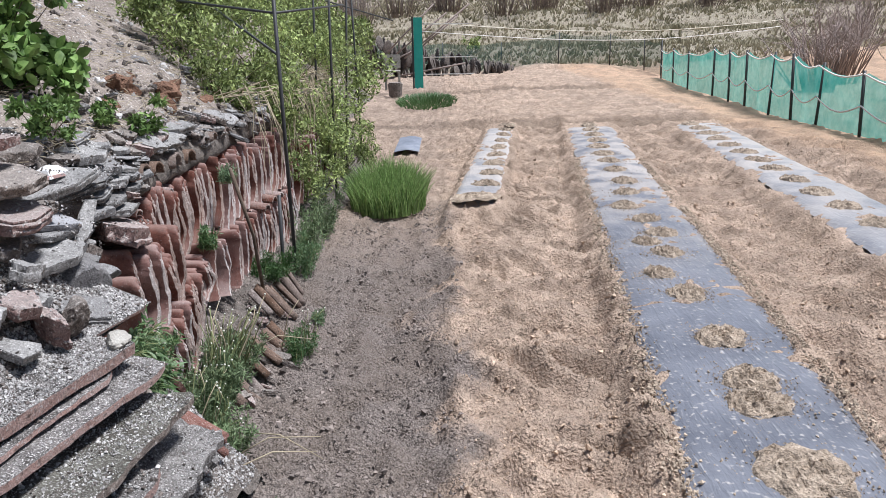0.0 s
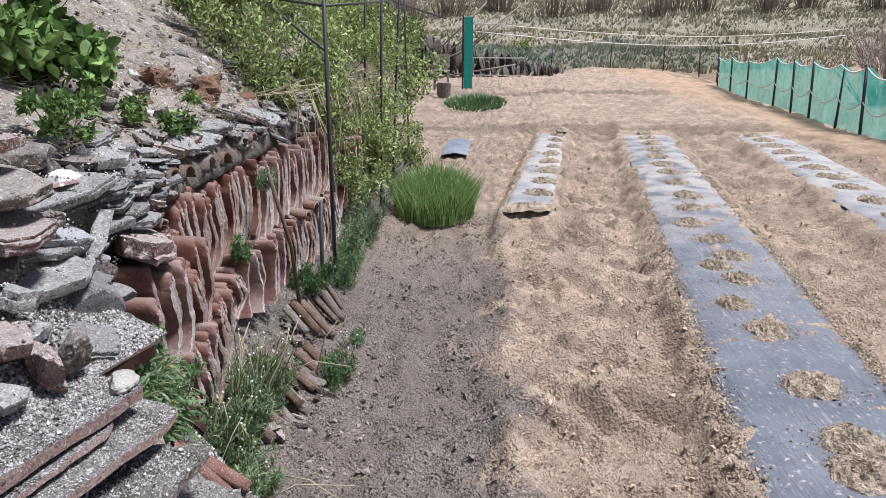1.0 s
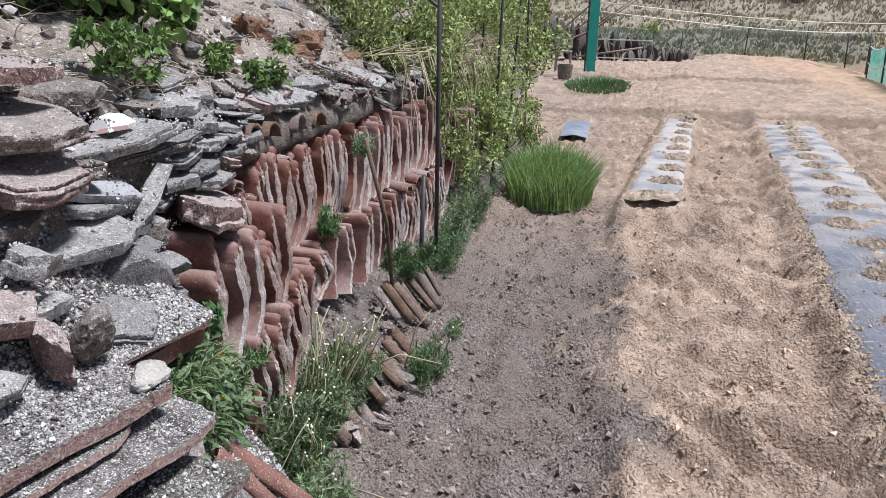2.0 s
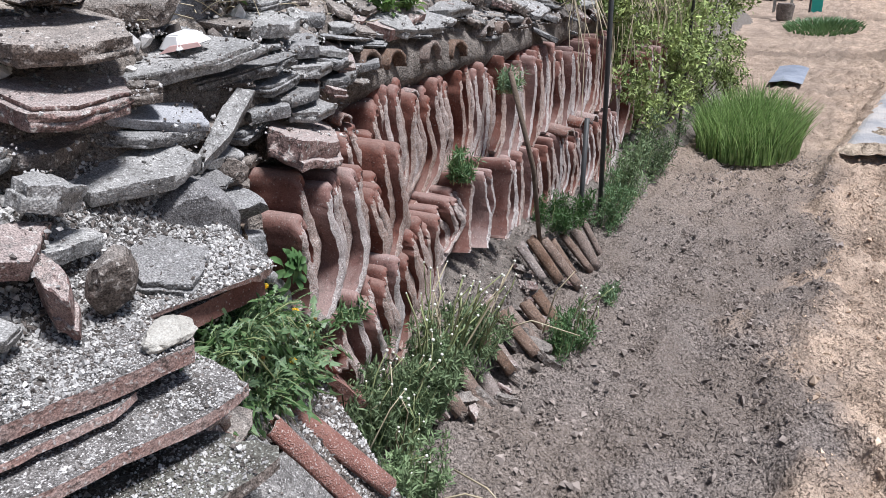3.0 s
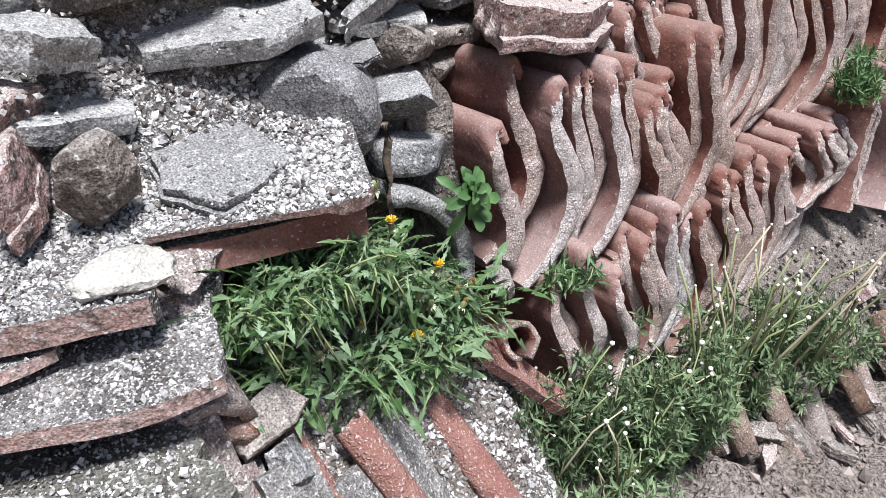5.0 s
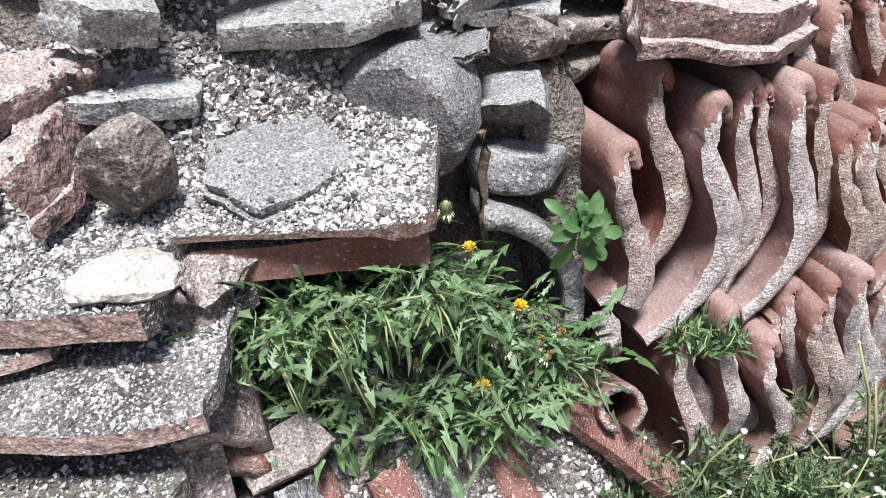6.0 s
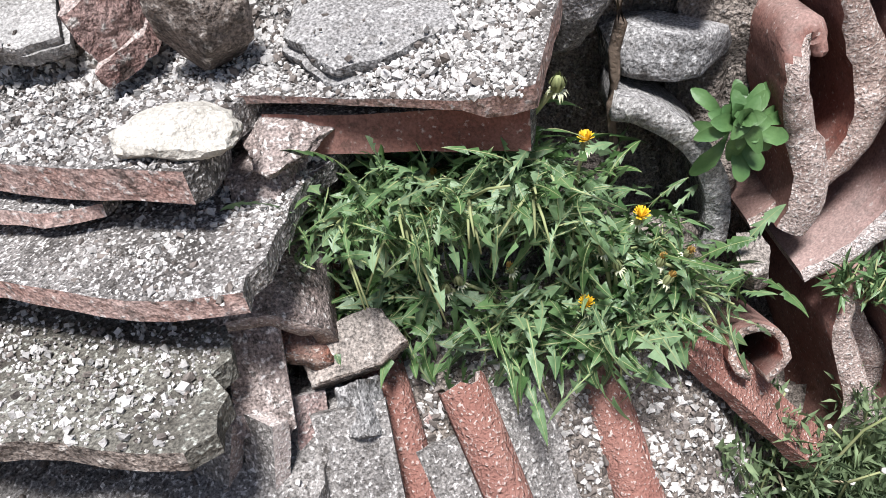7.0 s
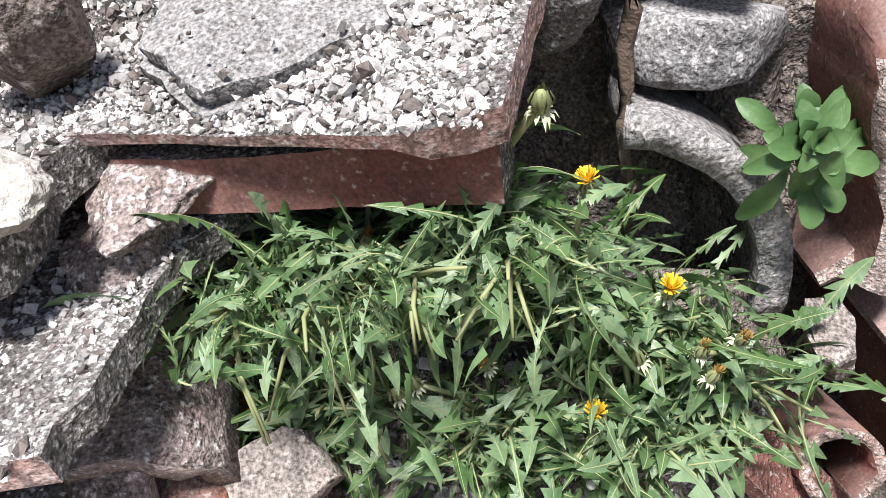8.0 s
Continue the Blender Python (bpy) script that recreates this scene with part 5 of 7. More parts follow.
def joint_grit(name, mat, share, seed):
    r = random.Random(seed)
    at, size = [], []
    for _ in range(int(4500 * share)):
        z, y = r.uniform(0.90, 1.20), r.uniform(1.2, 3.3)
        at.append((wall_front(z) - 0.10 + r.uniform(-0.03, 0.015), y, z))
        size.append(0.002 + 0.006 * r.random() ** 2.5)
    for _ in range(int(11000 * share)):
        x, y = r.uniform(-1.34, -1.0), r.uniform(1.66, 2.30)
        s = 0.0015 + 0.0055 * r.random() ** 2.2
        at.append((x, y, heap_z(x, y) + s * 0.4))
        size.append(s)
    for _ in range(int(10000 * share)):
        x, y = r.uniform(-1.02, -0.68), r.uniform(2.05, 2.60)
        s = 0.0015 + 0.005 * r.random() ** 2.5
        at.append((x, y, rubble_z(x, y) + s * 0.3))
        size.append(s)
    return obj(name, strew(name, at, size, mat, seed))


tagged(joint_grit("joint_grit", GRIT, 0.7, 77), "whitish grit in the joints of the wall", "grit", kind="stuff")
tagged(joint_grit("joint_grit", DARK_GRIT, 0.45, 78), "dark crumbs in the joints of the wall", "grit", kind="stuff")
tagged(obj("rubble_slope", sheet("rubble_slope", axis_steps((-1.08, -0.66, 0.02)), axis_steps((2.02, 2.80, 0.02)), rubble_z, BANK_SOIL)), "gritty slope of earth below the dandelions", "bank", kind="structure")
tagged(obj("grit_heap", sheet("grit_heap", axis_steps((-1.36, -1.04, 0.02)), axis_steps((1.60, 2.27, 0.02)), heap_z, LEDGE_TOP)), "heaped grit behind the broad tile ledge", "grit heap", kind="structure")


# ---- china shard on the slab ----
bm = bmesh.new()
bmesh.ops.create_cone(bm, cap_ends=True, segments=4, radius1=0.062, radius2=0.034, depth=0.05)
bmesh.ops.bevel(bm, geom=bm.edges[:], offset=0.004, segments=2, affect="EDGES")
me = bpy.data.meshes.new("china_shard")
bm.to_mesh(me)
bm.free()
me.materials.append(CHINA)
shard = tagged(obj("china_shard", me, trs(-1.27, 2.52, 1.14, 8, -10, 30, 1, 1, 0.55)), "white glazed china shard lying on a slab", "shard")
obj("rim", mesh("rim", [(-0.045, -0.046, -0.024), (0.045, -0.046, -0.024), (0.04, -0.043, -0.008), (-0.02, -0.042, -0.004), (-0.045, -0.052, -0.024), (0.045, -0.052, -0.024), (0.04, -0.049, -0.008), (-0.02, -0.048, -0.004)],
                 [(4, 5, 6, 7), (0, 3, 2, 1), (0, 1, 5, 4), (1, 2, 6, 5), (2, 3, 7, 6), (3, 0, 4, 7)], CHINA_RIM, smooth=False), None, shard, "pink broken clay edge")


# ---- plants ----
def dandelion_leaf(seed, long=0.12, wide=0.013):
    """Toothed leaf along +x, arching up and over, with irregular back-pointing teeth and a pale midrib."""
    r = random.Random(seed)
    n = 33
    lift, droop, twist, sway = r.uniform(0.2, 0.9), r.uniform(0.3, 1.3), r.uniform(-0.9, 0.9), r.uniform(-0.25, 0.25)
    teeth = []
    for side in (0, 1):
        t, row = r.uniform(0.10, 0.16), []
        while t < 0.74:
            row.append((t, r.uniform(0.6, 1.15), r.uniform(0.08, 0.13)))
            t += r.uniform(0.10, 0.17)
        teeth.append(row)
    verts, faces, slots = [], [], []
    for i in range(n):
        t = i / (n - 1)
        x = long * t * (1 - 0.12 * t * t)
        yy = long * sway * t * t
        z = long * (lift * t - droop * t * t * 0.75)
        env = wide * (0.10 + 0.95 * math.sin(math.pi * min(1.0, 0.08 + t * 0.62)) * (0.45 + 0.65 * t))
        edge = []
        for side in (0, 1):
            w, back = 0.17, 0.0
            for c, k, span in teeth[side]:
                d = (t - c) / span
                if 0 <= d < 1:
                    w, back = max(w, k * (1 - d) ** 0.85), -0.09 * long * (1 - d)
                elif -0.22 < d < 0:
                    w = max(w, k * (1 + d / 0.22) ** 1.6)
            if t > 0.80:
                w, back = 0.85 * (1 - t) / 0.20 + 0.02, -0.07 * long * max(0.0, 1 - (t - 0.80) / 0.12)
            edge.append((env * w, back))
        (wl, bl), (wr, br) = edge
        roll = twist * t
        verts += [(x + bl, yy + wl * math.cos(roll), z + wl * (0.25 + math.sin(roll))), (x, yy, z), (x + br, yy - wr * math.cos(roll), z + wr * (0.25 - math.sin(roll)))]
    for i in range(n - 1):
        a = 3 * i
        faces += [(a, a + 1, a + 4, a + 3), (a + 1, a + 2, a + 5, a + 4)]
        slots += [0, 0]
    o = len(verts)
    for i in range(n):
        x, y, z = verts[3 * i + 1]
        h = 0.0012 * (1 - 0.8 * i / n)
        verts += [(x, y + h, z + 0.0007), (x, y - h, z + 0.0007)]
    for i in range(n - 1):
        a = o + 2 * i
        faces.append((a, a + 1, a + 3, a + 2))
        slots.append(1)
    return mesh("leaf", verts, faces, [LEAF, STEM], slots=slots)


D_LEAVES = [dandelion_leaf(k, 0.098 + 0.014 * (k % 3), 0.0105 + 0.0015 * (k % 5)) for k in range(18)]


def ball(r0, level=1, squash=1.0):
    v, f = ICO[level]
    return [Vector((p.x * r0, p.y * r0, p.z * r0 * squash)) for p in v], f


def flower_head():
    """Half-open dandelion head: a brush of narrow ray florets."""
    parts = []
    rr = random.Random(3)
    for k in range(64):
        a, tilt = rr.uniform(0, 6.28), rr.random() ** 0.7 * 1.15
        d = Vector((math.cos(a) * math.sin(tilt), math.sin(a) * math.sin(tilt), math.cos(tilt))) * rr.uniform(0.008, 0.012)
        side = Vector((-math.sin(a), math.cos(a), 0)) * 0.0009
        b = Vector((math.cos(a), math.sin(a), 0)) * 0.002
        parts.append(([b - side, b + side, b + d + side, b + d - side], [(0, 1, 2, 3)]))
    v, f = merge(parts)
    return mesh("flower_head", v, f, YELLOW, smooth=False)


def bud_mesh():
    """Closed green head above a ruff of narrow pale bracts that bend back."""
    rr = random.Random(5)
    parts = []
    for k in range(13):
        a = 6.283 * k / 13 + rr.uniform(-0.15, 0.15)
        out, side = Vector((math.cos(a), math.sin(a), 0)), Vector((-math.sin(a), math.cos(a), 0)) * 0.0011
        lean, up = rr.uniform(0.0, 0.0022), Vector((0, 0, 0.014 + rr.uniform(-0.002, 0.002)))
        foot, belly, tip = out * 0.0035 + Vector((0, 0, -0.006)), out * (0.0058 + lean) + up * 0.2, out * (0.0030 + lean) + up * 0.62
        parts.append(([foot - side, foot + side, belly + side * 1.25, belly - side * 1.25, tip + side * 0.5, tip - side * 0.5], [(0, 1, 2, 3), (3, 2, 4, 5)]))
    core = [Vector((p.x * 0.0048, p.y * 0.0048, p.z * 0.0075 + 0.001)) for p in ICO[2][0]]
    parts.append((core, ICO[2][1]))
    green = sum(len(f) for _, f in parts)
    for k in range(11):
        a = 6.283 * k / 11 + rr.uniform(-0.2, 0.2)
        out, side = Vector((math.cos(a), math.sin(a), 0)), Vector((-math.sin(a), math.cos(a), 0)) * 0.0012
        foot, mid, tip = out * 0.003 + Vector((0, 0, -0.005)), out * 0.008 + Vector((0, 0, -0.0055)), out * rr.uniform(0.009, 0.012) + Vector((0, 0, rr.uniform(-0.013, -0.006)))
        parts.append(([foot - side, foot + side, mid + side, mid - side, tip], [(0, 1, 2, 3), (3, 2, 4)]))
    v, f = merge(parts)
    return mesh("bud", v, f, [STEM, BRACT], slots=[0] * green + [1] * (len(f) - green))


HEAD, BUD = flower_head(), bud_mesh()
WITHERED = HEAD.copy()
WITHERED.materials[0] = surf("withered_petal", (0.36, 0.22, 0.05), (0.45, 0.30, 0.10), scale=60, fine=200, bump=0)


def dandelion(x, y, z, leaves, seed, size=1.0, heads=()):
    """A rosette whose leaves spread out from the wall; heads: (kind, out, along, up) of its flower stalks."""
    rr = random.Random(seed)
    d = thing("dandelion", trs(x, y, z), "green dandelion with toothed leaves growing from the wall", "dandelion", "dandelions in the wall")
    leaves = int(leaves * 5.8)
    for k in range(leaves):
        a = -125 + 250 * (k + rr.random()) / leaves
        obj("leaf", rr.choice(D_LEAVES), trs(rr.uniform(-0.02, 0.045), rr.uniform(-0.045, 0.045), rr.uniform(-0.03, 0.03), rr.uniform(-75, 75), rr.uniform(-62, 50), a,
                                            size * rr.uniform(0.3, 0.95), size * rr.uniform(0.45, 0.95), size * rr.uniform(0.5, 1.1)), d)
    for _ in range(4):
        tip = Vector((rr.uniform(0.04, 0.08), rr.uniform(-0.04, 0.04), rr.uniform(-0.09, 0.06)))
        v, f = tube([(0, 0, 0), tip * 0.5 + Vector((0.015, 0, 0.012)), tip], [0.0018, 0.0015, 0.001], 5)
        obj("stalk", mesh("stalk", v, f, STEM), None, d, "pale green flower stalk")
    for kind, ox, oy, oz in heads:
        mid = (ox * 0.45, oy * 0.5, oz * 0.62)
        wide = 1.5 if kind == "big" else 0.85
        v, f = tube([(0, 0, 0), mid, (ox, oy, oz)], [0.0028 * wide, 0.0026 * wide, 0.0022 * wide], 6)
        st = obj("stalk", mesh("stalk", v, f, STEM), None, d, "pale green flower stalk")
        m = trs(ox, oy, oz, rr.uniform(-25, 25), rr.uniform(0, 35), 0)
        if kind == "open":
            obj("bud", BUD, m @ trs(0, 0, -0.003, 0, 0, 0, 0.75, 0.75, 0.8), st)
            obj("flower_head", HEAD, m @ trs(0, 0, 0.005, 0, 0, 0, 0.80, 0.80, 0.9), st, "yellow flower head")
        elif kind == "old":
            obj("bud", BUD, m @ trs(0, 0, 0, 0, 0, 0, 0.75, 0.75, 0.9), st)
            obj("flower_head", WITHERED, m @ trs(0, 0, 0.005, 0, 0, 0, 0.40, 0.40, 0.8), st, "withered brown-yellow flower head")
        elif kind == "bud":
            obj("bud", BUD, m @ trs(0, 0, 0, 0, 0, 0, 0.85, 0.85, 1.0), st)
        elif kind == "big":
            obj("bud", BUD, m @ trs(0, 0, 0, 0, 0, 0, 1.1, 1.1, 1.25), st, "pale green bud with bent-back bracts")
        else:
            v2, f2 = ball(0.005)
            obj("seed_ball", mesh("seed_ball", v2, f2, SEEDHEAD), m, st, "small white head")
    return d


ROOTS = [(-1.02, 2.145, 0.585, 20, 0.9), (-1.02, 2.205, 0.60, 24, 1.05), (-1.03, 2.31, 0.61, 24, 1.0), (-1.03, 2.38, 0.55, 20, 0.95), (-1.02, 2.45, 0.51, 18, 0.9), (-0.98, 2.185, 0.49, 24, 0.95), (-0.97, 2.31, 0.465, 24, 0.95), (-0.97, 2.42, 0.46, 24, 0.95), (-1.0, 2.505, 0.47, 15, 0.85),
         (-0.935, 2.15, 0.62, 8, 0.68), (-0.935, 2.21, 0.63, 9, 0.7), (-0.935, 2.275, 0.635, 9, 0.7), (-0.945, 2.335, 0.635, 8, 0.66)]
FLOWERS = {3: [("open", -1.015, 2.39, 0.642)], 4: [("open", -0.985, 2.441, 0.571)]}
for k, (kind, hx, hy, hz) in enumerate([
        ("big", -1.007, 2.104, 0.628), ("big", -1.0, 2.362, 0.712), ("bud", -0.965, 2.243, 0.509), ("bud", -0.971, 2.419, 0.525),
        ("bud", -0.944, 2.371, 0.452), ("bud", -0.967, 2.257, 0.517), ("old", -0.990, 2.232, 0.580), ("old", -1.018, 2.147, 0.656),
        ("old", -1.004, 2.235, 0.619), ("old", -0.971, 2.311, 0.526), ("old", -0.976, 2.404, 0.541), ("old", -0.971, 2.462, 0.527),
        ("old", -0.973, 2.489, 0.534), ("old", -0.964, 2.469, 0.509), ("open", -0.956, 2.387, 0.484), ("seed", -0.937, 2.381, 0.433)]):
    FLOWERS.setdefault(min(range(9), key=lambda q: abs(ROOTS[q][1] - hy) + abs(ROOTS[q][2] - hz + 0.06)), []).append((kind, hx, hy, hz))
for q, (x, y, z, leaves, size) in enumerate(ROOTS):
    dandelion(x, y, z, leaves, q + 1, size, [(kind, hx - x + 0.018, hy - y, hz - z + 0.012) for kind, hx, hy, hz in FLOWERS.get(q, [])])


def rosette(x, y, z, seed, size=1.0):
    """Smooth spoon-shaped leaves in a rosette that hangs from a crack."""
    rr = random.Random(seed)
    d = thing("rosette_weed", trs(x, y, z), "small weed with a rosette of smooth spoon-shaped leaves", "weed")
    meshes = []
    for k in range(4):
        verts, faces = [], []
        n = 10
        for i in range(n):
            t = i / (n - 1)
            t = 1 - (1 - t) ** 1.6
            w = 0.012 * (0.20 + 0.80 * step(t, 0.25, 0.72)) * math.sqrt(max(0.02, 1 - max(0.0, (t - 0.74) / 0.26) ** 2)) * (1 + 0.08 * math.sin(i * 2.1 + k))
            xx, zz = 0.075 * t, 0.018 * math.sin(t * (2.0 + 0.5 * k)) - 0.004 * t * k
            verts += [(xx, w, zz + 0.3 * w), (xx, 0, zz), (xx, -w, zz + 0.3 * w)]
        for i in range(n - 1):
            a = 3 * i
            faces += [(a, a + 1, a + 4, a + 3), (a + 1, a + 2, a + 5, a + 4)]
        meshes.append(mesh("leaf", verts, faces, LEAF_ROSETTE))
    for k in range(33):
        tier = k // 11
        obj("leaf", meshes[k % 4], trs(0.012 * tier, 0, 0.01 * tier, 0, 70, 0) @ trs(0, 0, 0, 0, -8 - 22 * tier + rr.uniform(-8, 8), k * 47 + rr.uniform(-12, 12), size * (1.15 - 0.22 * tier) * rr.uniform(0.8, 1.1),
            size * rr.uniform(0.9, 1.2), 1), d)
    return d


rosette(-1.075, 2.552, 0.628, 5, 0.68)


def leaf_cloud(name, mat, centres, count, size, seed, narrow=0.45, up=0.2):
    """Many small folded leaves spread round centres (x, y, z, rx, ry, rz)."""
    rr = random.Random(seed)
    verts, faces = [], []
    for _ in range(count):
        cx, cy, cz, ax, ay, az = rr.choice(centres)
        while True:
            d = Vector((rr.uniform(-1, 1), rr.uniform(-1, 1), rr.uniform(-1, 1)))
            if 0.15 < d.length < 1:
                break
        d *= d.length ** -0.35
        c = Vector((cx + ax * d.x, cy + ay * d.y, cz + az * d.z))
        q = Euler((rr.uniform(-1.2, 1.2), rr.uniform(-1.2, 1.2) - up, rr.uniform(0, 6.3))).to_matrix()
        s = size * rr.uniform(0.6, 1.35)
        w = s * narrow
        o = len(verts)
        if narrow < 0.55:
            verts += [c + q @ Vector(p) for p in ((0, 0, 0), (s * 0.45, w * 0.5, s * 0.08), (s, 0, 0), (s * 0.45, -w * 0.5, s * 0.08))]
            faces += [(o, o + 1, o + 2), (o, o + 2, o + 3)]
        else:
            verts += [c + q @ Vector(p) for p in ((0, 0, 0), (s * 0.2, w * 0.36, s * 0.06), (s * 0.52, w * 0.5, s * 0.10), (s * 0.82, w * 0.30, s * 0.02), (s, 0, -s * 0.10),
                                                  (s * 0.82, -w * 0.30, s * 0.02), (s * 0.52, -w * 0.5, s * 0.10), (s * 0.2, -w * 0.36, s * 0.06), (s * 0.5, 0, s * 0.02))]
            faces += [(o + i, o + i + 1, o + 8) for i in range(7)] + [(o + 7, o, o + 8)]
    return mesh(name, verts, faces, mat)


def twigs(base, tips, rad, seed, bends=4):
    rr = random.Random(seed)
    parts = []
    for tip in tips:
        b, t = Vector(base), Vector(tip)
        path = [b.lerp(t, i / bends) + Vector((rr.uniform(-1, 1), rr.uniform(-1, 1), rr.uniform(-0.3, 0.6))) * (t - b).length * 0.06 * (0 < i < bends) for i in range(bends + 1)]
        parts.append(tube(path, [rad * (1 - 0.7 * i / bends) for i in range(bends + 1)], 5))
    return merge(parts)


def shrub(x, y, z, spread, high, mat, count, size, seed, label, narrow=0.45, clumps=12, category="shrub", hang=0.0, name="shrub", low=0.3):
    """Leafy shrub: bent stems and a ragged crown of separate leaves in clumps."""
    rr = random.Random(seed)
    sh = thing(name, trs(x, y, z), label, category)
    centres, tips = [], []
    for _ in range(clumps):
        a, d = rr.uniform(0, 6.28), spread * rr.random() ** 0.5
        cz = high * rr.uniform(low, 0.95) - hang * max(0, math.cos(a)) * d / spread * high
        c = (d * math.cos(a), d * math.sin(a) * 1.15, cz)
        k = spread * rr.uniform(0.16, 0.34)
        centres.append((*c, k, k, k * 0.8))
        tips.append(c)
    v, f = twigs((0, 0, 0), tips, 0.009 * max(0.4, spread), seed)
    obj("stem", mesh("stem", v, f, BARK), None, sh, "thin brown stems")["kind"] = "stuff"
    cr = obj("crown", leaf_cloud("crown", mat, centres, count, size, seed + 1, narrow), None, sh)
    cr["kind"] = "stuff"
    return sh


# large-leaved plant at the top of the wall, and weeds in its cracks
shrub(-1.78, 3.15, 1.33, 0.30, 0.74, LEAF_BRIGHT, 3400, 0.058, 41, "bushy plant with broad bright green leaves", narrow=0.62, clumps=34, low=0.08)
shrub(-2.02, 3.75, 1.52, 0.10, 0.28, LEAF_LIGHT, 160, 0.05, 45, "leafy light green plant beside short stakes", narrow=0.6, clumps=5)
shrub(-1.40, 2.80, 1.16, 0.16, 0.20, LEAF_BRIGHT, 1100, 0.030, 42, "low leafy weed in the stones", clumps=10, category="weed", name="weed")
shrub(-1.38, 3.50, 1.08, 0.13, 0.24, LEAF_BRIGHT, 900, 0.030, 43, "small leafy weed growing from the wall", clumps=10, category="weed", name="weed")

# shrubs over the far part of the wall
shrub(-1.68, 5.9, 1.05, 0.58, 0.85, LEAF_LIGHT, 15000, 0.042, 51, "light green shrub leaning over the wall", clumps=44, hang=0.6, narrow=0.36, low=0.0)
shrub(-1.5, 5.5, 0.98, 0.45, 0.42, LEAF_LIGHT, 6000, 0.040, 59, "low light green shrub hanging over the tiles", clumps=20, hang=0.8, narrow=0.36)
shrub(-1.55, 7.4, 0.80, 0.75, 1.15, LEAF_LIGHT, 14000, 0.046, 52, "tangled light green shrub over the wall", clumps=40, hang=0.5, narrow=0.36, low=0.1)
shrub(-1.5, 9.2, 0.6, 0.8, 1.6, LEAF_LIGHT, 7000, 0.05, 54, "tall tangled shrub at the wall's end", clumps=22, hang=0.3)
shrub(-2.2, 11.0, 0.8, 1.1, 1.7, LEAF_LIGHT, 8000, 0.07, 55, "green shrub by the stakes", clumps=20)
shrub(-2.4, 14.5, 0.6, 1.2, 1.5, LEAF_LIGHT, 6000, 0.08, 56, "light shrub behind the field's edge", clumps=18)

shrub(-1.42, 5.95, 0.62, 0.42, 0.62, LEAF_LIGHT, 5000, 0.038, 84, "light green shrub hanging over the tiles", clumps=26, hang=0.5, narrow=0.36, low=0.05)
shrub(-1.36, 6.7, 0.52, 0.42, 0.72, LEAF_LIGHT, 5000, 0.040, 85, "light green shrub hanging over the tiles", clumps=26, hang=0.5, narrow=0.36, low=0.05)
shrub(-1.15, 6.3, 0.25, 0.34, 0.75, LEAF_LIGHT, 3600, 0.034, 81, "green tangle hanging down over the tiles", clumps=24, narrow=0.36, low=0.05)
shrub(-1.10, 7.1, 0.15, 0.36, 0.85, LEAF_LIGHT, 3600, 0.036, 82, "green tangle hanging down over the tiles", clumps=24, narrow=0.36, low=0.05)
shrub(-1.10, 8.1, 0.05, 0.40, 1.0, LEAF_LIGHT, 3600, 0.04, 83, "green tangle hanging down over the tiles", clumps=24, narrow=0.36, low=0.05)

def hanging_grass():
    """Dry stems that hang from the wall's top over the far tiles."""
    r = random.Random(91)
    parts = []
    for _ in range(170):
        y = r.uniform(5.0, 8.6)
        a = Vector((-1.42 + r.uniform(-0.1, 0.1), y, 1.12 + r.uniform(-0.1, 0.1)))
        b = a + Vector((r.uniform(0.1, 0.3), r.uniform(-0.25, 0.25), r.uniform(0.0, 0.1)))
        c = b + Vector((r.uniform(0.02, 0.12), r.uniform(-0.15, 0.15), -r.uniform(0.2, 0.6)))
        parts.append(tube([a, b, b.lerp(c, 0.5) + Vector((0.03, 0, 0.03)), c], [0.004, 0.0035, 0.003, 0.0015], 4, False))
    v, f = merge(parts)
    return tagged(obj("hanging_grass", mesh("hanging_grass", v, f, STRAW)), "dry stems hanging over the tile wall", "grass", kind="stuff")


hanging_grass()

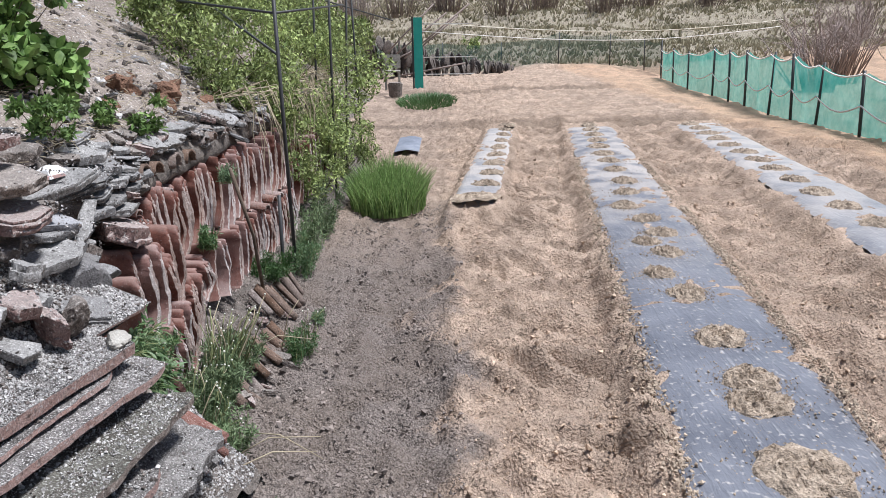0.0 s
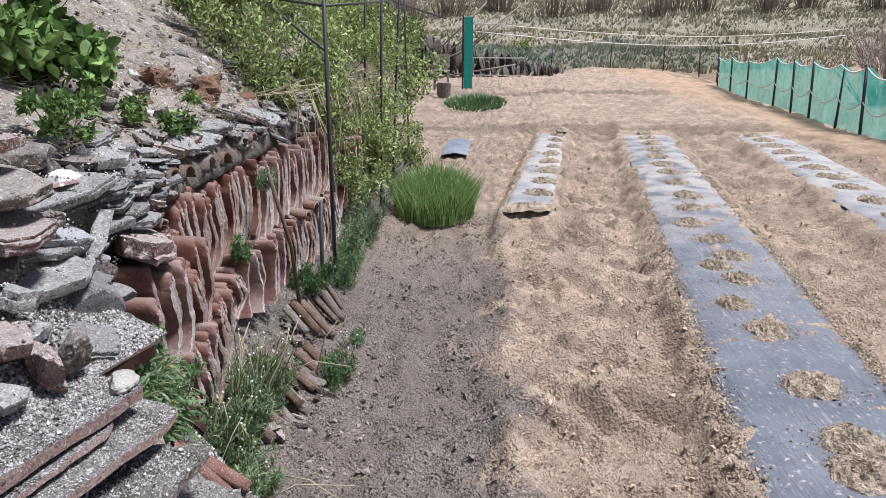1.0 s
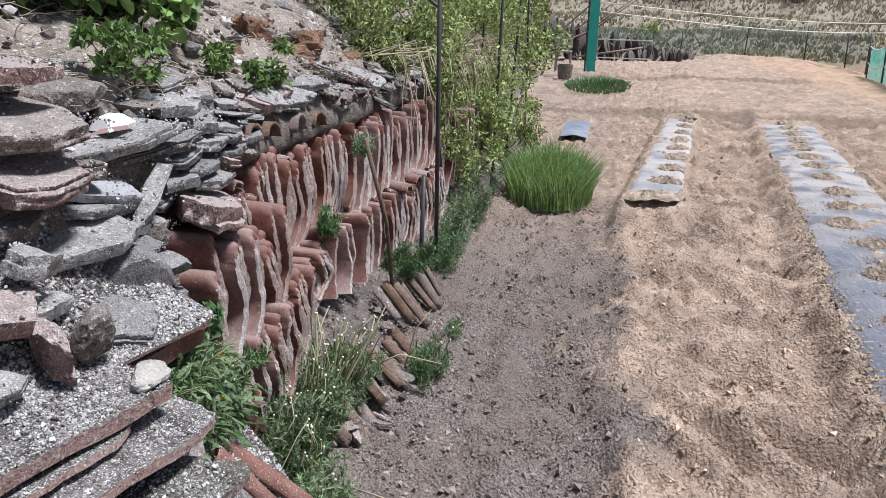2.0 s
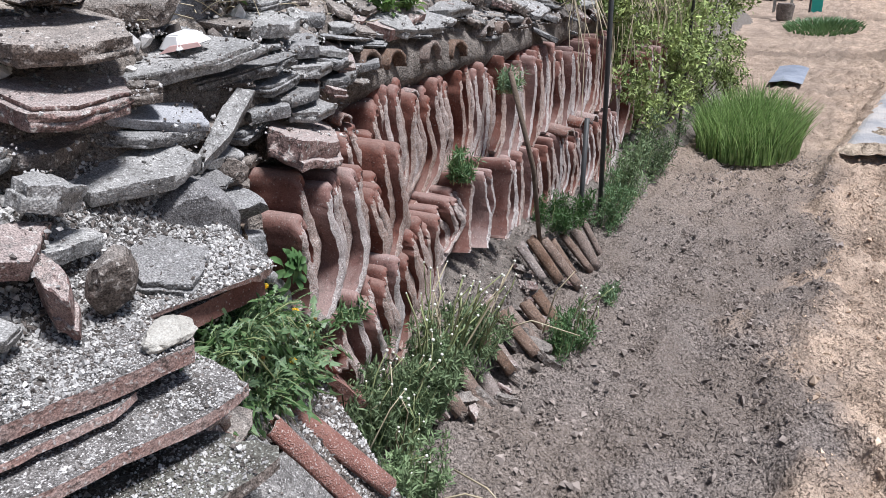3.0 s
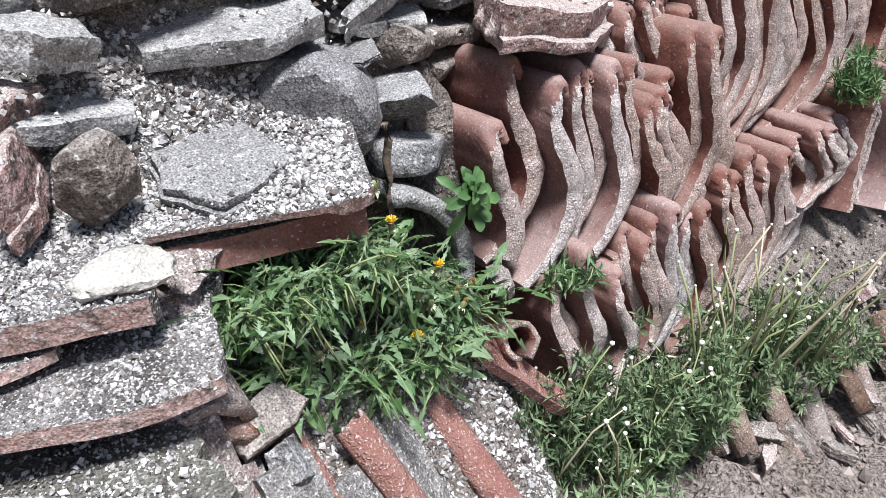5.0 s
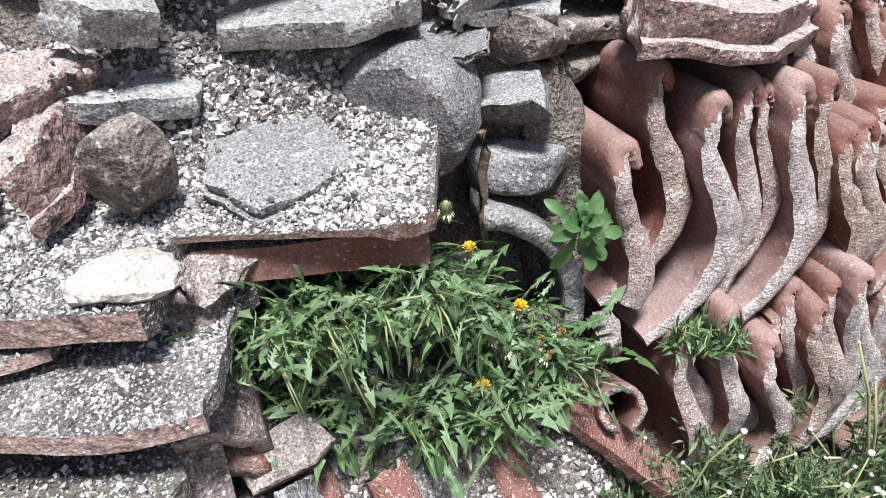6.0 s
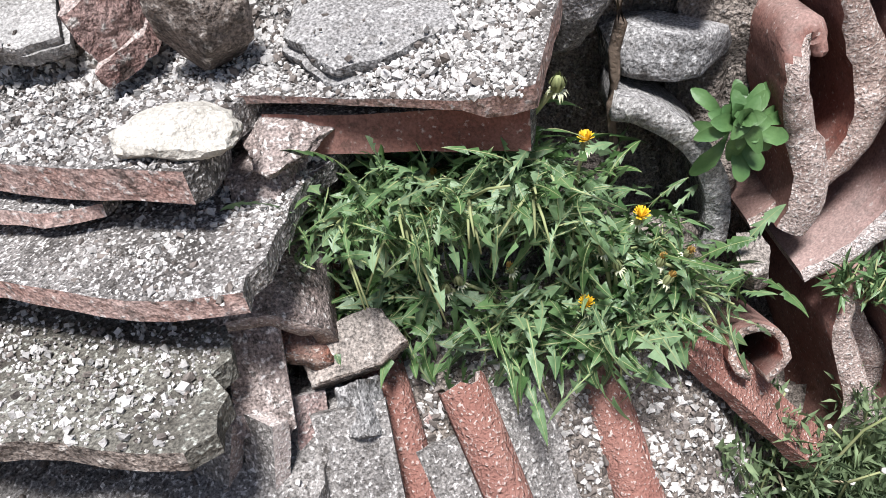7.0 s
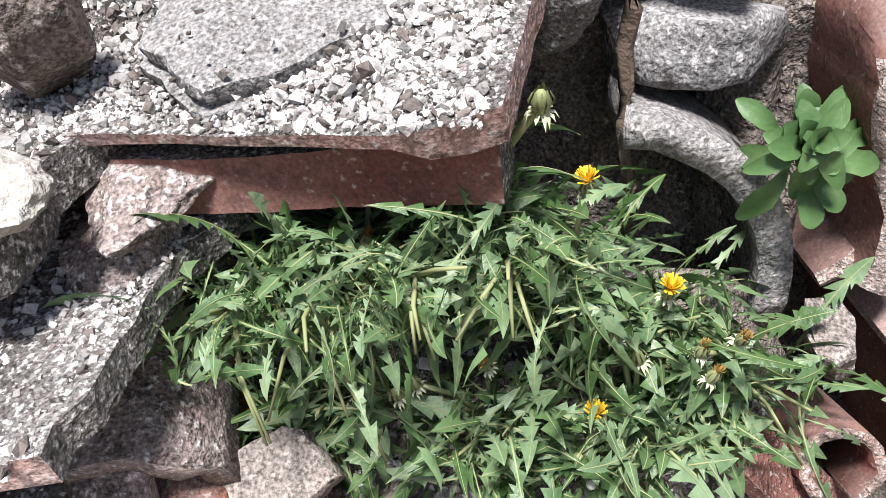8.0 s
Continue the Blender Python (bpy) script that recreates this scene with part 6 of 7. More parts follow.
# weeds along the foot of the wall
def foot_weed(x, y, z, spread, high, seed, mat=LEAF_DARK, count=1540, size=0.024, stalks=0, label="dark green weeds at the wall's foot", tall=0.28):
    """Ragged weed: narrow leaves on short branching stems, small white heads, a few tall stalks."""
    rr = random.Random(seed)
    w = thing("weed", trs(x, y, z), label, "weed", "weeds along the wall")
    sprigs, parts = [], []
    for _ in range(26):
        b = Vector((rr.uniform(-spread, spread) * 0.6, rr.uniform(-spread, spread), 0))
        tip = b + Vector((rr.uniform(-0.1, 0.35), rr.uniform(-0.45, 0.45), rr.uniform(0.35, 1.05))) * high
        parts.append(tube([b, b.lerp(tip, 0.5) + Vector((0.01, 0, 0.01)), tip], [0.0018, 0.0015, 0.001], 4, False))
        for t in (0.25, 0.5, 0.72, 0.95):
            c = b.lerp(tip, t)
            sprigs.append((c.x, c.y, c.z, spread * 0.17, spread * 0.17, high * 0.09))
    v, f = merge(parts)
    obj("stem", mesh("stem", v, f, STEM), None, w)["kind"] = "stuff"
    o = obj("leaves", leaf_cloud("leaves", mat, sprigs, int(count * 2.1), size, seed, 0.22, 0.5), None, w)
    o["kind"] = "stuff"
    for _ in range(stalks):
        bx, byy = rr.uniform(-spread, spread) * 0.5, rr.uniform(-spread, spread)
        lean = Vector((rr.uniform(-0.1, 0.5), rr.uniform(-0.45, 0.45), 1)) * tall * rr.uniform(0.5, 1.1)
        b = Vector((bx, byy, 0))
        bend = Vector((rr.uniform(-0.03, 0.03), rr.uniform(-0.03, 0.03), 0.02))
        v, f = tube([b, b + lean * 0.4 + bend * 0.6, b + lean * 0.75 + bend, b + lean], [q * (1.5 if tall > 0.3 else 1.1) for q in (0.0024, 0.002, 0.0017, 0.0012)], 4)
        st = obj("stalk", mesh("stalk", v, f, STEM if rr.random() < 0.65 else STRAW), None, w)
        v, f = ball(rr.uniform(0.0025, 0.0055))
        obj("seed_ball", mesh("seed_ball", v, f, SEEDHEAD), trs(*(b + lean)), st, "small white flower head")
    return w


foot_weed(-0.97, 2.70, 0.06, 0.11, 0.26, 60, count=2500, stalks=10)
foot_weed(-0.95, 2.84, 0.02, 0.13, 0.26, 61, count=2900, stalks=16)
foot_weed(-0.97, 3.06, 0.03, 0.13, 0.28, 62, count=2600, stalks=34, label="weeds with tall pale stalks and white heads", tall=0.42)
foot_weed(-0.97, 3.28, 0.04, 0.10, 0.24, 64, count=1300, stalks=20, tall=0.36)
foot_weed(-0.82, 2.64, 0.0, 0.09, 0.17, 63, count=1200, stalks=8)
foot_weed(-0.74, 3.68, -0.05, 0.10, 0.16, 65, count=800, stalks=8, mat=LEAF)
foot_weed(-1.02, 4.45, 0.16, 0.15, 0.15, 66, count=1500, mat=LEAF)
foot_weed(-0.96, 4.95, 0.0, 0.11, 0.30, 67, count=1300, mat=LEAF)
foot_weed(-0.98, 5.4, 0.0, 0.14, 0.36, 68, count=1200, mat=LEAF_DARK, size=0.03)
foot_weed(-1.0, 6.1, 0.0, 0.18, 0.42, 69, count=1300, mat=LEAF_DARK, size=0.034)
foot_weed(-0.72, 4.15, -0.03, 0.06, 0.07, 70, count=260, mat=LEAF)
foot_weed(-1.12, 3.60, 0.57, 0.06, 0.11, 71, count=520, mat=LEAF, label="tuft of weed between stacked tiles")
foot_weed(-1.12, 4.02, 0.82, 0.05, 0.09, 72, count=320, mat=LEAF, label="tuft of weed between stacked tiles")
foot_weed(-0.60, 2.05, -0.02, 0.12, 0.14, 73, count=700, mat=LEAF)
foot_weed(-1.03, 2.72, 0.43, 0.05, 0.05, 74, count=200, mat=LEAF, label="small weed under bowed tiles")

# dry straws at the foot
for k, (x, y, z, dx, dy, dz) in enumerate([(-0.78, 2.62, 0.02, 0.32, 0.05, 0.05), (-0.75, 2.78, 0.03, 0.3, -0.14, -0.04), (-0.86, 3.35, 0.16, 0.26, 0.02, 0.03), (-0.72, 2.48, 0.06, 0.24, 0.2, -0.06),
                                           (-0.8, 3.6, 0.05, 0.1, 0.02, 0.25)]):
    v, f = tube([(0, 0, 0), (dx * 0.4, dy * 0.4, dz * 0.5 + 0.04), (dx, dy, dz)], [0.003, 0.0026, 0.0015], 5)
    tagged(obj("straw", mesh("straw", v, f, STRAW), trs(x, y, z)), "dry bent straw at the wall's foot", "straw", "dry straws")


# ---- chives ----
def blades(count, spread_x, spread_y, high, width, seed, lean=0.45):
    rr = random.Random(seed)
    verts, faces = [], []
    for _ in range(count):
        a, d = rr.uniform(0, 6.28), rr.random() ** 0.5
        b = Vector((spread_x * d * math.cos(a), spread_y * d * math.sin(a), 0))
        h = high * rr.uniform(0.55, 1.12) * (1 - 0.3 * d)
        out = Vector((math.cos(a) * d * lean + rr.uniform(-0.35, 0.35), math.sin(a) * d * lean + rr.uniform(-0.35, 0.35), 0)) * h
        side = Vector((math.sin(rr.uniform(0, 6)), math.cos(rr.uniform(0, 6)), 0)).normalized() * width
        o = len(verts)
        for t in (0, 0.4, 0.75, 1):
            c = b + out * t * t + Vector((0, 0, h * t * (1 - 0.12 * t * d)))
            verts += [c - side * (1 - t) * 0.5 - side * 0.1, c + side * (1 - t) * 0.5 + side * 0.1]
        faces += [(o + 2 * i, o + 2 * i + 1, o + 2 * i + 3, o + 2 * i + 2) for i in range(3)]
    return verts, faces


chives = thing("chives", trs(-0.52, 7.3, -0.03), "dense clump of bright green chives in the soil", "chives")
v, f = blades(3200, 0.36, 0.55, 0.50, 0.011, 3, 0.10)
obj("foliage", mesh("foliage", v, f, CHIVE), None, chives)["kind"] = "stuff"


# ---- mulch film over the beds ----
def film_strip(q0, q1, y0, y1, seed, label, mat):
    """Plastic film laid over a bed, with small wrinkles and ragged buried edges."""
    nq = 18
    ys = axis_steps((y0, min(y1, 6.0), 0.05), (min(y1, 6.0), y1, 0.10)) if y0 < 6 else axis_steps((y0, y1, 0.08))
    verts, faces = [], []
    for y in ys:
        for i in range(nq + 1):
            u = i / nq
            wob = 0.02 * noise.noise(Vector((y * 2.2, seed, u > 0.5))) + 0.012 * noise.noise(Vector((y * 9, seed, u > 0.5)))
            q = q0 + (q1 - q0) * u + wob * (abs(u - 0.5) * 2) ** 3
            x = q + SKEW * y
            p = Vector((x, y, seed))
            z = ground_z(x, y, False) + 0.030 + 0.010 * noise.noise(p * 3) + 0.005 * noise.noise(Vector((x * 14 + y * 6, y * 4, seed)))
            z -= 0.035 * (abs(u - 0.5) * 2) ** 8 + 0.06 * (1 - step(y, y0, y0 + 0.2))
            verts.append((x, y, z))
    w = nq + 1
    faces = [(j * w + i, j * w + i + 1, (j + 1) * w + i + 1, (j + 1) * w + i) for j in range(len(ys) - 1) for i in range(nq)]
    return tagged(obj("mulch_film", mesh("mulch_film", verts, faces, mat)), label, "mulch film", "films on the beds")


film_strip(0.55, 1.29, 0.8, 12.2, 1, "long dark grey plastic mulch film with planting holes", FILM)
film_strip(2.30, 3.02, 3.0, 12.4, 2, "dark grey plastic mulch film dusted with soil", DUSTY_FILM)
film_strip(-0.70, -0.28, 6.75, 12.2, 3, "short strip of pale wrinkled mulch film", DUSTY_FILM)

MOUNDS = []
for k in range(4):
    n, m = 12, 30
    verts, faces = [(0, 0, 0.02)], []
    for i in range(1, n + 1):
        for j in range(m):
            a, d = 2 * math.pi * j / m, i / n
            e = d * (1 + 0.28 * noise.noise(Vector((math.cos(a) * 1.6, math.sin(a) * 1.6, k * 3 + 0.5))))
            p = Vector((math.cos(a) * e, math.sin(a) * e, 0))
            zz = 0.035 * (1 - d * d) - 0.03 * math.exp(-((d / 0.3) ** 2)) * (k % 2) + 0.022 * noise.noise(p * 5 + Vector((k, 0, 0))) + 0.016 * noise.noise(p * 13)
            verts.append((p.x, p.y, zz - 0.010 * (i == n)))
    faces += [(0, 1 + j, 1 + (j + 1) % m) for j in range(m)]
    faces += [(1 + i * m + j, 1 + (i + 1) * m + j, 1 + (i + 1) * m + (j + 1) % m, 1 + i * m + (j + 1) % m) for i in range(n - 1) for j in range(m)]
    MOUNDS.append(mesh("soil_heap", verts, faces, HEAP_SOIL, smooth=False))


def heap(x, y, rx, ry, k):
    tagged(obj("soil_heap", MOUNDS[k % 4], trs(x, y, ground_z(x, y, False) + 0.034, 0, 0, 17 * k, rx, ry, 1)), "little heap of dry soil in a planting hole", "soil heap", "heaps on the films")


NEAR_HEAPS = [(1.22, 2.26, 0.17, 0.17), (1.245, 2.76, 0.15, 0.13), (1.30, 2.98, 0.13, 0.12), (1.343, 3.45, 0.15, 0.12), (1.38, 4.1, 0.13, 0.10), (1.325, 4.48, 0.12, 0.1), (1.50, 4.93, 0.12, 0.10), (1.43, 5.2, 0.11, 0.1),
              (1.60, 5.46, 0.12, 0.1), (1.615, 5.9, 0.12, 0.12), (1.55, 6.4, 0.12, 0.12), (1.70, 6.97, 0.12, 0.12), (1.80, 7.54, 0.13, 0.13), (1.86, 8.2, 0.14, 0.13), (1.92, 8.8, 0.14, 0.13), (1.97, 9.35, 0.15, 0.13)]
for k, (x, y, rx, ry) in enumerate(NEAR_HEAPS):
    heap(x, y, rx, ry, k)
for k in range(5):
    heap(2.03 + 0.08 * k, 9.95 + 0.62 * k, 0.16, 0.13, k)
for k in range(9):
    heap(0.44 + 0.075 * k, 7.5 + 0.64 * k, 0.15, 0.10, k)
heap(0.29, 6.86, 0.26, 0.15, 1)
for k in range(14):
    heap(3.14 + 0.062 * k, 4.4 + 0.61 * k, 0.17, 0.14, k)


def film_soil():
    """Crumbs of soil along the films' edges and spilled round the heaps."""
    r = random.Random(19)
    at, size = [], []
    for _ in range(9000):
        y = 1.0 + 8.0 * r.random() ** 1.5
        x = r.choice((0.54, 1.30)) + r.gauss(0, 0.03) + SKEW * y
        at.append((x, y, ground_z(x, y, False) + 0.028))
        size.append(0.003 + 0.008 * r.random() ** 3)
    for _ in range(12000):
        hx, hy, rx, ry = r.choice(NEAR_HEAPS)
        spread = 0.62 if r.random() < 0.94 else 1.2
        x, y = hx + r.gauss(0, spread * rx), hy + r.gauss(0, spread * ry)
        top = max(0.0, 1 - ((x - hx) / rx) ** 2 - ((y - hy) / ry) ** 2)
        at.append((x, y, ground_z(x, y, False) + 0.031 + 0.035 * top * r.uniform(0.6, 1.15)))
        size.append(0.0014 + 0.0022 * r.random() + 0.005 * r.random() ** 8)
    return obj("spilled_soil", strew("spilled_soil", at, size, SPILL, 19))


SPILL = surf("spilled_soil", (0.31, 0.245, 0.18), (0.56, 0.455, 0.345), scale=3, fine=90, bump=0, island=0.35)
tagged(film_soil(), "crumbs of sandy soil spilled on the mulch film", "soil crumbs", kind="stuff")


# ---- stakes and rods ----
def rod(name, a, b, rad, mat, label, category, group="", bend=0.0, sides=6):
    a, b = Vector(a), Vector(b)
    mid = a.lerp(b, 0.5) + Vector((bend, 0, -abs(bend) * 0.5))
    v, f = tube([Vector(), mid - a, b - a] if bend else [Vector(), b - a], rad, sides)
    return tagged(obj(name, mesh(name, v, f, mat), trs(*a)), label, category, group)


for a, b in [((-0.97, 4.92, -0.1), (-0.99, 4.90, 2.1)), ((-0.98, 7.0, -0.1), (-0.94, 7.0, 2.5)), ((-1.05, 8.3, -0.1), (-0.92, 8.3, 2.6)), ((-0.95, 9.2, -0.1), (-1.02, 9.2, 2.6)),
             ((-1.0, 4.66, -0.1), (-0.99, 4.66, 0.62)), ((-2.2, 6.8, 1.0), (-2.2, 6.8, 2.4)), ((-2.0, 8.2, 1.0), (-2.0, 8.2, 2.6)), ((-1.25, 7.8, 0.2), (-1.2, 7.8, 2.5))]:
    rod("garden_stake", a, b, 0.012, STEEL, "thin dark steel garden stake stuck in the ground", "stake", "garden stakes")
for a, b in [((-0.985, 4.90, 1.70), (-2.1, 6.1, 1.86)), ((-0.985, 4.90, 1.70), (-0.94, 7.9, 1.86)), ((-0.98, 4.9, 1.45), (-2.1, 7.2, 1.9)), ((-2.2, 6.8, 2.0), (-0.9, 8.6, 2.0)), ((-2.1, 8.3, 2.2), (-0.6, 10.2, 1.75))]:
    rod("garden_rod", a, b, 0.009, STEEL, "dark rod tied across the stakes", "rod", "rods between stakes")
rod("dead_twig", (-0.99, 4.08, 0.20), (-1.05, 3.86, 0.92), 0.010, BARK, "bent dark twig leaning against the tiles", "twig", bend=0.03)
path = [Vector((0.006 * noise.noise(Vector((k * 0.9, 1, 0))), 0.010 * noise.noise(Vector((k * 0.7, 5, 0))), -0.028 * k)) for k in range(9)]
v, f = tube(path, [0.007 + 0.003 * noise.noise(Vector((k * 1.1, 2, 2))) - 0.0003 * k for k in range(9)], 6)
tagged(obj("root", mesh("root", v, f, BARK), trs(-1.075, 2.428, 0.775)), "dry dark root hanging from the stones", "root")

# ---- red clods on the terrace ----
for k, (x, y, z, s) in enumerate([(-1.60, 3.95, 1.32, 0.17), (-1.55, 4.45, 1.25, 0.18), (-1.72, 4.3, 1.34, 0.13), (-1.62, 4.7, 1.28, 0.15),
                                  (-1.50, 4.2, 1.20, 0.14), (-1.56, 3.7, 1.24, 0.12), (-1.46, 4.85, 1.17, 0.13), (-1.50, 5.2, 1.20, 0.16), (-1.45, 5.6, 1.15, 0.14)]):
    tagged(obj("earth_clod", rock_mesh("earth_clod", 160 + k, RED_CLOD, boxy=0.85, cuts=12, rough=0.30), trs(x, y, z, 0, 0, 40 * k, s, s * 1.2, s * 0.8)),
           "clod of orange-red earth on the terrace", "clod", "red clods")
# plastic sheet and rubble high on the terrace
ob = obj("plastic_sheet", sheet("plastic_sheet", axis_steps((-4.6, -3.4, 0.1)), axis_steps((5.6, 8.2, 0.12)),
                                lambda x, y: 2.28 + 0.42 * (-3.4 - x) + 0.10 * noise.noise(Vector((x * 3, y * 3, 1))), PLASTIC_SHEET))
tagged(ob, "crumpled blue-grey plastic sheet on the slope", "plastic sheet")
rod("tree_stump", (-2.95, 7.6, 1.8), (-2.9, 7.65, 2.6), 0.06, BARK, "bare dark trunk on the terrace", "trunk", bend=0.05)
for a, b in [((-2.05, 3.7, 1.5), (-2.05, 3.7, 2.3)), ((-2.0, 3.78, 1.5), (-2.03, 3.78, 2.3))]:
    rod("garden_stake", a, b, 0.012, BARK, "short brown wooden stake on the terrace", "stake", "garden stakes")

# low bed of greens, pot and cover sheet in the field
greens = thing("seedling_bed", trs(-0.38, 18.5, 0.06), "low bed of green seedlings", "seedlings")
v, f = blades(1200, 0.7, 2.2, 0.14, 0.03, 9, 0.9)
obj("leaves", mesh("leaves", v, f, LEAF), None, greens)["kind"] = "stuff"
ob = obj("cover_sheet", sheet("cover_sheet", axis_steps((-0.66, -0.32, 0.05)), axis_steps((10.4, 11.9, 0.1)),
                              lambda x, y: 0.03 + 0.04 * math.cos((x + 0.49) * 7) + 0.012 * noise.noise(Vector((x * 9, y * 4, 2))), PLASTIC_SHEET))
tagged(ob, "pale plastic sheet over a short bed", "plastic sheet")
bm = bmesh.new()
bmesh.ops.create_cone(bm, cap_ends=True, segments=16, radius1=0.16, radius2=0.20, depth=0.38)
bmesh.ops.bevel(bm, geom=[e for e in bm.edges if abs(e.verts[0].co.z - e.verts[1].co.z) < 0.01], offset=0.03, segments=2, affect="EDGES")
me = bpy.data.meshes.new("tub")
bm.to_mesh(me)
bm.free()
me.materials.append(BROWN_STONE)
tagged(obj("tub", me, trs(-1.25, 20.6, 0.21)), "grey tub standing at the field's edge", "tub")
crate = thing("garden_chair", trs(-1.35, 21.2, 0.42), "pale plastic garden chair behind the tub", "chair")
for n0, (x, y, z, sx, sy, sz) in (("seat", (0, 0, 0.25, 0.42, 0.4, 0.04)), ("leg", (-0.18, -0.17, 0, 0.04, 0.04, 0.5)), ("leg", (0.18, -0.17, 0, 0.04, 0.04, 0.5)),
                                  ("leg", (-0.18, 0.17, 0, 0.04, 0.04, 0.5)), ("leg", (0.18, 0.17, 0, 0.04, 0.04, 0.5)), ("backrest", (0, 0.19, 0.5, 0.42, 0.04, 0.36))):
    bm = bmesh.new()
    bmesh.ops.create_cube(bm, size=1.0)
    bmesh.ops.scale(bm, vec=(sx, sy, sz), verts=bm.verts)
    bmesh.ops.bevel(bm, geom=bm.edges[:], offset=0.012, segments=2, affect="EDGES")
    me = bpy.data.meshes.new(n0)
    bm.to_mesh(me)
    bm.free()
    me.materials.append(WHITE_STONE)
    obj(n0, me, trs(x, y, z), crate)


# ---- fences ----
def net_fence(posts, high, mat, label, post_rad=0.025, rope=True, post_mat=STEEL, seed=0, heights=None):
    """Posts with a sagging net between them and slack ropes along it."""
    fe = thing("net_fence", trs(*posts[0], 0), label, "fence")
    o = Vector((*posts[0], 0))
    rr = random.Random(seed)
    hs = [high * rr.uniform(0.96, 1.05) * (heights[i] if heights else 1) for i in range(len(posts))]
    pts = [Vector((*p, ground_z(*p, False))) - o for p in posts]
    for p, h in zip(pts, hs):
        v, f = tube([p + Vector((0, 0, -0.1)), p + Vector((rr.uniform(-0.05, 0.05), rr.uniform(-0.03, 0.03), h + 0.04))], post_rad, 6)
        obj("post", mesh("post", v, f, post_mat), None, fe, "dark steel post")
    for i in range(len(pts) - 1):
        a, b, ha, hb = pts[i], pts[i + 1], hs[i], hs[i + 1]
        verts, n, m = [], 16, 8
        for k in range(n + 1):
            u = k / n
            for j in range(m + 1):
                w = j / m
                top = (ha + (hb - ha) * u) - 0.10 * math.sin(math.pi * u) * rr.uniform(0.95, 1.05)
                p = a.lerp(b, u) + Vector((0, 0, 0.02 + (top - 0.02) * w))
                fold = 0.07 * noise.noise(Vector((u * 5 + i * 3, w * 1.2, seed))) + 0.03 * noise.noise(Vector((u * 14 + i, w * 2, seed)))
                p.x += fold * math.sin(math.pi * u) + post_rad * 1.2
                verts.append(p)
        faces = [(k * (m + 1) + j, (k + 1) * (m + 1) + j, (k + 1) * (m + 1) + j + 1, k * (m + 1) + j + 1) for k in range(n) for j in range(m)]
        obj("net", mesh("net", verts, faces, mat), None, fe)
        if rope:
            for lvl, sag in ((0.99, 0.10), (0.5, 0.16)):
                path = [a.lerp(b, t / 8) + Vector((-post_rad * 1.5, 0, (ha + (hb - ha) * t / 8) * lvl - sag * math.sin(math.pi * t / 8))) for t in range(9)]
                v, f = tube(path, 0.014, 4)
                obj("rope", mesh("rope", v, f, ROPE), None, fe, "pale slack rope")
    return fe


net_fence([(6.0, 8.0), (6.05, 9.6), (6.1, 11.3), (6.1, 12.7), (6.0, 13.4), (6.1, 14.6), (6.3, 16.3), (6.5, 17.8), (6.6, 19.2), (6.7, 21.5), (7.1, 24.3), (7.5, 27.1)], 1.12, NET,
          "teal green net fence on dark posts with slack ropes", seed=1, heights=[0.7, 0.74, 0.80, 0.90, 0.98, 1.0, 0.98, 0.95, 1.05, 0.92, 0.88, 0.85])
net_fence([(-4.5, 30.0), (-2.5, 32.0), (0.0, 33.5), (2.5, 34.2), (5.0, 34.4), (7.2, 34.2), (8.4, 33.0), (8.0, 29.0)], 1.25, DARK_NET, "dark green net fence along the far edge of the field", rope=False, seed=2)

# tall green gate frame at the field's edge
gate = thing("gate", trs(-0.72, 23.7, 0), "tall teal green gate panel with thin side bars", "gate")
for n0, (x, z, sx, sz, mt) in (("panel", (0, 1.05, 0.26, 2.1, GATE_GREEN)), ("post", (-0.16, 1.05, 0.05, 2.15, STEEL)), ("bar", (0.9, 0.95, 1.5, 0.03, ROPE)), ("bar", (0.9, 0.45, 1.5, 0.03, ROPE)), ("bar", (0.9, 1.9, 1.5, 0.03, ROPE))):
    bm = bmesh.new()
    bmesh.ops.create_cube(bm, size=1.0)
    bmesh.ops.scale(bm, vec=(sx, 0.04, sz), verts=bm.verts)
    bmesh.ops.bevel(bm, geom=bm.edges[:], offset=0.008, segments=2, affect="EDGES")
    me = bpy.data.meshes.new(n0)
    bm.to_mesh(me)
    bm.free()
    me.materials.append(mt)
    obj(n0, me, trs(x, 0, z), gate)
for z0, sag, mt, nm in ((1.75, 0.35, TAPE, "warning_tape"), (1.5, 0.4, ROPE, "long_rope")):
    a, b = Vector((-0.6, 23.8, z0 + 0.2)), Vector((14.0, 33.0, z0 + 0.2))
    path = [a.lerp(b, t / 12) - a - Vector((0, 0, sag * math.sin(math.pi * t / 12))) for t in range(13)]
    v, f = tube(path, 0.012, 4)
    tagged(obj(nm, mesh(nm, v, f, mt), trs(*a)), "slack line strung across the far field", "rope", "lines across the field")

for a, b in [((-1.7, 24.5, 1.1), (-0.25, 24.5, 2.5)), ((-1.5, 24.6, 1.0), (0.15, 24.6, 2.25)), ((-1.2, 24.7, 0.9), (0.85, 24.7, 2.5)), ((-0.7, 24.5, 1.2), (0.5, 24.5, 2.15)), ((-1.9, 24.8, 0.7), (-0.5, 24.8, 1.3)), ((-1.3, 24.2, 0.4), (0.7, 24.2, 0.75))]:
    rod("garden_pole", a, b, 0.028, BRUSH, "pale bare pole leaning beside the gate", "pole", "poles by the gate")

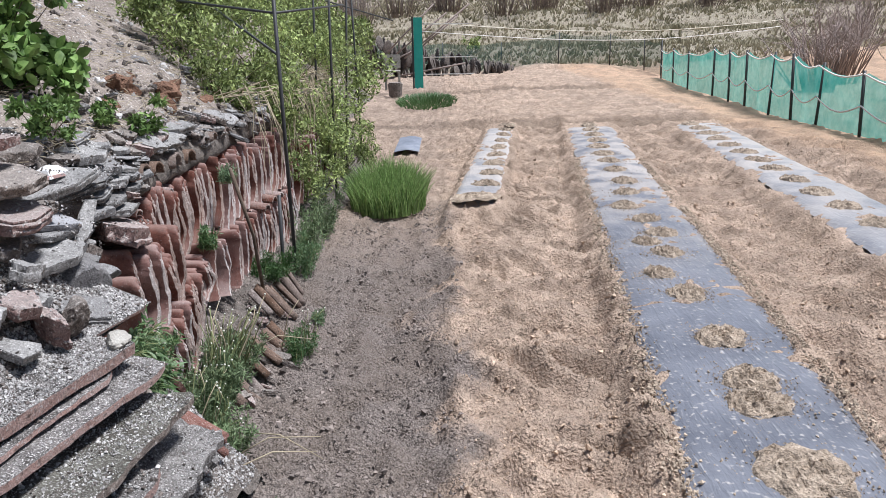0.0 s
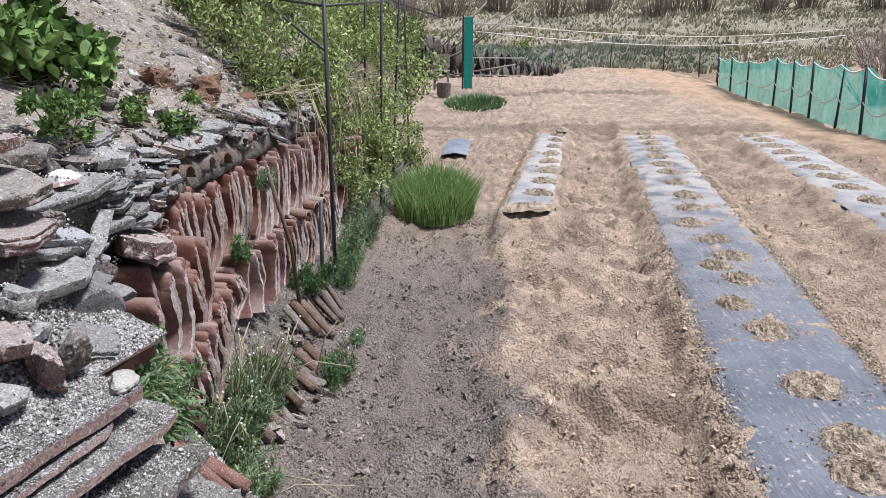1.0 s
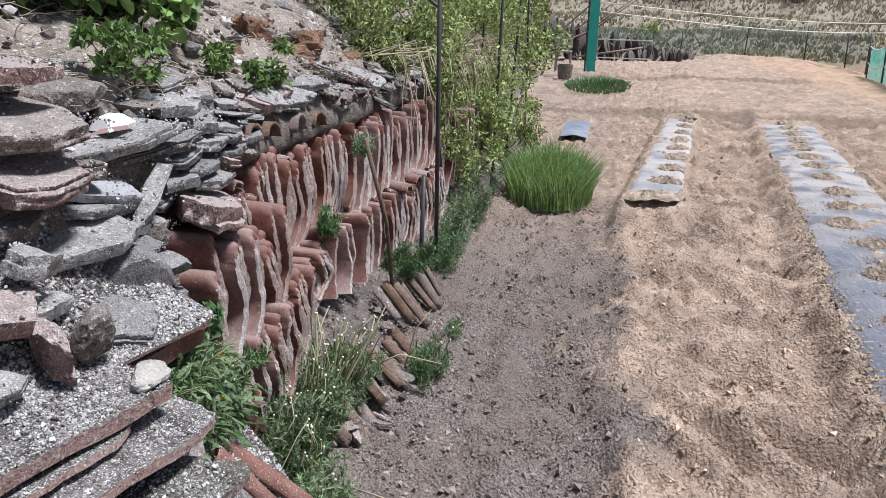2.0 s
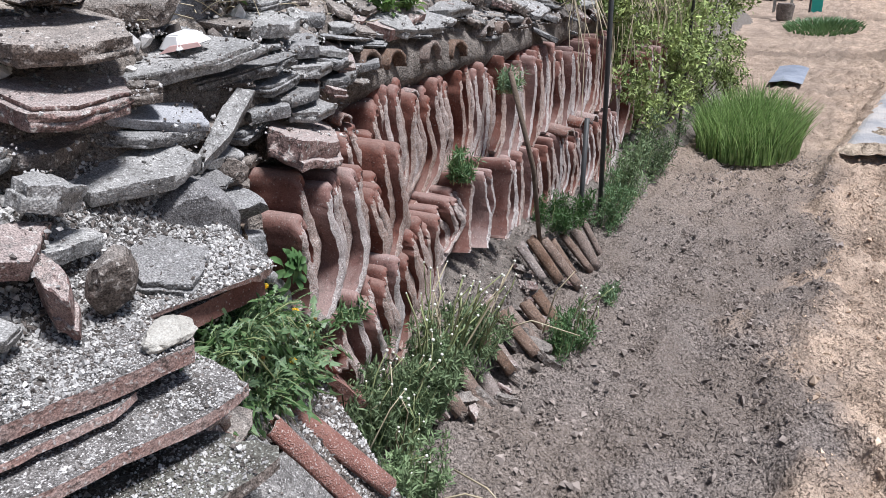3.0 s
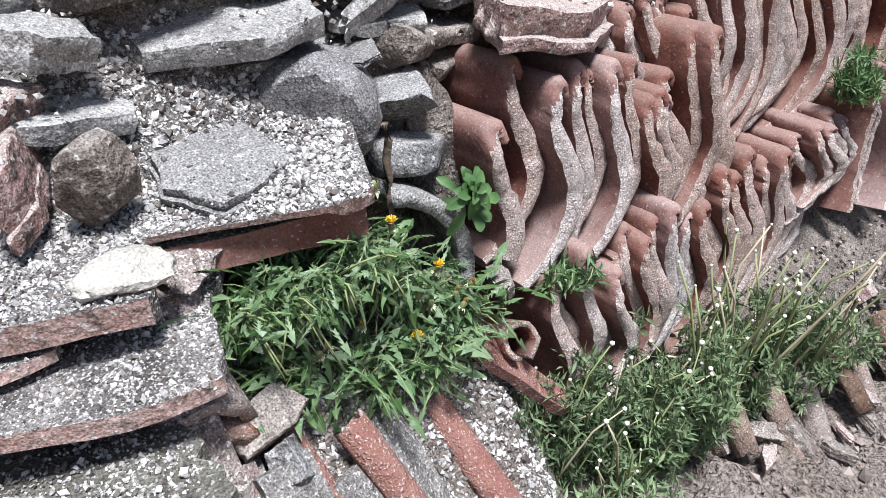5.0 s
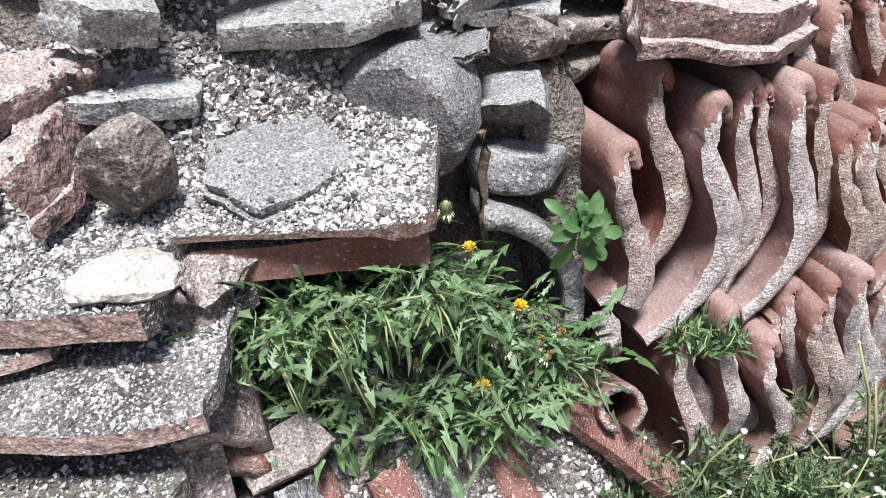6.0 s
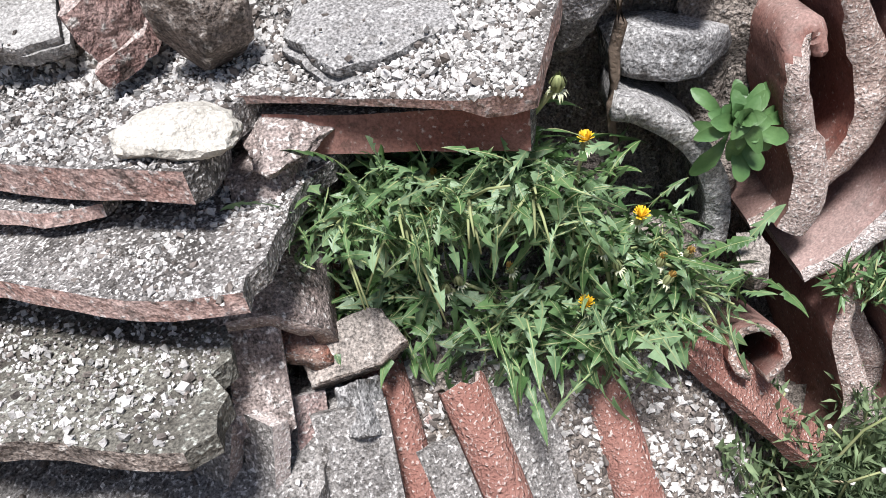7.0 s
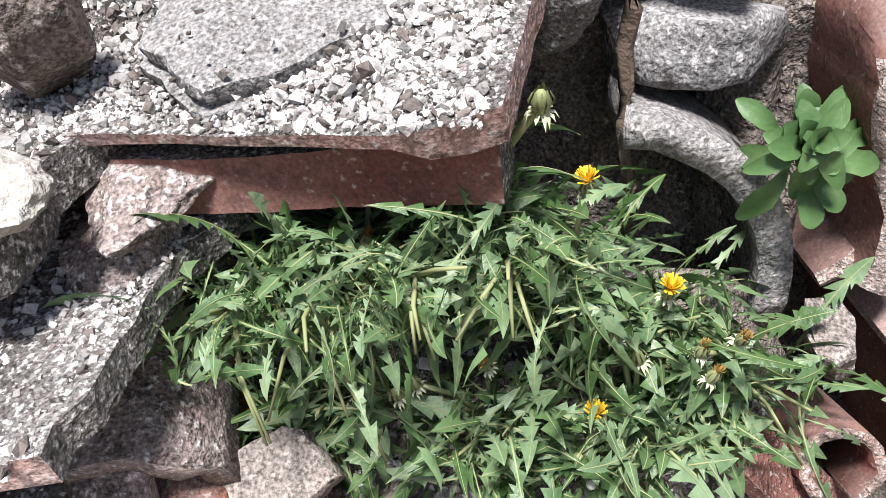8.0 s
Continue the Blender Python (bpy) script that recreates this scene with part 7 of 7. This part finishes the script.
# mound of old tiles behind the gate
mound = thing("tile_heap", trs(1.2, 29.5, 0.0), "long heap of old tiles and earth at the field's edge", "tile heap")
parts = []
rr = random.Random(5)
v0, f0 = ICO[2]
for _ in range(160):
    u = rr.random()
    c = Vector((-4.5 + 6.2 * u, 3.5 * u + rr.uniform(-0.8, 0.8), (1 - u) * 1.5 * rr.random() + 0.1))
    q = Euler((rr.uniform(0.5, 1.1), rr.uniform(-0.3, 0.3), rr.uniform(-0.5, 0.5))).to_matrix()
    parts.append(([q @ Vector((p.x * 0.05, p.y * 0.30, p.z * 0.30)) + c for p in v0], f0))
v, f = merge(parts)
obj("tiles", mesh("tiles", v, f, BROWN_STONE, smooth=False), None, mound)["kind"] = "stuff"


# ---- dry hillside ----
def tufts(name, label, count, place, high, width, mat, seed):
    rr = random.Random(seed)
    verts, faces = [], []
    for _ in range(count):
        x, y, z = place(rr)
        for _ in range(4):
            a = rr.uniform(0, 6.28)
            h = high * rr.uniform(0.5, 1.3)
            tip = Vector((x + math.cos(a) * h * 0.6, y + math.sin(a) * h * 0.6, z + h))
            o = len(verts)
            verts += [Vector((x - width, y, z - 0.05)), Vector((x + width, y, z - 0.05)), tip]
            faces.append((o, o + 1, o + 2))
    return tagged(obj(name, mesh(name, verts, faces, mat, smooth=False)), label, "grass", kind="stuff")


def on_hill(rr):
    x, y = rr.uniform(-14, 38), 34.5 + 26 * rr.random() ** 1.2
    return x, y, ground_z(x, y, False)


def on_slope(rr):
    y = rr.uniform(8.5, 26)
    bx, bz = bank_profile(rr.uniform(1.7, 7.5), y)
    return bx, y, bz


tufts("hill_grass", "dry tan grass on the far terraced slope", 20000, on_hill, 0.20, 0.05, DRY_GRASS, 1)
tufts("slope_grass", "dry straw and grass on the upper slope", 2200, on_slope, 0.12, 0.012, DRY_GRASS, 2)


def bare_bush(x, y, spread, high, seed, count=60):
    rr = random.Random(seed)
    z = ground_z(x, y, False)
    parts = []
    for _ in range(count):
        a, d = rr.uniform(0, 6.28), spread * rr.random()
        tip = Vector((d * math.cos(a) + rr.uniform(-0.3, 0.3), d * math.sin(a), high * rr.uniform(0.5, 1.1)))
        b = Vector((d * 0.4 * math.cos(a), d * 0.4 * math.sin(a), 0))
        mid = b.lerp(tip, 0.55) + Vector((rr.uniform(-0.2, 0.2), rr.uniform(-0.2, 0.2), 0.15 * high))
        parts.append(tube([b, mid, tip], [0.022, 0.014, 0.005], 4))
        for _ in range(4):
            t = mid.lerp(tip, rr.random())
            parts.append(tube([t, t + Vector((rr.uniform(-0.4, 0.4), rr.uniform(-0.4, 0.4), rr.uniform(0, 0.4)))], [0.009, 0.004], 3, False))
    v, f = merge(parts)
    bu = thing("bare_bush", trs(x, y, z), "leafless brown bush on the far slope", "bush", "bare bushes")
    obj("crown", mesh("crown", v, f, BRUSH), None, bu)["kind"] = "stuff"


for k, (x, y, s, h) in enumerate([(9.5, 20, 1.3, 1.7), (11.5, 23, 1.6, 2.0), (10.5, 17, 1.2, 1.4), (13.5, 27, 1.8, 2.4), (16, 33, 2.2, 2.2), (9.5, 14, 1.0, 1.2), (20, 38, 2.5, 2.4),
                                  (6, 52, 2.5, 2.2), (0, 54, 2.5, 2.2), (-5, 50, 2.2, 2.2), (12, 54, 2.5, 2.4), (18, 54, 2.5, 2.4), (25, 50, 2.6, 2.4), (-10, 46, 2.2, 2.2)]):
    bare_bush(x, y, s, h, 200 + k, 50)
for k in range(17):
    bare_bush(-16 + 3.3 * k, 51.5 + 2.0 * (k % 2), 2.3, 2.6, 230 + k, 70)
shrub(1.2, 37.0, ground_z(1.2, 37.0, False), 0.6, 0.9, LEAF_LIGHT, 500, 0.12, 58, "small green shrub on the far bank", clumps=8)
